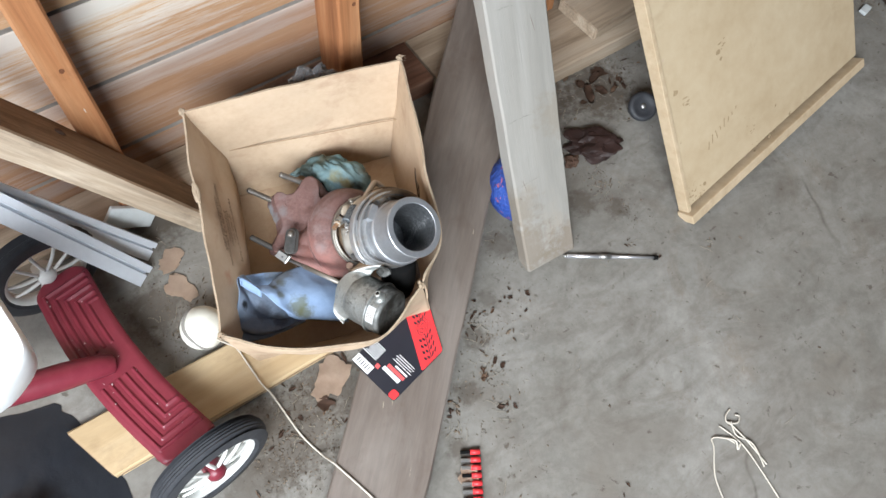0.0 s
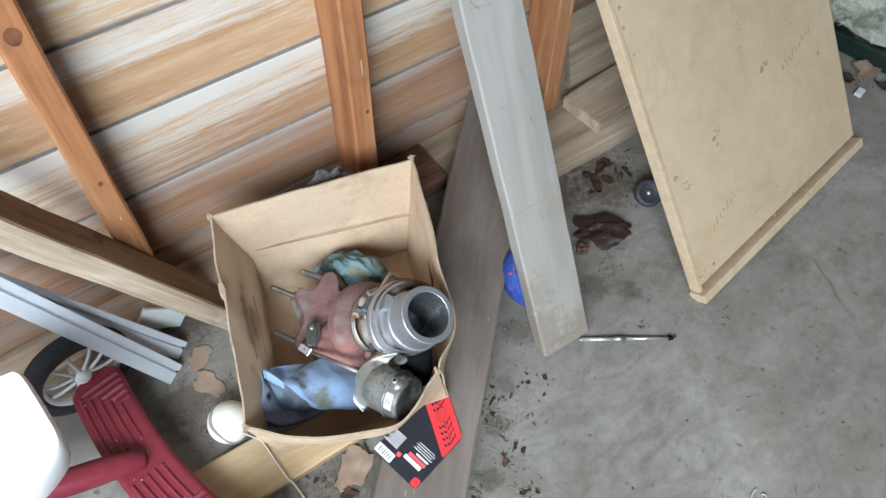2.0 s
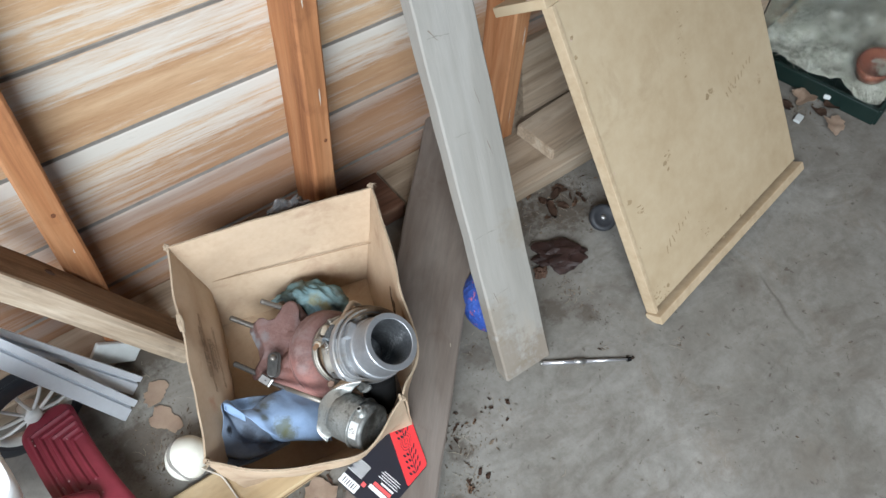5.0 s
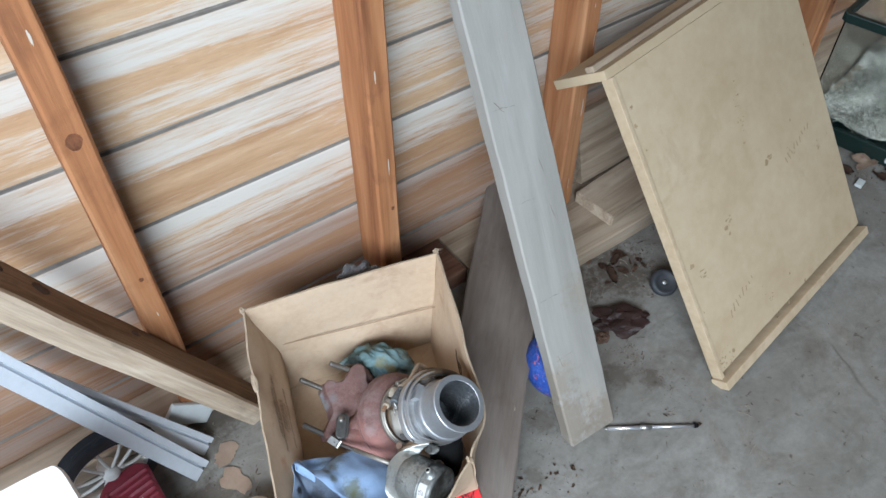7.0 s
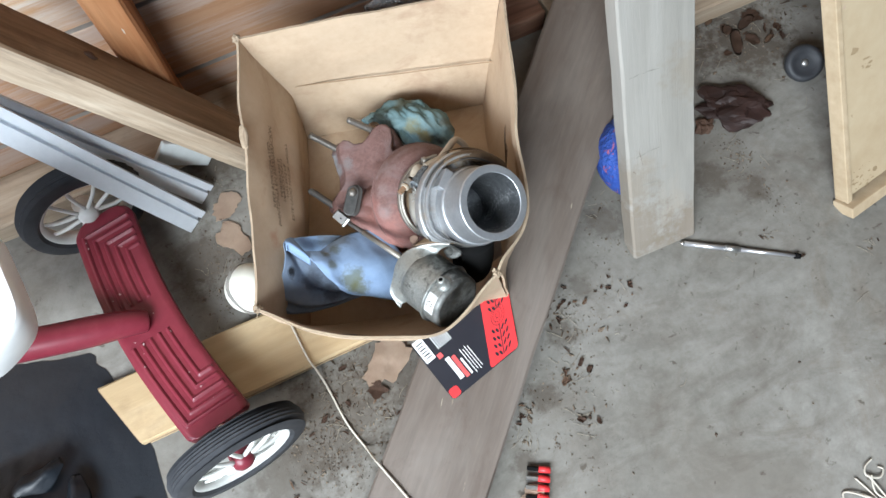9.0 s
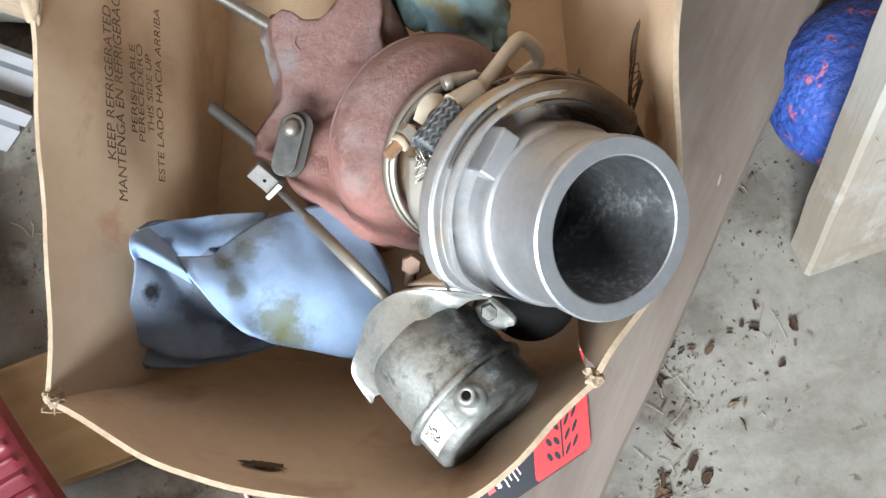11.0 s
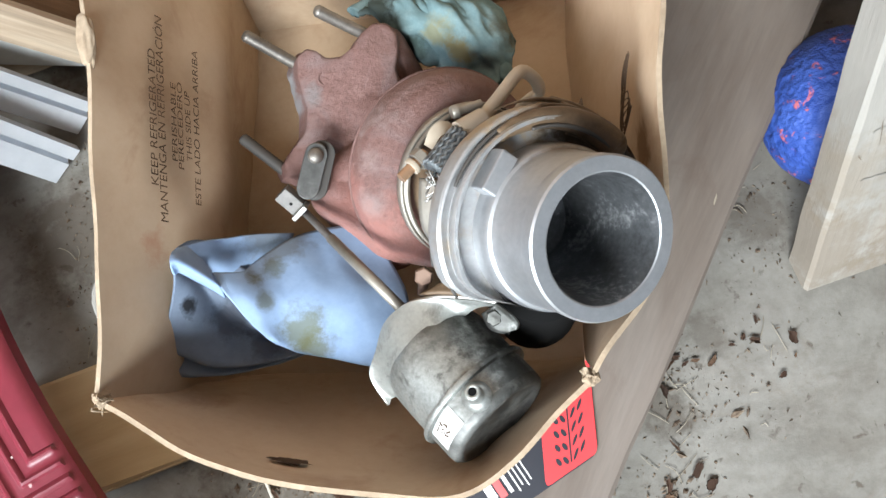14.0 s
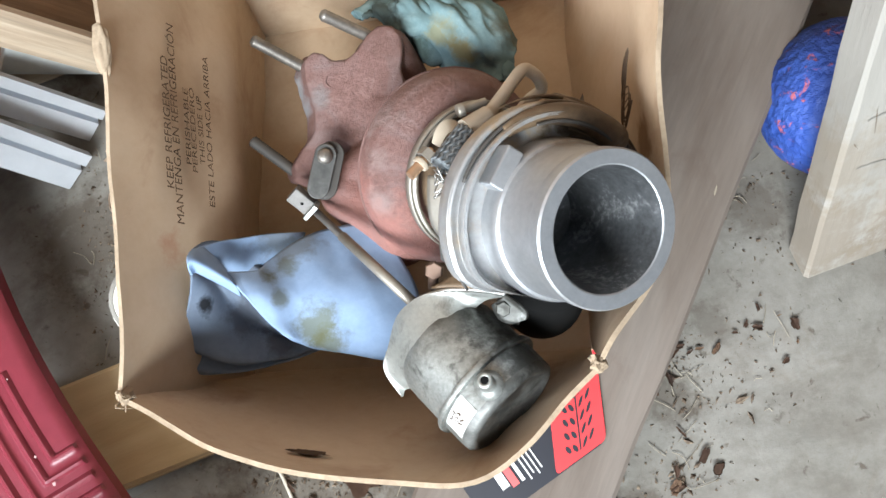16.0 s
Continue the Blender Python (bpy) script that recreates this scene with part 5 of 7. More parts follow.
# a cast tab under the housing, half hidden behind the bracket
tpart("housing_tab", sheet([[(-0.0874, -0.0061, -0.070), (-0.0726, -0.0136, -0.060)], [(-0.0865, -0.0152, -0.072), (-0.0770, -0.0201, -0.062)]], 0.006, fine=2), M_CAP, label="grey cast tab", smooth=30)

# V-band clamp, oil line and fittings
tpart("band_clamp", lathe([(0.0475, -0.136), (0.0505, -0.135), (0.0505, -0.149), (0.0475, -0.150)], 56, AFT, closed=True), M_CLAMP, label="tarnished band clamp")
tpart("clamp_strap", lathe([(0.0512, -0.1385), (0.0524, -0.1385), (0.0524, -0.1465), (0.0512, -0.1465)], 56, AFT, closed=True), M_CLAMP, label="clamp strap")
PIPE = [(-0.0562, 0.0729, -0.0790), (-0.0446, 0.0885, -0.0880), (-0.0341, 0.1032, -0.0980), (-0.0284, 0.1070, -0.1040), (-0.0199, 0.1030, -0.1120), (-0.0174, 0.0965, -0.1180), (-0.0252, 0.0905, -0.1220), (-0.032, 0.082, -0.124)]
oil = tpart("oil_line", tube(PIPE, 0.0042, 14), M_PIPE, label="bent beige oil pipe")
tpart("pipe_sleeve", rod((-0.0700, 0.0640, -0.0735), (-0.0554, 0.0737, -0.0800), 0.0070, 0.0064, seg=20), M_PIPE, oil, "swaged sleeve", smooth=40)
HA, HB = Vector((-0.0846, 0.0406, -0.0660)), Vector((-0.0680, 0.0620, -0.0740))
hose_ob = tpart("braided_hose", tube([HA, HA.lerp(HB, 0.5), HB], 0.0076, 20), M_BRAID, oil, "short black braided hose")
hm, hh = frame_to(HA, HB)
M_WEAVE = speckled("grey wire braid", [(0.3, (0.05, 0.055, 0.06)), (0.7, (0.26, 0.28, 0.29))], 200, 40, 0.5, 0.4, bump_s=0)
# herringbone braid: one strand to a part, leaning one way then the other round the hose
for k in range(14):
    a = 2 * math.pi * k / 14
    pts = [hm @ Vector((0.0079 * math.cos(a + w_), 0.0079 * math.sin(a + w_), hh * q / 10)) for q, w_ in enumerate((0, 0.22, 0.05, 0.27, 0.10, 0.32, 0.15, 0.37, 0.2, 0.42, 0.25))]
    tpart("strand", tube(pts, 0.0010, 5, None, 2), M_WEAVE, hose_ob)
rr = random.Random(4)
for k in range(18):
    a = Vector((-0.0841, 0.0340, -0.0630)) + Vector((rr.uniform(-0.006, 0.006), rr.uniform(-0.004, 0.006), rr.uniform(-0.004, 0.004)))
    tpart("frayed_wire", tube([a, a + Vector((rr.uniform(-0.003, 0.003), rr.uniform(-0.006, 0.0), rr.uniform(0, 0.004))), a + Vector((rr.uniform(-0.005, 0.005), rr.uniform(-0.011, 0.0), rr.uniform(-0.002, 0.005)))], 0.0006, 4, None, 3), M_STEEL, hose_ob, "frayed bright wire end")
# brass union with a lock ring, a pale bent tab and a small dull bolt beside the hose
un = tpart("union", rod((-0.1048, 0.0371, -0.0780), (-0.0900, 0.0530, -0.0830), 0.0034, seg=14), M_COPPER, label="short brass union", smooth=40)
um, uh = frame_to((-0.1000, 0.0422, -0.0796), (-0.0900, 0.0530, -0.0830))
tpart("lock_ring", lathe([(0.0034, 0.002), (0.0052, 0.002), (0.0056, 0.0035), (0.0052, 0.005), (0.0034, 0.005)], 18, um, closed=True), M_PIPE, un, "pale lock ring", smooth=40)
tpart("nut", lathe([(0.0, 0.007), (0.0068, 0.007), (0.0068, 0.013), (0.0, 0.013)], 6, um), M_CLAMP, un, "tarnished nut", smooth=False)
tpart("bent_tab", sheet([[(-0.0905, 0.0570, -0.0780), (-0.0850, 0.0535, -0.0770)], [(-0.0880, 0.0650, -0.0780), (-0.0815, 0.0610, -0.0775)], [(-0.0830, 0.0705, -0.0800), (-0.0770, 0.0640, -0.0795)], [(-0.0765, 0.0712, -0.0850), (-0.0725, 0.0650, -0.0840)]], 0.0018, fine=4), M_PIPE, label="pale bent metal tab", smooth=50)
sb_ = tpart("bolt", rod((-0.0715, 0.0790, -0.0885), (-0.0560, 0.0845, -0.0930), 0.0030, seg=14), M_CLAMP, label="dull steel bolt", smooth=40)
bm_, bh_ = frame_to((-0.0745, 0.0780, -0.0878), (-0.0560, 0.0845, -0.0930))
tpart("head", lathe([(0.0, 0.0), (0.0036, 0.0), (0.0044, 0.0010), (0.0044, 0.0045), (0.0, 0.0045)], 16, bm_), M_CLAMP, sb_, "round bolt head", smooth=40)
bracket_pts = [[(-0.0940, 0.0380, -0.086), (-0.0809, 0.0352, -0.076)], [(-0.0947, 0.0208, -0.090), (-0.0815, 0.0195, -0.080)], [(-0.0925, 0.0069, -0.098), (-0.0807, 0.0039, -0.090)], [(-0.0860, -0.0030, -0.106), (-0.0760, -0.0060, -0.100)]]
tpart("heat_strap", sheet(bracket_pts, 0.002, fine=4), M_CLAMP, label="bent tarnished strap")
tpart("bolt_head", lathe([(0, 0), (0.006, 0), (0.006, 0.005), (0.005, 0.006), (0, 0.006)], 6, frame_to((-0.0908, -0.0215, -0.080), (-0.0915, -0.0225, -0.067))[0]), M_RUST_BOLT, label="rusty bolt head", smooth=False)
tpart("bolt_shank", rod((-0.0920, -0.0330, -0.086), (-0.0908, -0.0200, -0.078), 0.0032), M_RUST_BOLT, label="rusty bolt shank")

# wastegate lever, clevis and rod
def stadium(a, b, r, t, bev=0.0006):
    """A flat bar with round ends from a to b, facing z."""
    a, b = Vector(a), Vector(b)
    along = (b - a).normalized()
    up = Vector((0.25, 0.05, 0.97))
    up = (up - along * up.dot(along)).normalized()
    side = up.cross(along)
    ring = [a + r * (math.cos(q) * side - math.sin(q) * along) for q in (math.pi * k / 10 for k in range(11))]
    ring += [b + r * (-math.cos(q) * side + math.sin(q) * along) for q in (math.pi * k / 10 for k in range(11))]
    cen = (a + b) / 2
    bm = bmesh.new()
    rows_ = [[bm.verts.new(cen + (v - cen) * g_ + up * h_) for v in ring] for g_, h_ in ((1.0, -t), (1.0, -bev), (0.965, 0.0))]
    for p_, q_ in zip(rows_, rows_[1:]):
        for k in range(len(ring)):
            bm.faces.new((p_[k], p_[(k + 1) % len(ring)], q_[(k + 1) % len(ring)], q_[k]))
    bm.faces.new(rows_[0][::-1])
    bm.faces.new(rows_[-1])
    return bm


lv = tpart("lever", stadium((-0.1669, 0.0600, -0.1450), (-0.1728, 0.0360, -0.1450), 0.0076, 0.0045), M_CAP, label="dark oily wastegate lever", smooth=40)
tpart("washer", stadium((-0.1635, 0.0610, -0.1500), (-0.1690, 0.0370, -0.1500), 0.0090, 0.003), M_STEEL_DARK, lv, "black backing plate", smooth=40)
tpart("lever_pin", lathe([(0, 0), (0.0056, 0), (0.0056, 0.002), (0.0044, 0.0040), (0.002, 0.0050), (0, 0.0052)], 20, frame_to((-0.1676, 0.0585, -0.1455), (-0.1650, 0.0590, -0.135))[0]), M_STUDBOLT, lv, "domed pivot pin")
cl = tpart("clevis", box(0.012, 0.020, 0.010, Matrix.Translation((-0.1848, 0.0278, -0.152)) @ pose(0, 0, 0, 18, -20, 42), 0.001), M_FORGED, label="oily steel clevis block", smooth=False)
tpart("clevis_flat", box(0.0135, 0.0035, 0.0105, Matrix.Translation((-0.1782, 0.0205, -0.1475)) @ pose(0, 0, 0, 18, -20, 42), 0.0006), M_ZINC, cl, "worn clevis face", smooth=False)
tpart("pin_hole", lathe([(0, 0.0), (0.0012, 0.0)], 12, Matrix.Translation((-0.1848, 0.0278, -0.152)) @ pose(0, 0, 0, 18, -20, 42) @ Matrix.Translation((0, 0, 0.0052))), M_BLACK, cl)
RA, RB = Vector((-0.1767, 0.0208, -0.150)), Vector((-0.1000, -0.0470, -0.090))
rodp = tpart("actuator_rod", rod(RA, RA.lerp(RB, 0.97), 0.0028), M_FORGED, label="thin steel push rod")
tpart("rod_sleeve", rod(RA.lerp(RB, 0.28), RA.lerp(RB, 0.96), 0.0036), M_CLAMP, rodp, "thicker rod sleeve")

# actuator can
CA = Vector((0.779, -0.7454, 0.5157)).normalized()
C0 = Vector((-0.0894, -0.0631, -0.0852))
CF = Matrix.Translation(C0) @ CA.to_track_quat("Z", "Y").to_matrix().to_4x4()
can = tpart("actuator_can", lathe([(0, 0.001), (0.029, 0.001), (0.0330, 0.0050), (0.0348, 0.0110), (0.0351, 0.0200), (0.0351, 0.0420), (0.0378, 0.0425), (0.0384, 0.0440), (0.0378, 0.0458), (0.0349, 0.0463), (0.0346, 0.0605)], 64, CF), M_CAN, label="grimy zinc-plated wastegate actuator can", smooth=50)
tpart("can_cap", lathe([(0.0346, 0.0605), (0.0342, 0.0640), (0.0320, 0.0660), (0.0288, 0.0664), (0.0274, 0.0646), (0.0, 0.0640)], 64, CF), M_CAN_CAP, can, "grimy black end cap")
NB = C0 + CA * 0.0555
nd = Vector((-0.226, 0.383, 0.896)).normalized()
NP = NB + nd * 0.0340
nip = tpart("hose_nipple", lathe([(0.0085, -0.001), (0.0085, 0.002), (0.0055, 0.0035), (0.0042, 0.005), (0.0046, 0.008), (0.004, 0.0085), (0.0046, 0.0115), (0.0040, 0.014), (0.0022, 0.014), (0.0022, 0.006), (0, 0.006)], 24, frame_to(NP, NP + nd * 0.5)[0]), M_ZINC, label="hose nipple")
tpart("nipple_hole", lathe([(0, 0.0141), (0.0023, 0.0141)], 20, frame_to(NP, NP + nd * 0.5)[0]), M_BLACK, nip)
# paper sticker round the can's foot
bm = bmesh.new()
cfi = CF.inverted()
lp = cfi @ Vector((-0.0779, -0.1043, -0.0371))
la = math.atan2(lp.y, lp.x)
prev = None
for k in range(9):
    a = la - 0.36 + 0.72 * k / 8
    v = [bm.verts.new(CF @ Vector((0.0351 * math.cos(a), 0.0351 * math.sin(a), q))) for q in (0.0468, 0.0602)]
    if prev:
        bm.faces.new((prev[0], v[0], v[1], prev[1]))
    prev = v
stick = tpart("sticker", bm, plain("white paper sticker", (0.48, 0.48, 0.47), 0.6), can, "white paper sticker")
bm = bmesh.new()
rr = random.Random(9)
for k in range(26):
    a, z = la - 0.10 + rr.uniform(0, 0.26), 0.0480 + rr.uniform(0, 0.0090)
    e = 0.0353
    vs = [bm.verts.new(CF @ Vector((e * math.cos(a + da), e * math.sin(a + da), z + dz))) for da, dz in ((0, 0), (0.028, 0), (0.028, 0.0010), (0, 0.0010))]
    bm.faces.new(vs)
tpart("print_marks", bm, M_INK, stick)

# bracket: a dished plate behind the can whose turned rim runs over into a tab with a bolt
RIM_K = [Vector(q) for q in ((-0.1130, -0.1010, -0.089), (-0.1231, -0.0828, -0.085), (-0.1183, -0.0666, -0.080), (-0.1125, -0.0494, -0.075), (-0.1002, -0.0379, -0.068), (-0.0851, -0.0332, -0.062), (-0.0727, -0.0325, -0.058), (-0.0611, -0.0331, -0.054), (-0.0489, -0.0353, -0.050))]
dish = []
for q in RIM_K:
    w_ = cfi @ q
    a = math.atan2(w_.y, w_.x)
    foot = CF @ Vector((0.0315 * math.cos(a), 0.0315 * math.sin(a), 0.010))
    dish.append([q, q.lerp(foot, 0.35) - CA * 0.003, q.lerp(foot, 0.75) - CA * 0.002, foot])
br = tpart("bracket", sheet(dish, 0.0022, fine=5), M_ZINC, label="bent zinc-plated bracket", smooth=60)
tpart("turned_rim", tube(RIM_K, 0.0013, 8), M_STEEL, br, "bright worn rim")
tab = [[(-0.0489, -0.0353, -0.0500), (-0.0560, -0.0420, -0.0560)], [(-0.0440, -0.0385, -0.0480), (-0.0530, -0.0490, -0.0540)], [(-0.0404, -0.0416, -0.0470), (-0.0490, -0.0515, -0.0525)], [(-0.0367, -0.0463, -0.0460), (-0.0440, -0.0515, -0.0510)], [(-0.0375, -0.0500, -0.0470), (-0.0420, -0.0512, -0.0500)]]
tpart("tab", sheet(tab, 0.0026, fine=4), M_CAN, br)
tpart("bracket_bolt", lathe([(0, 0), (0.0050, 0), (0.0050, 0.003), (0.0042, 0.0040), (0, 0.0042)], 6, frame_to((-0.0505, -0.0435, -0.0515), (-0.0525, -0.0465, -0.030))[0]), M_CAN, br, "dull bolt head", smooth=False)
tpart("wedge_plate", sheet([[(-0.0918, -0.0335, -0.0680), (-0.0727, -0.0325, -0.0590), (-0.0450, -0.0360, -0.0500)], [(-0.0800, -0.0260, -0.0660), (-0.0640, -0.0240, -0.0610), (-0.0480, -0.0290, -0.0560)], [(-0.0671, -0.0187, -0.0640), (-0.0620, -0.0190, -0.0630), (-0.0575, -0.0210, -0.0600)]], 0.004, fine=3), M_BRASSY, br, "brown stained bracket arm")
# added black plug: stands in for the deep shade in the carton's corner
tpart("outlet_hose", tube([(-0.022, -0.026, -0.078), (-0.021, -0.040, -0.098), (-0.020, -0.046, -0.124), (-0.020, -0.048, -0.150)], lambda u: 0.027 - 0.003 * u, 28), M_BLACK, label="added black plug standing in for the shade in the corner")

# ---- shop towels in the box ----
rag = new("shop_towel")
rag.matrix_world = TF @ Matrix.Translation(Vector((-0.0863, -0.0042, 0.3795)) * 0.075) @ Matrix.Scale(0.925, 4)
tagged(rag, "pale blue paper shop towel with grease stains, folded in the box", "shop towel", "shop towels")
tpart("top_fold", crumple(sheet([
    [(-0.2399, -0.0215, -0.150), (-0.2206, -0.0207, -0.160), (-0.2160, -0.0146, -0.172), (-0.1948, 0.0013, -0.190), (-0.1719, 0.0099, -0.200), (-0.1379, 0.0146, -0.210)],
    [(-0.2325, -0.0316, -0.146), (-0.2164, -0.0302, -0.152), (-0.2027, -0.0251, -0.166), (-0.1788, -0.0170, -0.176), (-0.1514, -0.0153, -0.186), (-0.1172, -0.0175, -0.200)],
    [(-0.2247, -0.0405, -0.144), (-0.2118, -0.0409, -0.148), (-0.1961, -0.0406, -0.160), (-0.1678, -0.0402, -0.165), (-0.1346, -0.0415, -0.172), (-0.1049, -0.0427, -0.190)],
    [(-0.2135, -0.0551, -0.146), (-0.2040, -0.0566, -0.150), (-0.1887, -0.0581, -0.159), (-0.1616, -0.0613, -0.161), (-0.1340, -0.0644, -0.165), (-0.1046, -0.0689, -0.180)],
    [(-0.2004, -0.0697, -0.152), (-0.1941, -0.0718, -0.155), (-0.1841, -0.0763, -0.163), (-0.1566, -0.0819, -0.166), (-0.1343, -0.0864, -0.168), (-0.1046, -0.0939, -0.180)],
    [(-0.1963, -0.0754, -0.168), (-0.1914, -0.0779, -0.172), (-0.1826, -0.0818, -0.176), (-0.1562, -0.0859, -0.178), (-0.1315, -0.0920, -0.180), (-0.1047, -0.0986, -0.185)],
], 0.0014, 0.0014, 30, 7), 0.0007, 26, 2.0), M_BLUE_RAG, rag, "pale blue upper fold")
tpart("curled_edge", sheet([
    [(-0.2611, -0.0072, -0.132), (-0.2549, -0.0037, -0.140), (-0.2496, -0.0091, -0.146), (-0.2408, -0.0206, -0.156)],
    [(-0.2604, -0.0115, -0.126), (-0.2560, -0.0089, -0.130), (-0.2483, -0.0143, -0.136), (-0.2379, -0.0228, -0.146)],
    [(-0.2592, -0.0167, -0.124), (-0.2555, -0.0150, -0.126), (-0.2473, -0.0209, -0.133), (-0.2325, -0.0326, -0.1465)],
    [(-0.2590, -0.0230, -0.132), (-0.2584, -0.0219, -0.140), (-0.2509, -0.0282, -0.150), (-0.2336, -0.0407, -0.160)],
], 0.0014, 0.0010, 40, 5), M_BLUE_RAG, rag, "rolled blue edge")
tpart("back_fold", sheet([
    [(-0.2628, -0.0055, -0.145), (-0.2521, -0.0009, -0.160), (-0.2350, 0.0024, -0.172), (-0.2159, 0.0053, -0.188), (-0.1937, 0.0064, -0.205)],
    [(-0.2599, -0.0073, -0.150), (-0.2496, -0.0074, -0.164), (-0.2351, -0.0055, -0.176), (-0.2164, -0.0026, -0.190), (-0.1957, 0.0004, -0.205)],
    [(-0.2564, -0.0101, -0.156), (-0.2467, -0.0159, -0.170), (-0.2352, -0.0152, -0.180), (-0.2207, -0.0105, -0.192), (-0.2017, -0.0036, -0.205)],
    [(-0.2503, -0.0166, -0.160), (-0.2446, -0.0237, -0.176), (-0.2334, -0.0251, -0.188), (-0.2217, -0.0194, -0.196), (-0.2047, -0.0076, -0.210)],
], 0.0014, 0.0020, 40, 5), M_BLUE_RAG, rag, "shaded inner fold")
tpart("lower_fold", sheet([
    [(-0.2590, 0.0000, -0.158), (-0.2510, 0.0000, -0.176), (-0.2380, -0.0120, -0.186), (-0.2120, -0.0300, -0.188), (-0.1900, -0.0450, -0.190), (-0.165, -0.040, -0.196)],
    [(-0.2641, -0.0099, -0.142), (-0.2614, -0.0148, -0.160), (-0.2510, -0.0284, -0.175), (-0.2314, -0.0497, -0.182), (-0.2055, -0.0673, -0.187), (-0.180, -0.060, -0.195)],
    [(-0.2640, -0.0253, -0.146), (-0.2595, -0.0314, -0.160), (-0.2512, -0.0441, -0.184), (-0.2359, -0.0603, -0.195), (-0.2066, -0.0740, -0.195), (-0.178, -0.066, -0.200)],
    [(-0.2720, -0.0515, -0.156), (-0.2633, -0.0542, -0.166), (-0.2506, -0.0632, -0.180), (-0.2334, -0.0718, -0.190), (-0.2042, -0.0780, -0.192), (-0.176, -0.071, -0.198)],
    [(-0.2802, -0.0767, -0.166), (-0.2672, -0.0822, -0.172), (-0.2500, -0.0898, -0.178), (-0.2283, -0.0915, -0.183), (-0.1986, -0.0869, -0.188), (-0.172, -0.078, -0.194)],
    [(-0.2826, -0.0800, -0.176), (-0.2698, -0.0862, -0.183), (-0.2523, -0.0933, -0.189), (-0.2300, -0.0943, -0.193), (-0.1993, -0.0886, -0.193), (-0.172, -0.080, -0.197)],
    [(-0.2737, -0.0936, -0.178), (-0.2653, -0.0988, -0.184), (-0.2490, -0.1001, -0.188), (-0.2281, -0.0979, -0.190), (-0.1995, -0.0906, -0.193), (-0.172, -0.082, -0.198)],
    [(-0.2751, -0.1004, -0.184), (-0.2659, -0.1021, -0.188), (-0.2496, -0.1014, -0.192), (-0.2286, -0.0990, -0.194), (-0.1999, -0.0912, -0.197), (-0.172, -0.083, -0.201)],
], 0.0014, 0.0016, 34, 6), M_RAG_SHADED, rag, "lower fold with shade in its colour and dark oil spots")
solo("shop_towel", crumple(sheet([
    [(-0.165, 0.178, -0.236), (-0.125, 0.205, -0.228), (-0.085, 0.204, -0.218), (-0.045, 0.180, -0.208), (-0.018, 0.140, -0.196)],
    [(-0.150, 0.176, -0.214), (-0.118, 0.180, -0.192), (-0.080, 0.178, -0.180), (-0.045, 0.158, -0.180), (-0.022, 0.126, -0.180)],
    [(-0.138, 0.166, -0.208), (-0.105, 0.158, -0.184), (-0.072, 0.156, -0.170), (-0.046, 0.138, -0.172), (-0.028, 0.112, -0.174)],
    [(-0.120, 0.150, -0.210), (-0.096, 0.136, -0.196), (-0.068, 0.134, -0.180), (-0.046, 0.122, -0.178), (-0.034, 0.100, -0.178)],
    [(-0.105, 0.134, -0.216), (-0.088, 0.122, -0.206), (-0.066, 0.118, -0.194), (-0.050, 0.108, -0.188), (-0.042, 0.092, -0.186)],
], 0.0018, 0.006, 40, 10), 0.0080, 30, 3.6), M_TEAL_RAG, TF @ Matrix.Translation((-0.090, 0.150, -0.19)) @ Matrix.Diagonal((0.90, 0.86, 0.85, 1)) @ Matrix.Translation((0.090, -0.150, 0.19)), "crumpled dirty teal towel behind the turbine housing", "shop towel", "shop towels", smooth=True)


# ---- tricycle ----
tri = thing("tricycle", (-0.11, 0.55, 0.0), "old tricycle with a dull red ridged step plate and white seat", "tricycle")
EF, EN = Vector((-0.139, 0.7645, 0.081)), Vector((-0.0874, 0.3905, 0.077))
TU = (EN - EF).normalized()
TLEN = (EN - EF).length
TM = axes(EF, TU, (0, 0, 1))


def deck():
    """Step plate with pressed ridges in nested U shapes on both halves."""
    bm = bmesh.new()
    nu, nv, W = 190, 60, 0.091

    def h(u, v):
        e = min(u, TLEN - u) if abs(u - TLEN / 2) > 0.028 else 0.0
        s = min(e - 0.010, v + W / 2)
        hh = -0.0045 * (max(0.0, abs(v) - W / 2 + 0.010) / 0.010) ** 2
        if e > 0.02 and 0.010 < s < 0.076 and v < W / 2 - 0.006:
            hh += 0.0030 * max(0.0, math.sin((s - 0.010) * 2 * math.pi / 0.0132))
        return hh

    def edge(u):
        r, q = (0.022 if u < TLEN / 2 else 0.009), 1.0
        e = min(u, TLEN - u)
        return W / 2 - (r - math.sqrt(max(0, r * r - (r - e) ** 2)) if e < r else 0) * q

    bow = lambda s: 0.0176 * math.sin(math.pi * s)
    top = [[bm.verts.new((TLEN * i / nu, edge(TLEN * i / nu) * (2 * j / nv - 1) - bow(i / nu), h(TLEN * i / nu, W / 2 * (2 * j / nv - 1)))) for j in range(nv + 1)] for i in range(nu + 1)]
    for i in range(nu):
        for j in range(nv):
            bm.faces.new((top[i][j], top[i + 1][j], top[i + 1][j + 1], top[i][j + 1]))
    rim = [top[i][0] for i in range(nu + 1)] + [top[nu][j] for j in range(1, nv + 1)] + [top[i][nv] for i in range(nu - 1, -1, -1)] + [top[0][j] for j in range(nv - 1, 0, -1)]
    low = [bm.verts.new((v.co.x, v.co.y, v.co.z - 0.014)) for v in rim]
    for k in range(len(rim)):
        j = (k + 1) % len(rim)
        bm.faces.new((rim[k], rim[j], low[j], low[k]))
    return bm


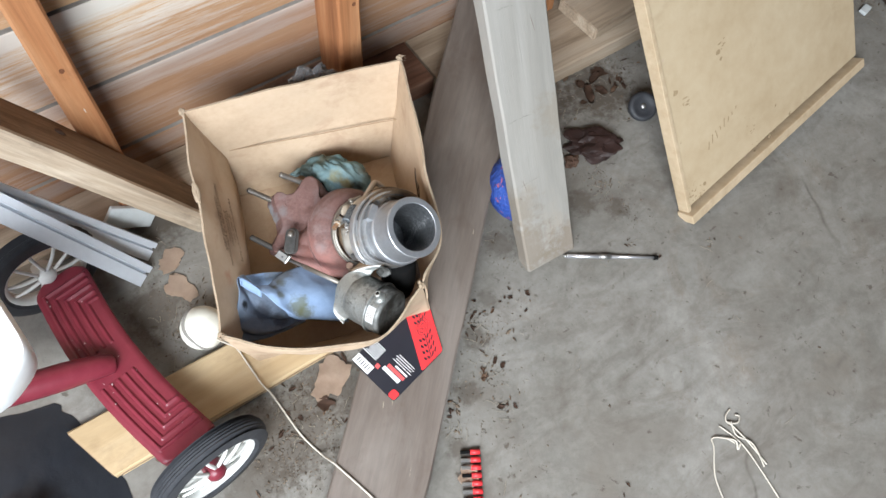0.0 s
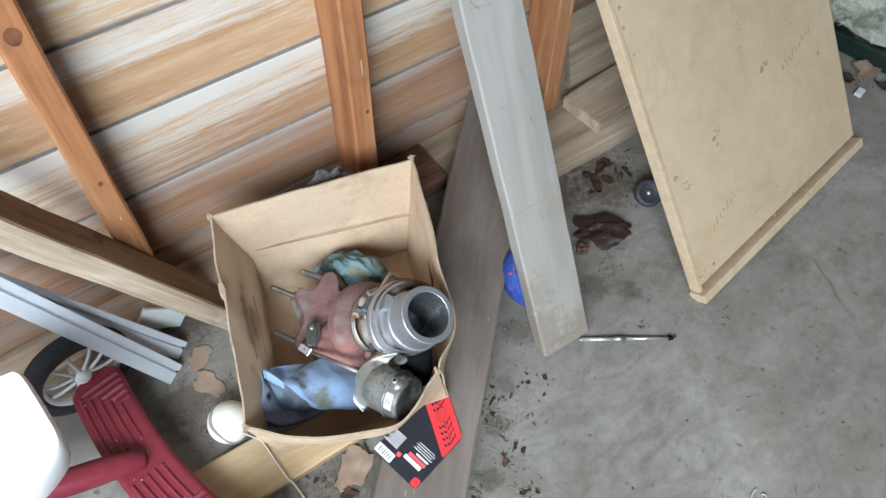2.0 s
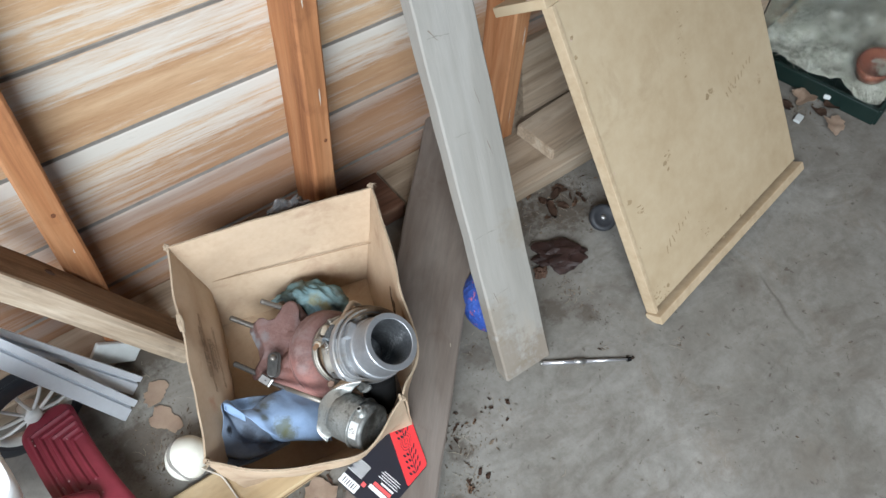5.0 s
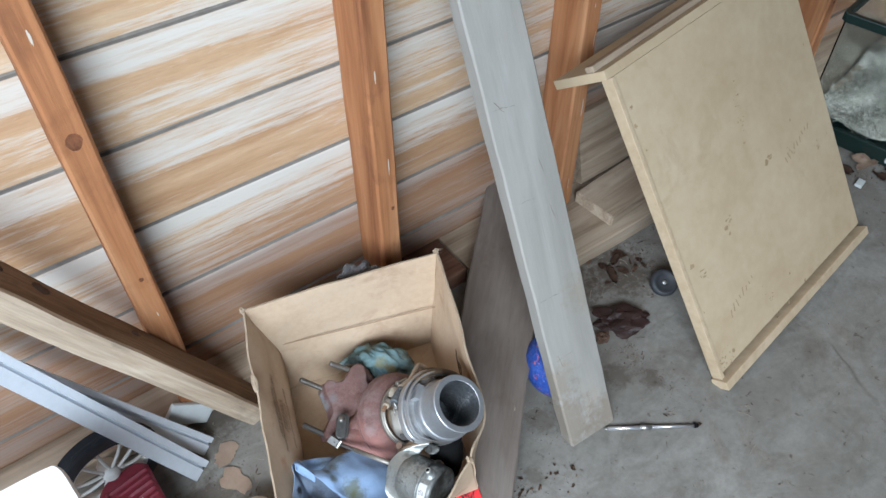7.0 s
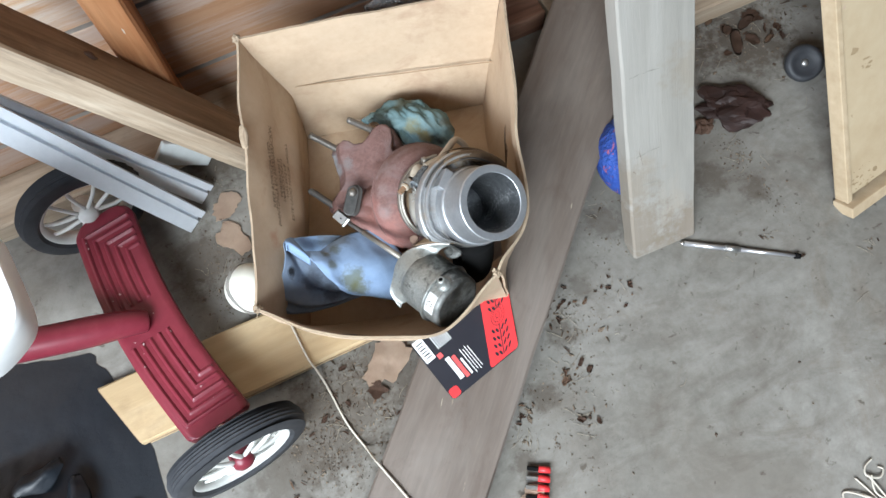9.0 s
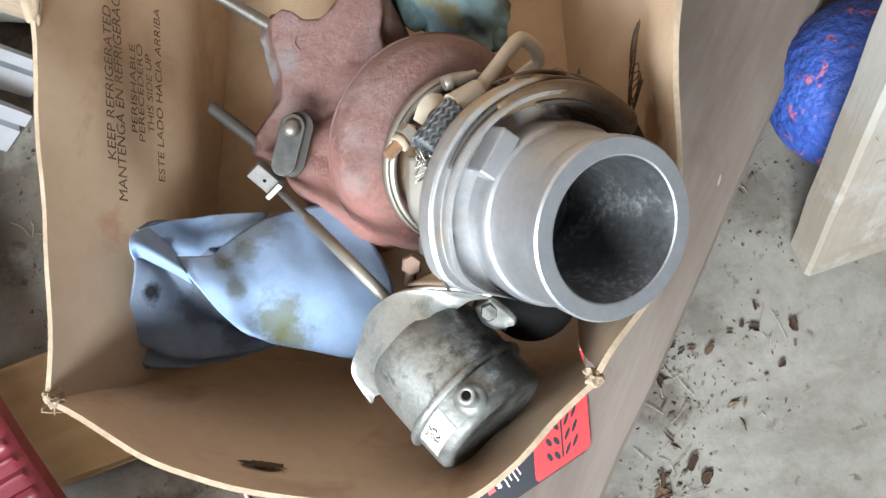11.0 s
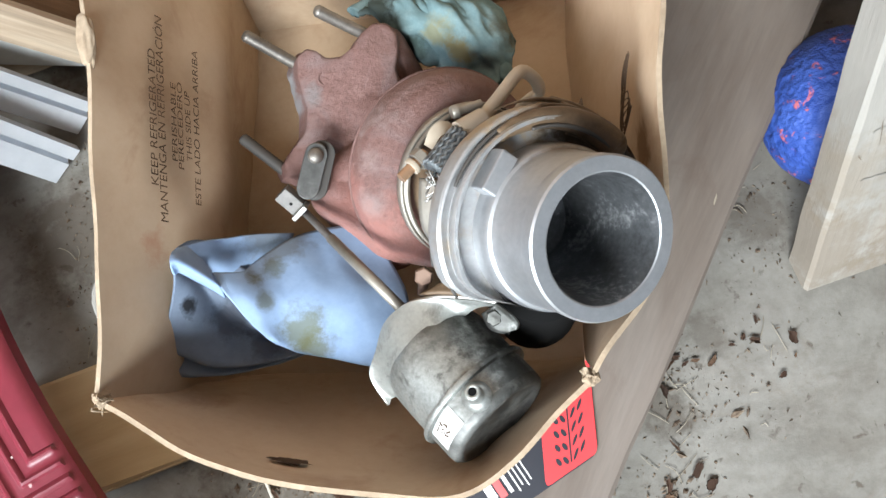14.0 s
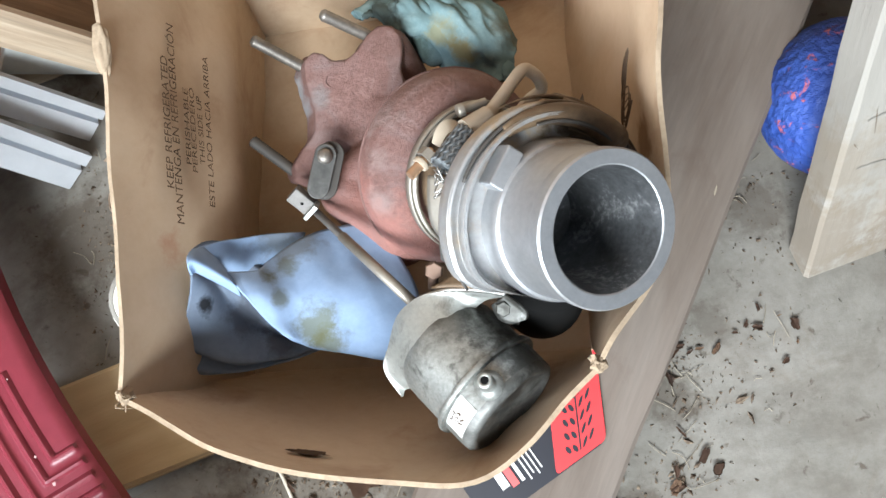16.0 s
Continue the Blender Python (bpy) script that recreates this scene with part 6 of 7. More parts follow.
part("step_plate", deck(), M_RED, tri, "dull red pressed-steel step plate", m=TM, smooth=28)
part("frame_tube", tube([(-0.1283, 0.5713, 0.082), (-0.1523, 0.5737, 0.098), (-0.2242, 0.5789, 0.13), (-0.343, 0.5939, 0.175), (-0.50, 0.61, 0.25)], lambda s: 0.0150 + 0.0065 * min(1, s * 2.5), 16), M_RED, tri, "thick red frame tube", smooth=True)
rk = random.Random(31)
for q in range(16):
    u, v, r = rk.uniform(0.03, TLEN - 0.03), rk.uniform(-0.038, 0.030), rk.uniform(0.0006, 0.0018)
    v -= 0.0176 * math.sin(math.pi * u / TLEN)
    bm = bmesh.new()
    bm.faces.new([bm.verts.new((u + r * rk.uniform(0.6, 1.6) * math.cos(a * 0.7), v + r * rk.uniform(0.5, 1.0) * math.sin(a * 0.7), 0.0033)) for a in range(9)])
    part("paint_chip", bm, M_CHIP, tri, "bare chip in the red paint", m=TM)
HF, HN = Vector((-0.1515, 0.7766, 0.094)), Vector((-0.0740, 0.3404, 0.094))
for hub_, end_ in ((HF, EF), (HN, EN)):
    part("axle", rod(hub_, hub_.lerp(Vector((end_.x, end_.y, hub_.z - 0.006)), 0.85), 0.006), M_STEEL, tri, "steel axle stub")


def wheel(at, out, disc=True):
    """Rubber tyre, pale rim with paired spokes, red hub cap on the outer side."""
    m = Matrix.Translation(at) @ Vector(out).to_track_quat("Z", "Y").to_matrix().to_4x4()
    prof = [(0.066, -0.012), (0.072, -0.017), (0.082, -0.0175), (0.090, -0.0145)]
    for k in range(7):
        z = -0.0125 + 0.025 * k / 6
        prof += [(0.0945 - 0.012 * abs(z / 0.0145) ** 3, z - 0.0008), (0.0918 - 0.012 * abs(z / 0.0145) ** 3, z + 0.0012)]
    prof += [(0.090, 0.0145), (0.082, 0.0175), (0.072, 0.017), (0.066, 0.012)]
    tyre = part("tyre", lathe(prof, 64, m, closed=True), M_RUBBER, tri, "dusty black rubber tyre", smooth=25)
    part("rim", lathe([(0.066, -0.013), (0.068, -0.013), (0.068, 0.013), (0.066, 0.013), (0.060, 0.007), (0.060, -0.007)], 56, m, closed=True), M_RIM, tyre, "off-white rim", smooth=True)
    for k in range(5):
        bm = bmesh.new()
        for da in (-0.16, 0.16):
            a = 2 * math.pi * k / 5 + da
            b = 2 * math.pi * k / 5 + da * 2.2
            tube([m @ Vector((0.014 * math.cos(a), 0.014 * math.sin(a), 0.011)), m @ Vector((0.04 * math.cos(b), 0.04 * math.sin(b), 0.009)), m @ Vector((0.062 * math.cos(b), 0.062 * math.sin(b), 0.002))], 0.0030, 8, bm, 4)
        part("spoke", bm, M_RIM, tyre, "paired wire spokes", smooth=True)
    if disc:
        part("backing_disc", lathe([(0.0, -0.004), (0.061, -0.006), (0.061, -0.008), (0.0, -0.006)], 40, m, closed=False), M_RIM, tyre, "pale inner disc", smooth=True)
    part("hub_cap", lathe([(0.0, 0.024), (0.008, 0.023), (0.014, 0.018), (0.015, 0.010), (0.015, -0.012), (0.0, -0.012)], 28, m), M_RED if disc else M_RIM, tyre, "red hub cap" if disc else "pale hub", smooth=True)


FLAT = Vector((TU.x, TU.y, 0)).normalized()
wheel(Vector((-0.0740, 0.3404, 0.094)), FLAT)
wheel(Vector((-0.1515, 0.7766, 0.094)), FLAT, False)


def seat_mesh():
    """Moulded seat: a many-sided rounded outline, a nearly flat top with a soft rim and drawn-in sides."""
    outline = [Vector(q) for q in ((-0.1765, 0.643), (-0.169, 0.57), (-0.163, 0.498), (-0.212, 0.466), (-0.40, 0.458), (-0.43, 0.55), (-0.40, 0.642))]
    for _ in range(3):
        nxt = []
        for k, a in enumerate(outline):
            b = outline[(k + 1) % len(outline)]
            w = min(0.25, 0.012 / (b - a).length) if _ == 0 else 0.25
            nxt += [a.lerp(b, w), b.lerp(a, w)]
        outline = nxt
    c = Vector((-0.295, 0.552))
    bm = bmesh.new()
    rings = []
    for k, z in ((0.55, 0.290), (0.80, 0.294), (0.955, 0.318), (0.99, 0.345), (1.0, 0.358), (0.992, 0.363), (0.975, 0.366), (0.93, 0.366), (0.80, 0.363), (0.5, 0.360), (0.2, 0.359)):
        rings.append([bm.verts.new((*(c + (q - c) * k), z)) for q in outline])
    for p, q in zip(rings, rings[1:]):
        for k in range(len(outline)):
            bm.faces.new((p[k], p[(k + 1) % len(p)], q[(k + 1) % len(p)], q[k]))
    bm.faces.new(rings[0][::-1])
    bm.faces.new(rings[-1])
    return bm


part("seat", seat_mesh(), M_WHITE, tri, "white moulded plastic seat", smooth=40)
part("seat_post", rod((-0.33, 0.585, 0.17), (-0.322, 0.570, 0.32), 0.012), M_STEEL, tri)

# ---- black plastic bag on the floor by the tricycle ----
bm = bmesh.new()
n_a, n_r = 120, 44
cen = Vector((-0.465, 0.390, 0))


def fold(v, k, seed):
    """Sharp creases between soft facets, as in thin plastic."""
    a = noise.noise(Vector((v.x * k, v.y * k * 0.7, seed)) + 0.5 * noise.noise_vector(v * k * 0.6))
    return 0.45 - abs(a) ** 0.7


rows = []
for i in range(1, n_r + 1):
    r = i / n_r
    row = []
    for k in range(n_a):
        a = 2 * math.pi * k / n_a
        rx = 0.262 + 0.03 * noise.noise((math.cos(a) * 2, math.sin(a) * 2, 1)) + 0.010 * noise.noise((math.cos(a) * 9, math.sin(a) * 9, 3))
        ry = 0.262 + 0.03 * noise.noise((math.cos(a) * 2, math.sin(a) * 2, 7)) + 0.010 * noise.noise((math.cos(a) * 9, math.sin(a) * 9, 5))
        v = cen + Vector((rx * r * math.copysign(abs(math.cos(a)) ** 0.7, math.cos(a)), ry * r * math.copysign(abs(math.sin(a)) ** 0.7, math.sin(a)), 0))
        lift = max(0.0, min(1.0, (-0.28 - v.x) / 0.12)) * max(0.0, min(1.0, (0.50 - v.y) / 0.10))
        crease = (0.003 + 0.026 * lift) * fold(v, 9, 2.0) + (0.0015 + 0.009 * lift) * fold(v, 24, 6.0) + 0.0015 * fold(v, 55, 1.0)
        v.z = max(0.001, 0.004 * (1 - r ** 4) + lift * 0.095 * (1 - r ** 2.4) + crease * (1 - r ** 8))
        row.append(bm.verts.new(v - cen))
    rows.append(row)
for p, q in zip(rows, rows[1:]):
    for k in range(n_a):
        bm.faces.new((p[k], p[(k + 1) % n_a], q[(k + 1) % n_a], q[k]))
bm.faces.new(rows[0])
bag = thing("plastic_bag", cen, "black plastic bag lying rumpled on the floor", "plastic bag")
part("bag_sheet", bm, M_BAG, bag, m=Matrix.Translation(cen), smooth=True)
for k, (x, y, turn, half) in enumerate(((-0.290, 0.330, 35, 0.060), (-0.315, 0.385, 70, 0.050), (-0.400, 0.340, -20, 0.070), (-0.360, 0.440, 15, 0.055))):
    grid = []
    for i in range(9):
        u = (i - 4) / 4
        high = (1 - u * u) * 0.022 + 0.004 * noise.noise((u * 2, k, 3))
        bend = 0.010 * noise.noise((u * 1.3, k, 8))
        grid.append([(half * u, w * 0.020 * (1 - 0.7 * u * u) + bend, -0.004 + high * (1 - abs(w)) ** 0.8 + 0.002 * noise.noise((u * 4, w * 3, k))) for w in (-1, -0.5, -0.15, 0.15, 0.5, 1)])
    lift = max(0.0, min(1.0, (-0.28 - x) / 0.12)) * max(0.0, min(1.0, (0.50 - y) / 0.10))
    part("fold", sheet(grid, 0.0012, 0.0012, 60, 3), M_BAG, bag, "glossy creased fold", m=Matrix.Translation((x, y, 0.006 + 0.085 * lift)) @ pose(0, 0, 0, 0, 0, turn), smooth=True)

# ---- metal channels leaning on the wall ----
def channel(w, length):
    """A thin folded trim: a wide flat, a groove, a narrow flat and turned-back edges."""
    prof = [(w, -0.006), (w, 0.0), (-0.002, 0.0), (-0.004, -0.006), (-0.008, -0.006), (-0.009, 0.002), (-w, 0.002), (-w, -0.006)]
    return sheet([[(x, y, z) for y, z in prof] for x in (0.0, length * 0.5, length)], 0.0011)


for q, w, au, zn in (((-0.022, 0.727, 0.006), 0.0195, (-0.400, 0.212, 0.892), (0.35, -0.88, 0.35)), ((0.0085, 0.766, 0.006), 0.0175, (-0.496, 0.200, 0.845), (0.30, -0.90, 0.35))):
    ch = thing("metal_channel", q, "grey-white folded metal channel leaning on the wall", "metal channel", "metal channels")
    mch = axes(q, au, zn)
    part("channel", channel(w, 0.78), M_ALUM_CHANNEL, ch, m=mch)
    for s in (0.012, 0.024):
        part("hole", lathe([(0, 0), (0.0016, 0)], 12, pose(s, w * 0.1, 0.0006)), M_BLACK, ch, m=mch)

# ---- balls ----
bl = thing("ball", (0.010, 0.545, 0.0), "scuffed white ball with twine wound round it", "ball")
BR, BC = 0.0373, Vector((0.0155, 0.569, 0.0380))
part("cover", ball(BR, Matrix.Translation(BC), 4), M_BALL, bl, smooth=True)
bm = bmesh.new()
for tilt, ph in ((0.5, 0.2), (0.62, 0.5)):
    axm = Matrix.Translation(BC) @ Euler((tilt, 0.55 + ph * 0.3, 0.4)).to_matrix().to_4x4()
    pts = [axm @ Vector((BR * 1.012 * math.cos(k * 0.25), BR * 1.012 * math.sin(k * 0.25), 0.002 * math.sin(k))) for k in range(26)]
    tube(pts, 0.0016, 6, bm, 0)
part("twine", bm, M_TWINE, bl, "grey twine wound round the ball")

b2 = thing("rubber_ball", (0.632, 0.478, 0.0), "blue knobbly rubber ball with red flecks", "ball")
bm = ball(1.0, Matrix(), 6)
for v in bm.verts:
    k = abs(noise.noise(v.co * 9)) + 0.5 * abs(noise.noise(v.co * 19))
    v.co = Vector((0.632, 0.478, 0.0695)) + v.co * 0.0690 * (1 - 0.035 * k)
part("shell", bm, M_BLUEBALL, b2, smooth=True)

# ---- string from the ball across the floor ----
STR = [(0.025, 0.531, 0.052), (0.035, 0.524, 0.034), (0.045, 0.512, 0.0210), (0.047, 0.480, 0.0200), (0.049, 0.435, 0.0205), (0.0535, 0.412, 0.0200), (0.056, 0.388, 0.004), (0.060, 0.329, 0.003), (0.070, 0.285, 0.006), (0.0760, 0.259, 0.034), (0.0796, 0.2466, 0.0385), (0.0971, 0.1828, 0.0357), (0.1029, 0.1535, 0.0342), (0.118, 0.105, 0.0325)]
solo("string", tube(STR, 0.0016, 8), M_STRING, Matrix(), "off-white cotton string trailing over the dirt", "string", smooth=True)
bm = tube([(0.56, -0.165, 0.0025), (0.580, -0.115, 0.0025), (0.612, -0.080, 0.0025), (0.622, -0.066, 0.003), (0.640, -0.080, 0.006), (0.648, -0.094, 0.003)], 0.0014, 6)
tube([(0.647, -0.058, 0.003), (0.657, -0.100, 0.003), (0.652, -0.150, 0.003), (0.640, -0.215, 0.003)], 0.0014, 6, bm)
tube([(0.683, -0.048, 0.003), (0.668, -0.052, 0.004), (0.662, -0.062, 0.005), (0.676, -0.072, 0.005), (0.688, -0.066, 0.003), (0.684, -0.060, 0.003)], 0.0014, 6, bm)
tube([(0.664, -0.062, 0.005), (0.668, -0.100, 0.004), (0.667, -0.150, 0.003)], 0.0015, 6, bm)
tube([(0.668, -0.064, 0.006), (0.660, -0.086, 0.003), (0.671, -0.112, 0.006), (0.661, -0.150, 0.003)], 0.0015, 6, bm)
tube([(0.640, -0.078, 0.004), (0.650, -0.092, 0.007), (0.645, -0.104, 0.003), (0.655, -0.100, 0.004)], 0.0018, 6, bm)
solo("string", bm, M_STRING, Matrix(), "knotted loop of cotton string on the floor", "string", smooth=True)

# ---- product card ----
cd = thing("product_card", (0.26, 0.30, 0.045), "black and red cardboard product card lying on the board", "card")
CU = Vector((0.1143, 0.0232, 0.0))
CU = (CU - DN * CU.dot(DN)).normalized()
CM = axes(Vector((0.2072, 0.2798, 0.0467)), CU, DN)


def slant(bm):
    """The red end of the card is cut on a slant."""
    for v in bm.verts:
        v.co.x += 0.58 * v.co.y
    return bm



def card_face(x0, y0, x1, y1, z, r=0.0, t=0.0006):
    bm = bmesh.new()
    pts = []
    for cx, cy, a0 in ((x1 - r, y1 - r, 0), (x0 + r, y1 - r, 90), (x0 + r, y0 + r, 180), (x1 - r, y0 + r, 270)):
        for k in range(5 if r else 1):
            a = radians(a0 + 22.5 * k)
            pts.append((cx + r * math.cos(a), cy + r * math.sin(a)))
    lo = [bm.verts.new((x, y, z)) for x, y in pts]
    hi = [bm.verts.new((x, y, z + t)) for x, y in pts]
    bm.faces.new(hi)
    bm.faces.new(lo[::-1])
    for k in range(len(pts)):
        j = (k + 1) % len(pts)
        bm.faces.new((lo[k], lo[j], hi[j], hi[k]))
    return bm


CW, CH = 0.1167, 0.098
bm = card_face(0, 0, CW, CH, 0, 0.006, 0.0012)
for v in bm.verts:
    v.co.x += 0.58 * v.co.y * v.co.x / CW
base = part("backing", bm, M_TAGBLACK, cd, m=CM)
part("red_band", slant(card_face(0.067, 0.001, CW - 0.0005, CH - 0.001, 0.0014, 0.004, 0.0004)), M_TAGRED, cd, "red printed band", m=CM)
part("corner_print", card_face(0.001, 0.001, 0.016, 0.015, 0.0014, 0.004, 0.0004), M_TAGRED, cd, "red corner mark", m=CM)
part("white_label", card_face(0.002, 0.062, 0.018, 0.098, 0.0014, 0.001, 0.0004), M_TAGWHITE, cd, "white label with illegible print", m=CM)
bm = bmesh.new()
for k in range(8):
    box(0.0013, 0.030 - 0.004 * (k % 3), 0.0004, pose(0.0285 + 0.0032 * k, 0.084 - 0.002 * (k % 3), 0.0016), bm=bm)
part("small_print", bm, M_TAGWHITE, cd, "fine white lines of print", m=CM, kind="stuff")
bm = bmesh.new()
for k in range(4):
    box(0.0011, 0.040 - 0.006 * (k % 2), 0.0004, pose(0.0500 + 0.0040 * k, 0.030, 0.0016), bm=bm)
part("small_print", bm, M_TAGWHITE, cd, "fine white lines of print", m=CM, kind="stuff")
part("brand_mark", box(0.0070, 0.036, 0.0005, pose(0.0290, 0.034, 0.0016)), M_TAGWHITE, cd, "white brand mark", m=CM)
part("brand_mark", box(0.0062, 0.036, 0.0005, pose(0.0370, 0.031, 0.0016)), M_TAGPINK, cd, "red brand mark", m=CM)
part("print_bar", box(0.0030, 0.026, 0.0004, pose(0.0440, 0.026, 0.0016)), M_TAGWHITE, cd, "white line of print", m=CM)
part("print_square", box(0.0075, 0.0075, 0.0004, pose(0.0235, 0.060, 0.0016), 0.0001), M_TAGPINK, cd, "small red square", m=CM)
for k in range(6):
    part("print_bar", box(0.0100, 0.0012 + 0.0006 * (k % 2), 0.0003, pose(0.0100, 0.068 + 0.0046 * k, 0.0020)), M_TAGBLACK, cd, "dark bar on the label", m=CM)
bm = bmesh.new()
for k in range(10):
    y = 0.008 + 0.0092 * k
    if 3 < k < 6:
        continue
    for sx in (-1, 1):
        for dx in (0.0048, 0.0115):
            bmesh.ops.create_circle(bm, cap_ends=True, segments=10, radius=0.0040, matrix=pose(0.092 + sx * dx, y + 0.30 * dx, 0.0021, 0, 0, sx * 52) @ Matrix.Diagonal((1.0, 0.40, 1, 1)))
box(0.0016, 0.036, 0.0004, pose(0.092, 0.024, 0.0019), bm=bm)
box(0.0016, 0.036, 0.0004, pose(0.092, 0.080, 0.0019), bm=bm)
part("leaf_print", slant(bm), M_TAGBLACK, cd, "dark leaf pattern on the red band", m=CM, kind="stuff")
for r in (0.0120, 0.0085, 0.0040):
    part("ring_print", slant(lathe([(r - 0.0006, 0.0018), (r, 0.0018), (r, 0.0022), (r - 0.0006, 0.0022)], 26, pose(0.092, 0.054, 0), closed=True)), M_TAGBLACK, cd, "dark ring on the red band", m=CM)

# ---- strip of driver bits ----
bits = thing("bit_strip", (0.255, 0.115, 0.0), "row of red and steel driver bits on the floor", "bit strip")
BA, BB = Vector((0.272, 0.148, 0.006)), Vector((0.2185, 0.064, 0.006))
BD = (BB - BA).normalized()
BP = Vector((-BD.y, BD.x, 0))
if BP.x < 0:
    BP = -BP
for k in range(9):
    c = BA.lerp(BB, k / 8)
    one = part("bit", rod(c - BP * 0.002, c + BP * 0.014, 0.0045, seg=10), M_TAGRED, bits, "red sleeve", smooth=True)
    part("shank", rod(c - BP * 0.018, c - BP * 0.002, 0.0030, seg=6), M_STEEL if k % 3 else M_BLACK, one, "steel tip")

# ---- pen ----
pen = thing("pen", (0.71, 0.285, 0.0), "slim silver pen lying on the floor", "pen")
PA, PB = Vector((0.637, 0.338, 0.0052)), Vector((0.774, 0.243, 0.0052))
pd = (PB - PA).normalized()
body = part("barrel", rod(PA, PA + pd * 0.085, 0.0040, seg=16), M_PEN, pen, smooth=True)
part("collar", rod(PA + pd * 0.062, PA + pd * 0.082, 0.0050, seg=16), M_STEEL, body, "knurled collar", smooth=True)
part("tip", rod(PA + pd * 0.085, PB, 0.0036, 0.0022, seg=16), M_PEN, pen, smooth=True)
part("point", rod(PA - pd * 0.006, PA, 0.0012, 0.0038, seg=12), M_STEEL, pen, smooth=True)
part("end_cap", rod(PB, PB + pd * 0.008, 0.0050, 0.0040, seg=12), M_BLACK, pen, "black end", smooth=True)

# ---- small wheel (caster) standing by the panel ----
cw = thing("caster_wheel", (0.985, 0.515, 0.0), "small black wheel with a metal hub lying on the floor", "wheel")
WM = Matrix.Translation((0.990, 0.515, 0.022)) @ Vector((-0.30, -0.45, 0.84)).to_track_quat("Z", "Y").to_matrix().to_4x4() @ Matrix.Scale(0.83, 4)
part("tyre", lathe([(0.008, -0.011), (0.026, -0.013), (0.0355, -0.010), (0.0375, 0.0), (0.0355, 0.010), (0.027, 0.013), (0.023, 0.008), (0.010, 0.007), (0.008, 0.007)], 40, WM, closed=True), M_RUBBER, cw, "black rubber tyre", smooth=True)
part("hub", lathe([(0.0, 0.011), (0.004, 0.0108), (0.0075, 0.009), (0.0082, -0.011), (0.0, -0.011)], 20, WM), M_STEEL, cw, "metal hub", smooth=True)


# ---- leaves, crumpled paper and dirt ----
def leaf(at, size, turn, mat, seed, curl=0.25, name="leaf", label="dry curled brown leaf on the floor", lobes=True, squash=0.8):
    rr = random.Random(seed)
    bm = bmesh.new()
    n = 30
    rim = []
    for k in range(n):
        a = 2 * math.pi * k / n
        r = size * (0.62 + (0.34 * noise.noise((1.3 * math.cos(a), 1.3 * math.sin(a), seed * 3.7)) + 0.22 * noise.noise((3.2 * math.cos(a), 3.2 * math.sin(a), seed)) + 0.1 if lobes else 0.2 * math.cos(a) ** 2) + rr.uniform(-0.03, 0.03))
        rim.append((r * math.cos(a), r * math.sin(a) * squash))
    cz = lambda x, y: 0.0015 + curl * size * (abs(y) / size) ** 1.5 + min(0.12, 0.02 + curl * 0.5) * size * (noise.noise((x * 40, y * 40, seed)) + 0.5)
    rings = [[bm.verts.new((x * f, y * f, max(0.0012, cz(x * f, y * f)))) for x, y in rim] for f in (0.25, 0.5, 0.75, 1.0)]
    hub = bm.verts.new((0, 0, sum(v.co.z for v in rings[0]) / n))
    for k in range(n):
        bm.faces.new((hub, rings[0][k], rings[0][(k + 1) % n]))
    for p, q in zip(rings, rings[1:]):
        for k in range(n):
            bm.faces.new((p[k], p[(k + 1) % n], q[(k + 1) % n], q[k]))
    ext = bmesh.ops.solidify(bm, geom=bm.faces, thickness=0.0005)
    return solo(name, bm, mat, Matrix.Translation(at) @ pose(0, 0, 0, 0, 0, turn), label, "leaf", "leaves on the floor", smooth=True)


leaf((0.028, 0.735, 0.001), 0.036, 20, M_LEAF, 1, 0.03)
leaf((0.020, 0.676, 0.001), 0.042, -60, M_LEAF, 2, 0.03)
leaf((0.148, 0.384, 0.001), 0.052, 40, M_LEAF, 3, 0.16)
leaf((0.118, 0.352, 0.001), 0.018, 140, M_LEAF_DARK, 4, 0.3)
for k, (x, y, sz) in enumerate(((0.367, 0.236, 0.013), (0.373, 0.250, 0.010), (0.359, 0.180, 0.011), (0.416, 0.340, 0.014), (0.404, 0.322, 0.011), (0.497, 0.331, 0.009), (0.488, 0.338, 0.007), (0.749, 0.292, 0.008), (0.787, 0.238, 0.007), (0.435, -0.049, 0.007), (0.437, 0.363, 0.009), (0.505, 0.295, 0.007), (0.388, 0.317, 0.009), (0.277, 0.215, 0.008), (0.033, 0.348, 0.012), (0.060, 0.372, 0.010), (0.087, 0.404, 0.012))):
    leaf((x, y, 0.001), sz * 0.75, 67 * k, M_LEAF_DARK, 50 + k, 0.8, label="curled scrap of dark leaf on the floor", lobes=True, squash=0.30 + 0.15 * (k % 3))
leaf((0.247, 0.118, 0.001), 0.026, 75, M_LEAF, 5, 0.3)
leaf((0.930, 0.612, 0.001), 0.034, 60, M_LEAF_DARK, 7, 0.35, lobes=False, squash=0.5)
for k in range(9):
    leaf((0.905 + 0.027 * k % 0.11, 0.60 + 0.041 * k % 0.08, 0.001), 0.010 + 0.004 * (k % 4), 53 * k, M_LEAF_DARK, 80 + k, 0.25, label="flat dark leaf in the litter by the sill", squash=0.8)
leaf((0.970, 0.640, 0.001), 0.026, 200, M_LEAF_DARK, 8, 0.35, lobes=False, squash=0.5)
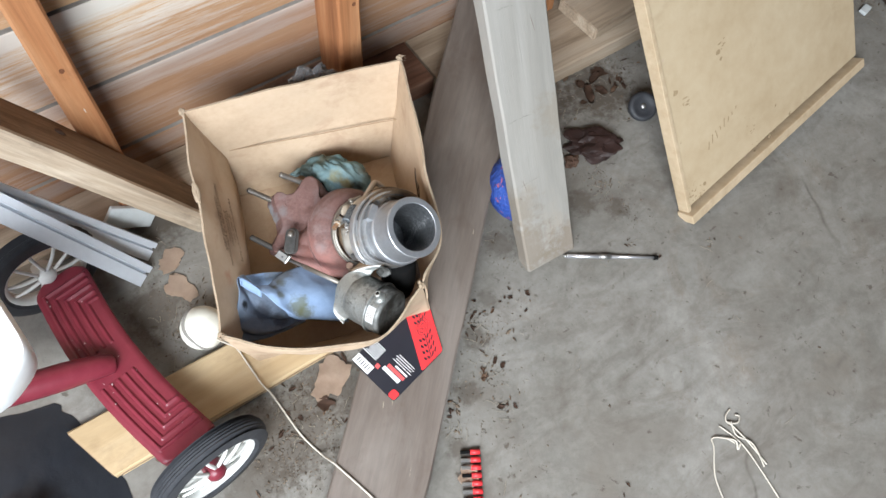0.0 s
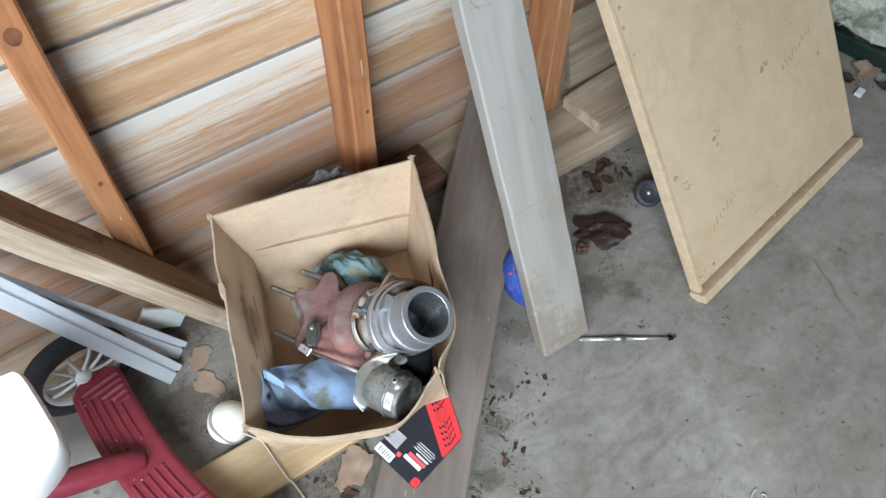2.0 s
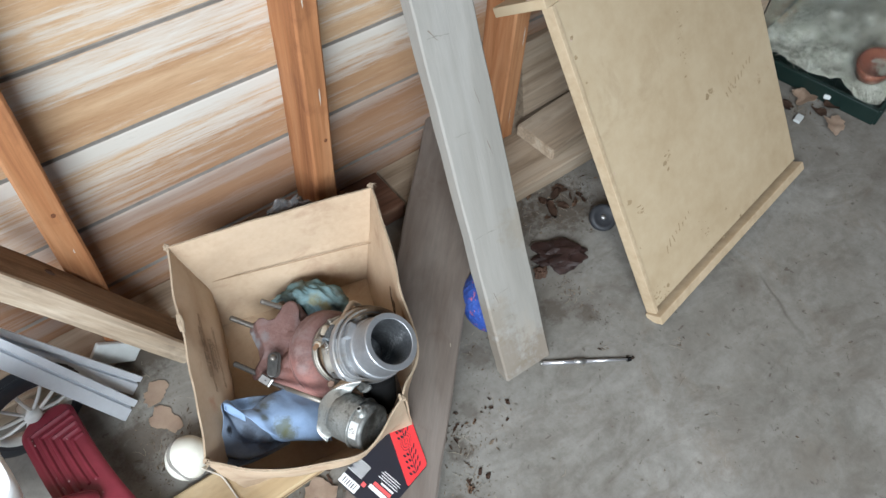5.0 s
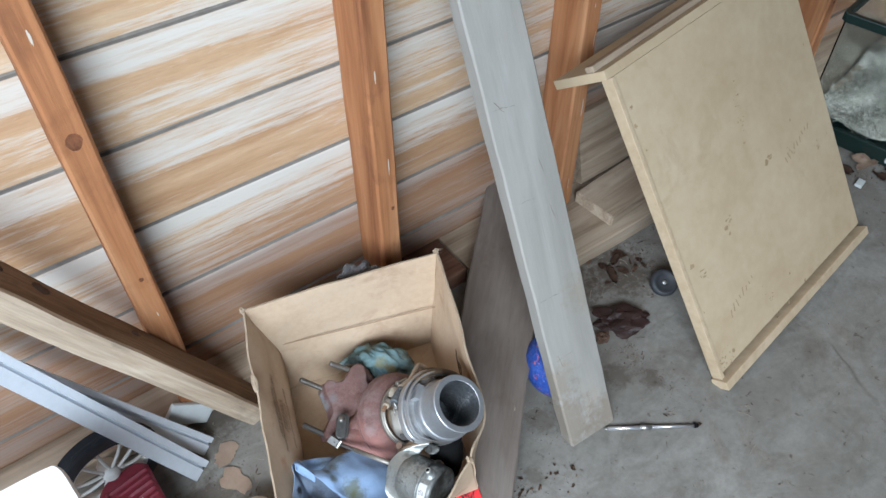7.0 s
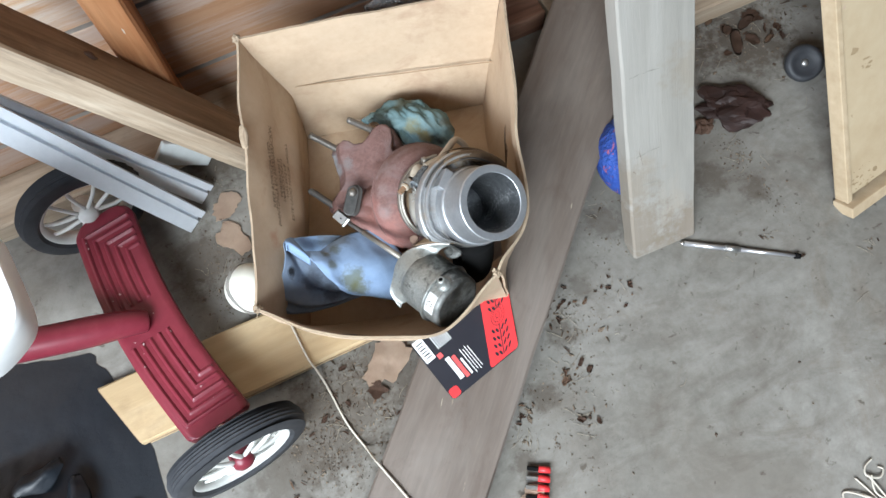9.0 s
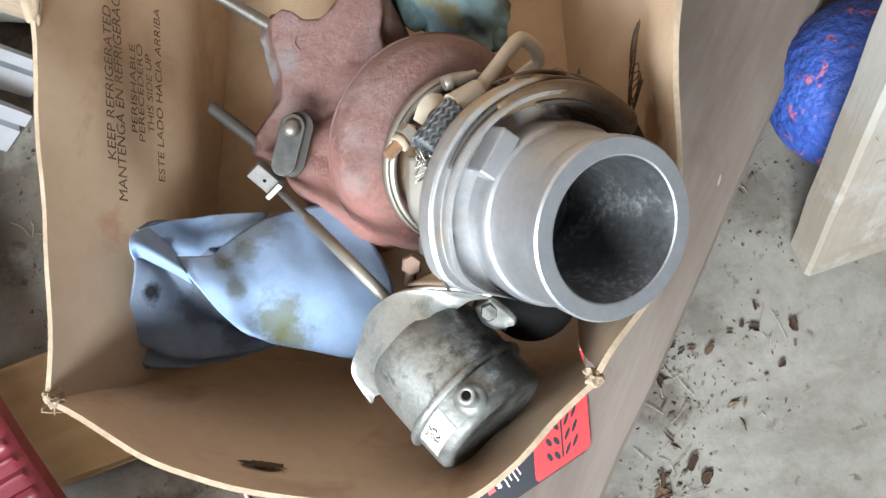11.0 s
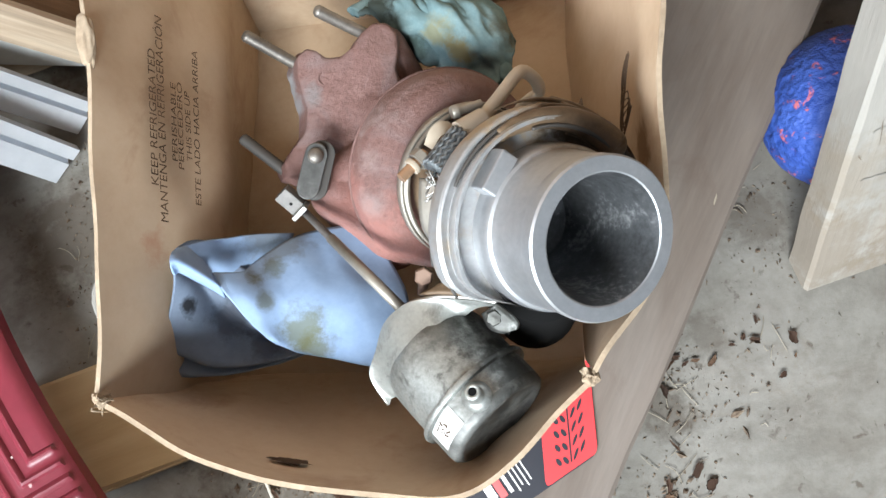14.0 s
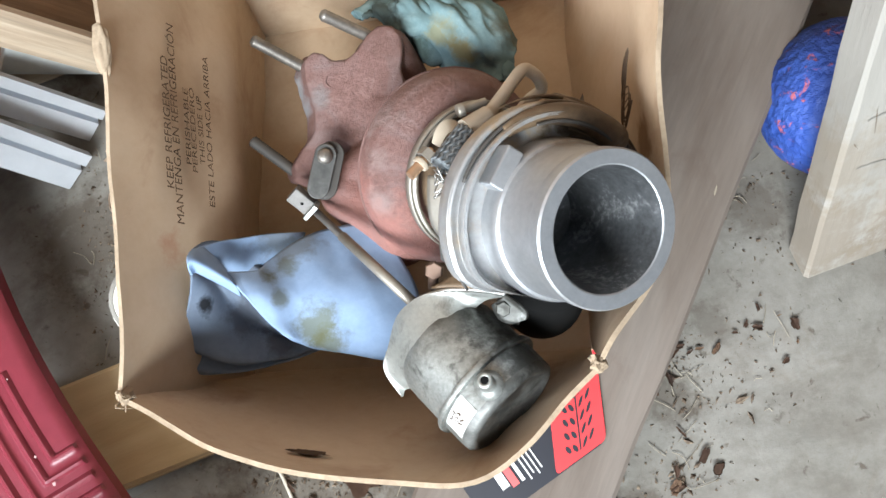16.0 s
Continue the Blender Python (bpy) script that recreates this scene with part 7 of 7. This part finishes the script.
for k, (x, y, s) in enumerate(((1.735, 0.485, 0.045), (1.705, 0.375, 0.045), (1.665, 0.50, 0.03), (1.77, 0.42, 0.032), (1.64, 0.55, 0.035), (1.72, 0.43, 0.03))):
    leaf((x, y, 0.004), s, 50 * k, M_LEAF if k < 2 else M_LEAF_DARK, 30 + k, 0.5)
rl = random.Random(404)
for x, y, spread, n, size in ((0.380, 0.249, 0.014, 5, 0.012), (0.381, 0.176, 0.010, 3, 0.010), (0.493, 0.341, 0.014, 2, 0.008), (0.415, 0.326, 0.012, 2, 0.012), (0.289, 0.222, 0.010, 3, 0.010), (0.505, 0.348, 0.006, 2, 0.011), (0.519, 0.315, 0.010, 3, 0.009), (0.452, 0.336, 0.012, 2, 0.010), (0.763, 0.302, 0.005, 2, 0.007), (0.894, 0.210, 0.004, 2, 0.007), (0.059, 0.340, 0.020, 4, 0.010), (0.129, 0.322, 0.014, 3, 0.009), (-0.033, 0.283, 0.020, 3, 0.010), (0.453, -0.041, 0.003, 1, 0.010), (0.97, 0.638, 0.030, 6, 0.020), (1.02, 0.642, 0.025, 4, 0.018), (0.165, 0.405, 0.016, 4, 0.016)):
    for k in range(n):
        mt = (M_LEAF_DARK, M_LEAF_DARK, M_LEAF_DARK, M_LITTER)[rl.randrange(4)]
        leaf((x + rl.gauss(0, spread), y + rl.gauss(0, spread), 0.001), size * rl.uniform(0.35, 1.0), rl.uniform(0, 360), mt, 300 + rl.randrange(500), rl.uniform(0.2, 0.6), label="torn scrap of brown leaf in the litter", squash=rl.uniform(0.15, 0.6))
solo("paper_scrap", box(0.03, 0.018, 0.008, pose(0, 0, 0.006, 4, 0, 0), 0.002), M_FOAM, pose(1.655, 0.445, 0, 0, 0, 12), "white scrap of foam among dry leaves", "scrap")
solo("paper_scrap", box(0.022, 0.018, 0.012, pose(0, 0, 0.008), 0.003), M_FOAM, pose(1.775, 0.445, 0.012, 0, 10, 30), "white scrap of paper among dry leaves", "scrap")
# added block for the white patch at the stud's foot
solo("foam_scrap", box(0.092, 0.010, 0.046, Matrix(), 0.003), M_FOAM, pose(0.008, 0.826, 0.048, -6, 41, 0), "white block propped against a stud's foot", "scrap")


def crumpled(rx, ry, rz, seed, amp=0.35):
    bm = ball(1.0, Matrix(), 4)
    for v in bm.verts:
        v.co *= 1 + amp * noise.noise(v.co * 1.9 + Vector((seed, 0, 0))) + 0.12 * noise.noise(v.co * 6 + Vector((0, seed, 0)))
        v.co = Vector((v.co.x * rx, v.co.y * ry, max(-rz * 0.5, v.co.z * rz) + rz * 0.5))
    return bm


solo("paper_bag", crumpled(0.060, 0.036, 0.016, 3, 0.55), M_BROWNBAG, pose(0.845, 0.505, 0, 0, 0, -30), "crumpled dark brown paper on the floor", "paper")
solo("paper_wad", crumpled(0.016, 0.012, 0.009, 8, 0.5), M_LEAF_DARK, pose(0.785, 0.498, 0, 0, 0, 20), "crumpled pale brown wad on the floor", "paper")
solo("plastic_film", crumpled(0.040, 0.018, 0.040, 5, 0.7), M_FILM, pose(0.372, 0.775, 0.20), "crinkled clear film stuck behind the box", "plastic film")

rnd = random.Random(77)
bm = bmesh.new()
SPOTS = ((0.43, 0.30, 0.05, 8), (0.395, 0.27, 0.03, 6), (0.375, 0.243, 0.018, 30), (0.366, 0.172, 0.020, 24), (0.300, 0.225, 0.018, 22), (0.272, 0.190, 0.02, 24), (0.405, 0.325, 0.02, 18), (0.495, 0.330, 0.02, 16), (0.55, 0.45, 0.03, 20), (0.05, 0.34, 0.03, 30), (0.115, 0.32, 0.03, 26), (0.10, 0.40, 0.05, 36), (0.03, 0.64, 0.06, 40), (-0.02, 0.60, 0.05, 40), (0.757, 0.29, 0.008, 6), (0.85, 0.62, 0.1, 90), (0.95, 0.63, 0.1, 90), (1.0, 0.55, 0.08, 30), (0.80, 0.42, 0.03, 30), (1.68, 0.47, 0.06, 60), (1.75, 0.43, 0.06, 50), (-0.1, 0.42, 0.05, 30), (0.02, 0.78, 0.05, 30), (0.885, 0.20, 0.006, 6), (0.7, 0.29, 0.01, 4), (0.1, 0.2, 0.08, 20), (0.45, 0.28, 0.05, 6), (0.8, 0.0, 0.5, 24), (1.2, -0.1, 0.5, 20), (0.35, 0.05, 0.15, 10))
for x, y, r, n in SPOTS:
    for k in range(n):
        a, q = rnd.uniform(0, 6.3), r * abs(rnd.gauss(0, 0.7))
        s = 0.0006 + 0.0045 * rnd.random() ** 3
        c = Vector((x + q * math.cos(a), y + q * math.sin(a), 0.0008))
        h = rnd.uniform(0, 6.3)
        e1 = Vector((math.cos(h), math.sin(h), rnd.uniform(-0.1, 0.5))) * s * rnd.uniform(0.8, 2.0)
        e2 = Vector((-math.sin(h), math.cos(h), rnd.uniform(-0.1, 0.5))) * s * rnd.uniform(0.25, 0.8)
        vs = [bm.verts.new(c + v) for v in (-e1, -e2 * rnd.uniform(0.4, 1), e1 * rnd.uniform(0.5, 1), e2, Vector((0, 0, s * 0.5)))]
        for f in ((0, 1, 4), (1, 2, 4), (2, 3, 4), (3, 0, 4), (3, 2, 1, 0)):
            bm.faces.new([vs[u] for u in f])
for x, y, rx, ry, n in ((0.95, 0.64, 0.14, 0.06, 1500), (0.80, 0.42, 0.03, 0.10, 400), (0.425, 0.32, 0.025, 0.09, 160), (0.37, 0.235, 0.03, 0.05, 160), (0.46, 0.30, 0.06, 0.06, 120), (0.00, 0.64, 0.06, 0.12, 900), (0.33, 0.20, 0.04, 0.14, 220), (0.07, 0.35, 0.07, 0.09, 1300), (0.14, 0.40, 0.06, 0.05, 500), (0.02, 0.30, 0.05, 0.06, 500), (0.55, 0.42, 0.10, 0.05, 250), (1.70, 0.46, 0.10, 0.08, 300), (0.9, 0.2, 0.6, 0.4, 160)):
    for k in range(n):
        s = 0.0004 + 0.0016 * rnd.random() ** 2
        p = Vector((x + rnd.gauss(0, 0.6) * rx, y + rnd.gauss(0, 0.6) * ry, s * 0.2))
        vs = [bm.verts.new(p + Vector((rnd.uniform(-1, 1), rnd.uniform(-1, 1), rnd.uniform(-0.2, 0.9))) * s * 1.4) for _ in range(4)]
        for f in ((0, 1, 2), (0, 1, 3), (1, 2, 3), (0, 2, 3)):
            bm.faces.new([vs[q] for q in f])
solo("dirt_crumbs", bm, M_DUFF, Matrix(), "dark crumbs of dirt and leaf scattered on the floor", "dirt", kind="stuff")
bm = bmesh.new()
for x, y, r, n in SPOTS:
    for k in range(max(3, n // 4)):
        a, q = rnd.uniform(0, 6.3), r * abs(rnd.gauss(0.3, 0.7)) + 0.004
        c = Vector((x + q * math.cos(a), y + q * math.sin(a), 0.0016))
        h = rnd.uniform(0, 3.14)
        L = rnd.uniform(0.003, 0.014)
        dv = Vector((math.cos(h), math.sin(h), 0)) * L
        tube([c - dv, c + Vector((rnd.uniform(-0.003, 0.003), rnd.uniform(-0.003, 0.003), 0.001)), c + dv], 0.00032, 4, bm, 3)
solo("straw", bm, M_STRAW, Matrix(), "bits of straw and dry stalk scattered on the floor", "straw", kind="stuff")

# ---- glass tank with bedding, far along the wall ----
tk = thing("glass_tank", (2.1, 0.52, 0.0), "glass tank with a dark green frame and pale bedding", "glass tank")
TX = Vector((0.985, 0.17, 0)).normalized()
TKM = axes((1.800, 0.318, 0.0), TX, (0, 0, 1))
TW, TD, TH = 0.62, 0.37, 0.34
for nm, z in (("bottom_frame", 0.024), ("top_frame", TH)):
    bm = bmesh.new()
    for sx, sy, x, yy in ((TW, 0.014, TW / 2, 0.0), (TW, 0.014, TW / 2, TD), (0.014, TD, 0, TD / 2), (0.014, TD, TW, TD / 2)):
        box(sx, sy, 0.046 if z < 0.1 else 0.024, pose(x, yy, z), 0.003, bm=bm)
    part(nm, bm, M_GREEN, tk, "dark green plastic frame", m=TKM)
part("floor_pane", box(TW, TD, 0.004, pose(TW / 2, TD / 2, 0.012)), M_GREEN, tk, m=TKM)
for sx, sy, x, yy in ((TW - 0.02, 0.004, TW / 2, 0.001), (TW - 0.02, 0.004, TW / 2, TD - 0.001), (0.004, TD - 0.02, 0.001, TD / 2), (0.004, TD - 0.02, TW - 0.001, TD / 2)):
    pn = part("pane", box(sx, sy, TH - 0.05, pose(x, yy, TH / 2 + 0.02)), M_GLASS, tk, "dusty glass pane", m=TKM)
    pn.visible_shadow = False
bm = bmesh.new()
nx, ny = 44, 28
vv = [[bm.verts.new((0.01 + (TW - 0.02) * i / nx, 0.01 + (TD - 0.02) * j / ny, 0.055 + 0.035 * noise.noise((i * 0.16, j * 0.16, 2)) + 0.012 * noise.noise((i * 0.6, j * 0.6, 5)))) for j in range(ny + 1)] for i in range(nx + 1)]
for i in range(nx):
    for j in range(ny):
        bm.faces.new((vv[i][j], vv[i + 1][j], vv[i + 1][j + 1], vv[i][j + 1]))
rb = random.Random(21)
for k in range(2600):
    i, j = rb.randrange(nx), rb.randrange(ny)
    c = vv[i][j].co + Vector((rb.uniform(0, 0.013), rb.uniform(0, 0.012), 0.004))
    a, L_ = rb.uniform(0, 6.3), rb.uniform(0.006, 0.020)
    e1, e2 = Vector((math.cos(a), math.sin(a), rb.uniform(-0.3, 0.5))) * L_, Vector((-math.sin(a), math.cos(a), 0.3)) * 0.0012
    mid = c + Vector((0, 0, rb.uniform(0.001, 0.005)))
    lo = [bm.verts.new(v) for v in (c - e1 - e2, mid - e2, c + e1 - e2)]
    hi = [bm.verts.new(v) for v in (c - e1 + e2, mid + e2, c + e1 + e2)]
    for q in (0, 1):
        bm.faces.new((lo[q], lo[q + 1], hi[q + 1], hi[q]))
part("bedding", bm, M_BEDDING, tk, "pale shredded bedding", m=TKM, smooth=True, kind="stuff")
solo("dish", lathe([(0.0, 0.012), (0.040, 0.010), (0.052, 0.030), (0.058, 0.032), (0.060, 0.028), (0.050, 0.0), (0.0, 0.0)], 40), M_BROWN, TKM @ pose(0.115, 0.075, 0.062) @ Matrix.Diagonal((1.25, 0.8, 1, 1)), "brown glazed dish set in the bedding", "dish", smooth=True)
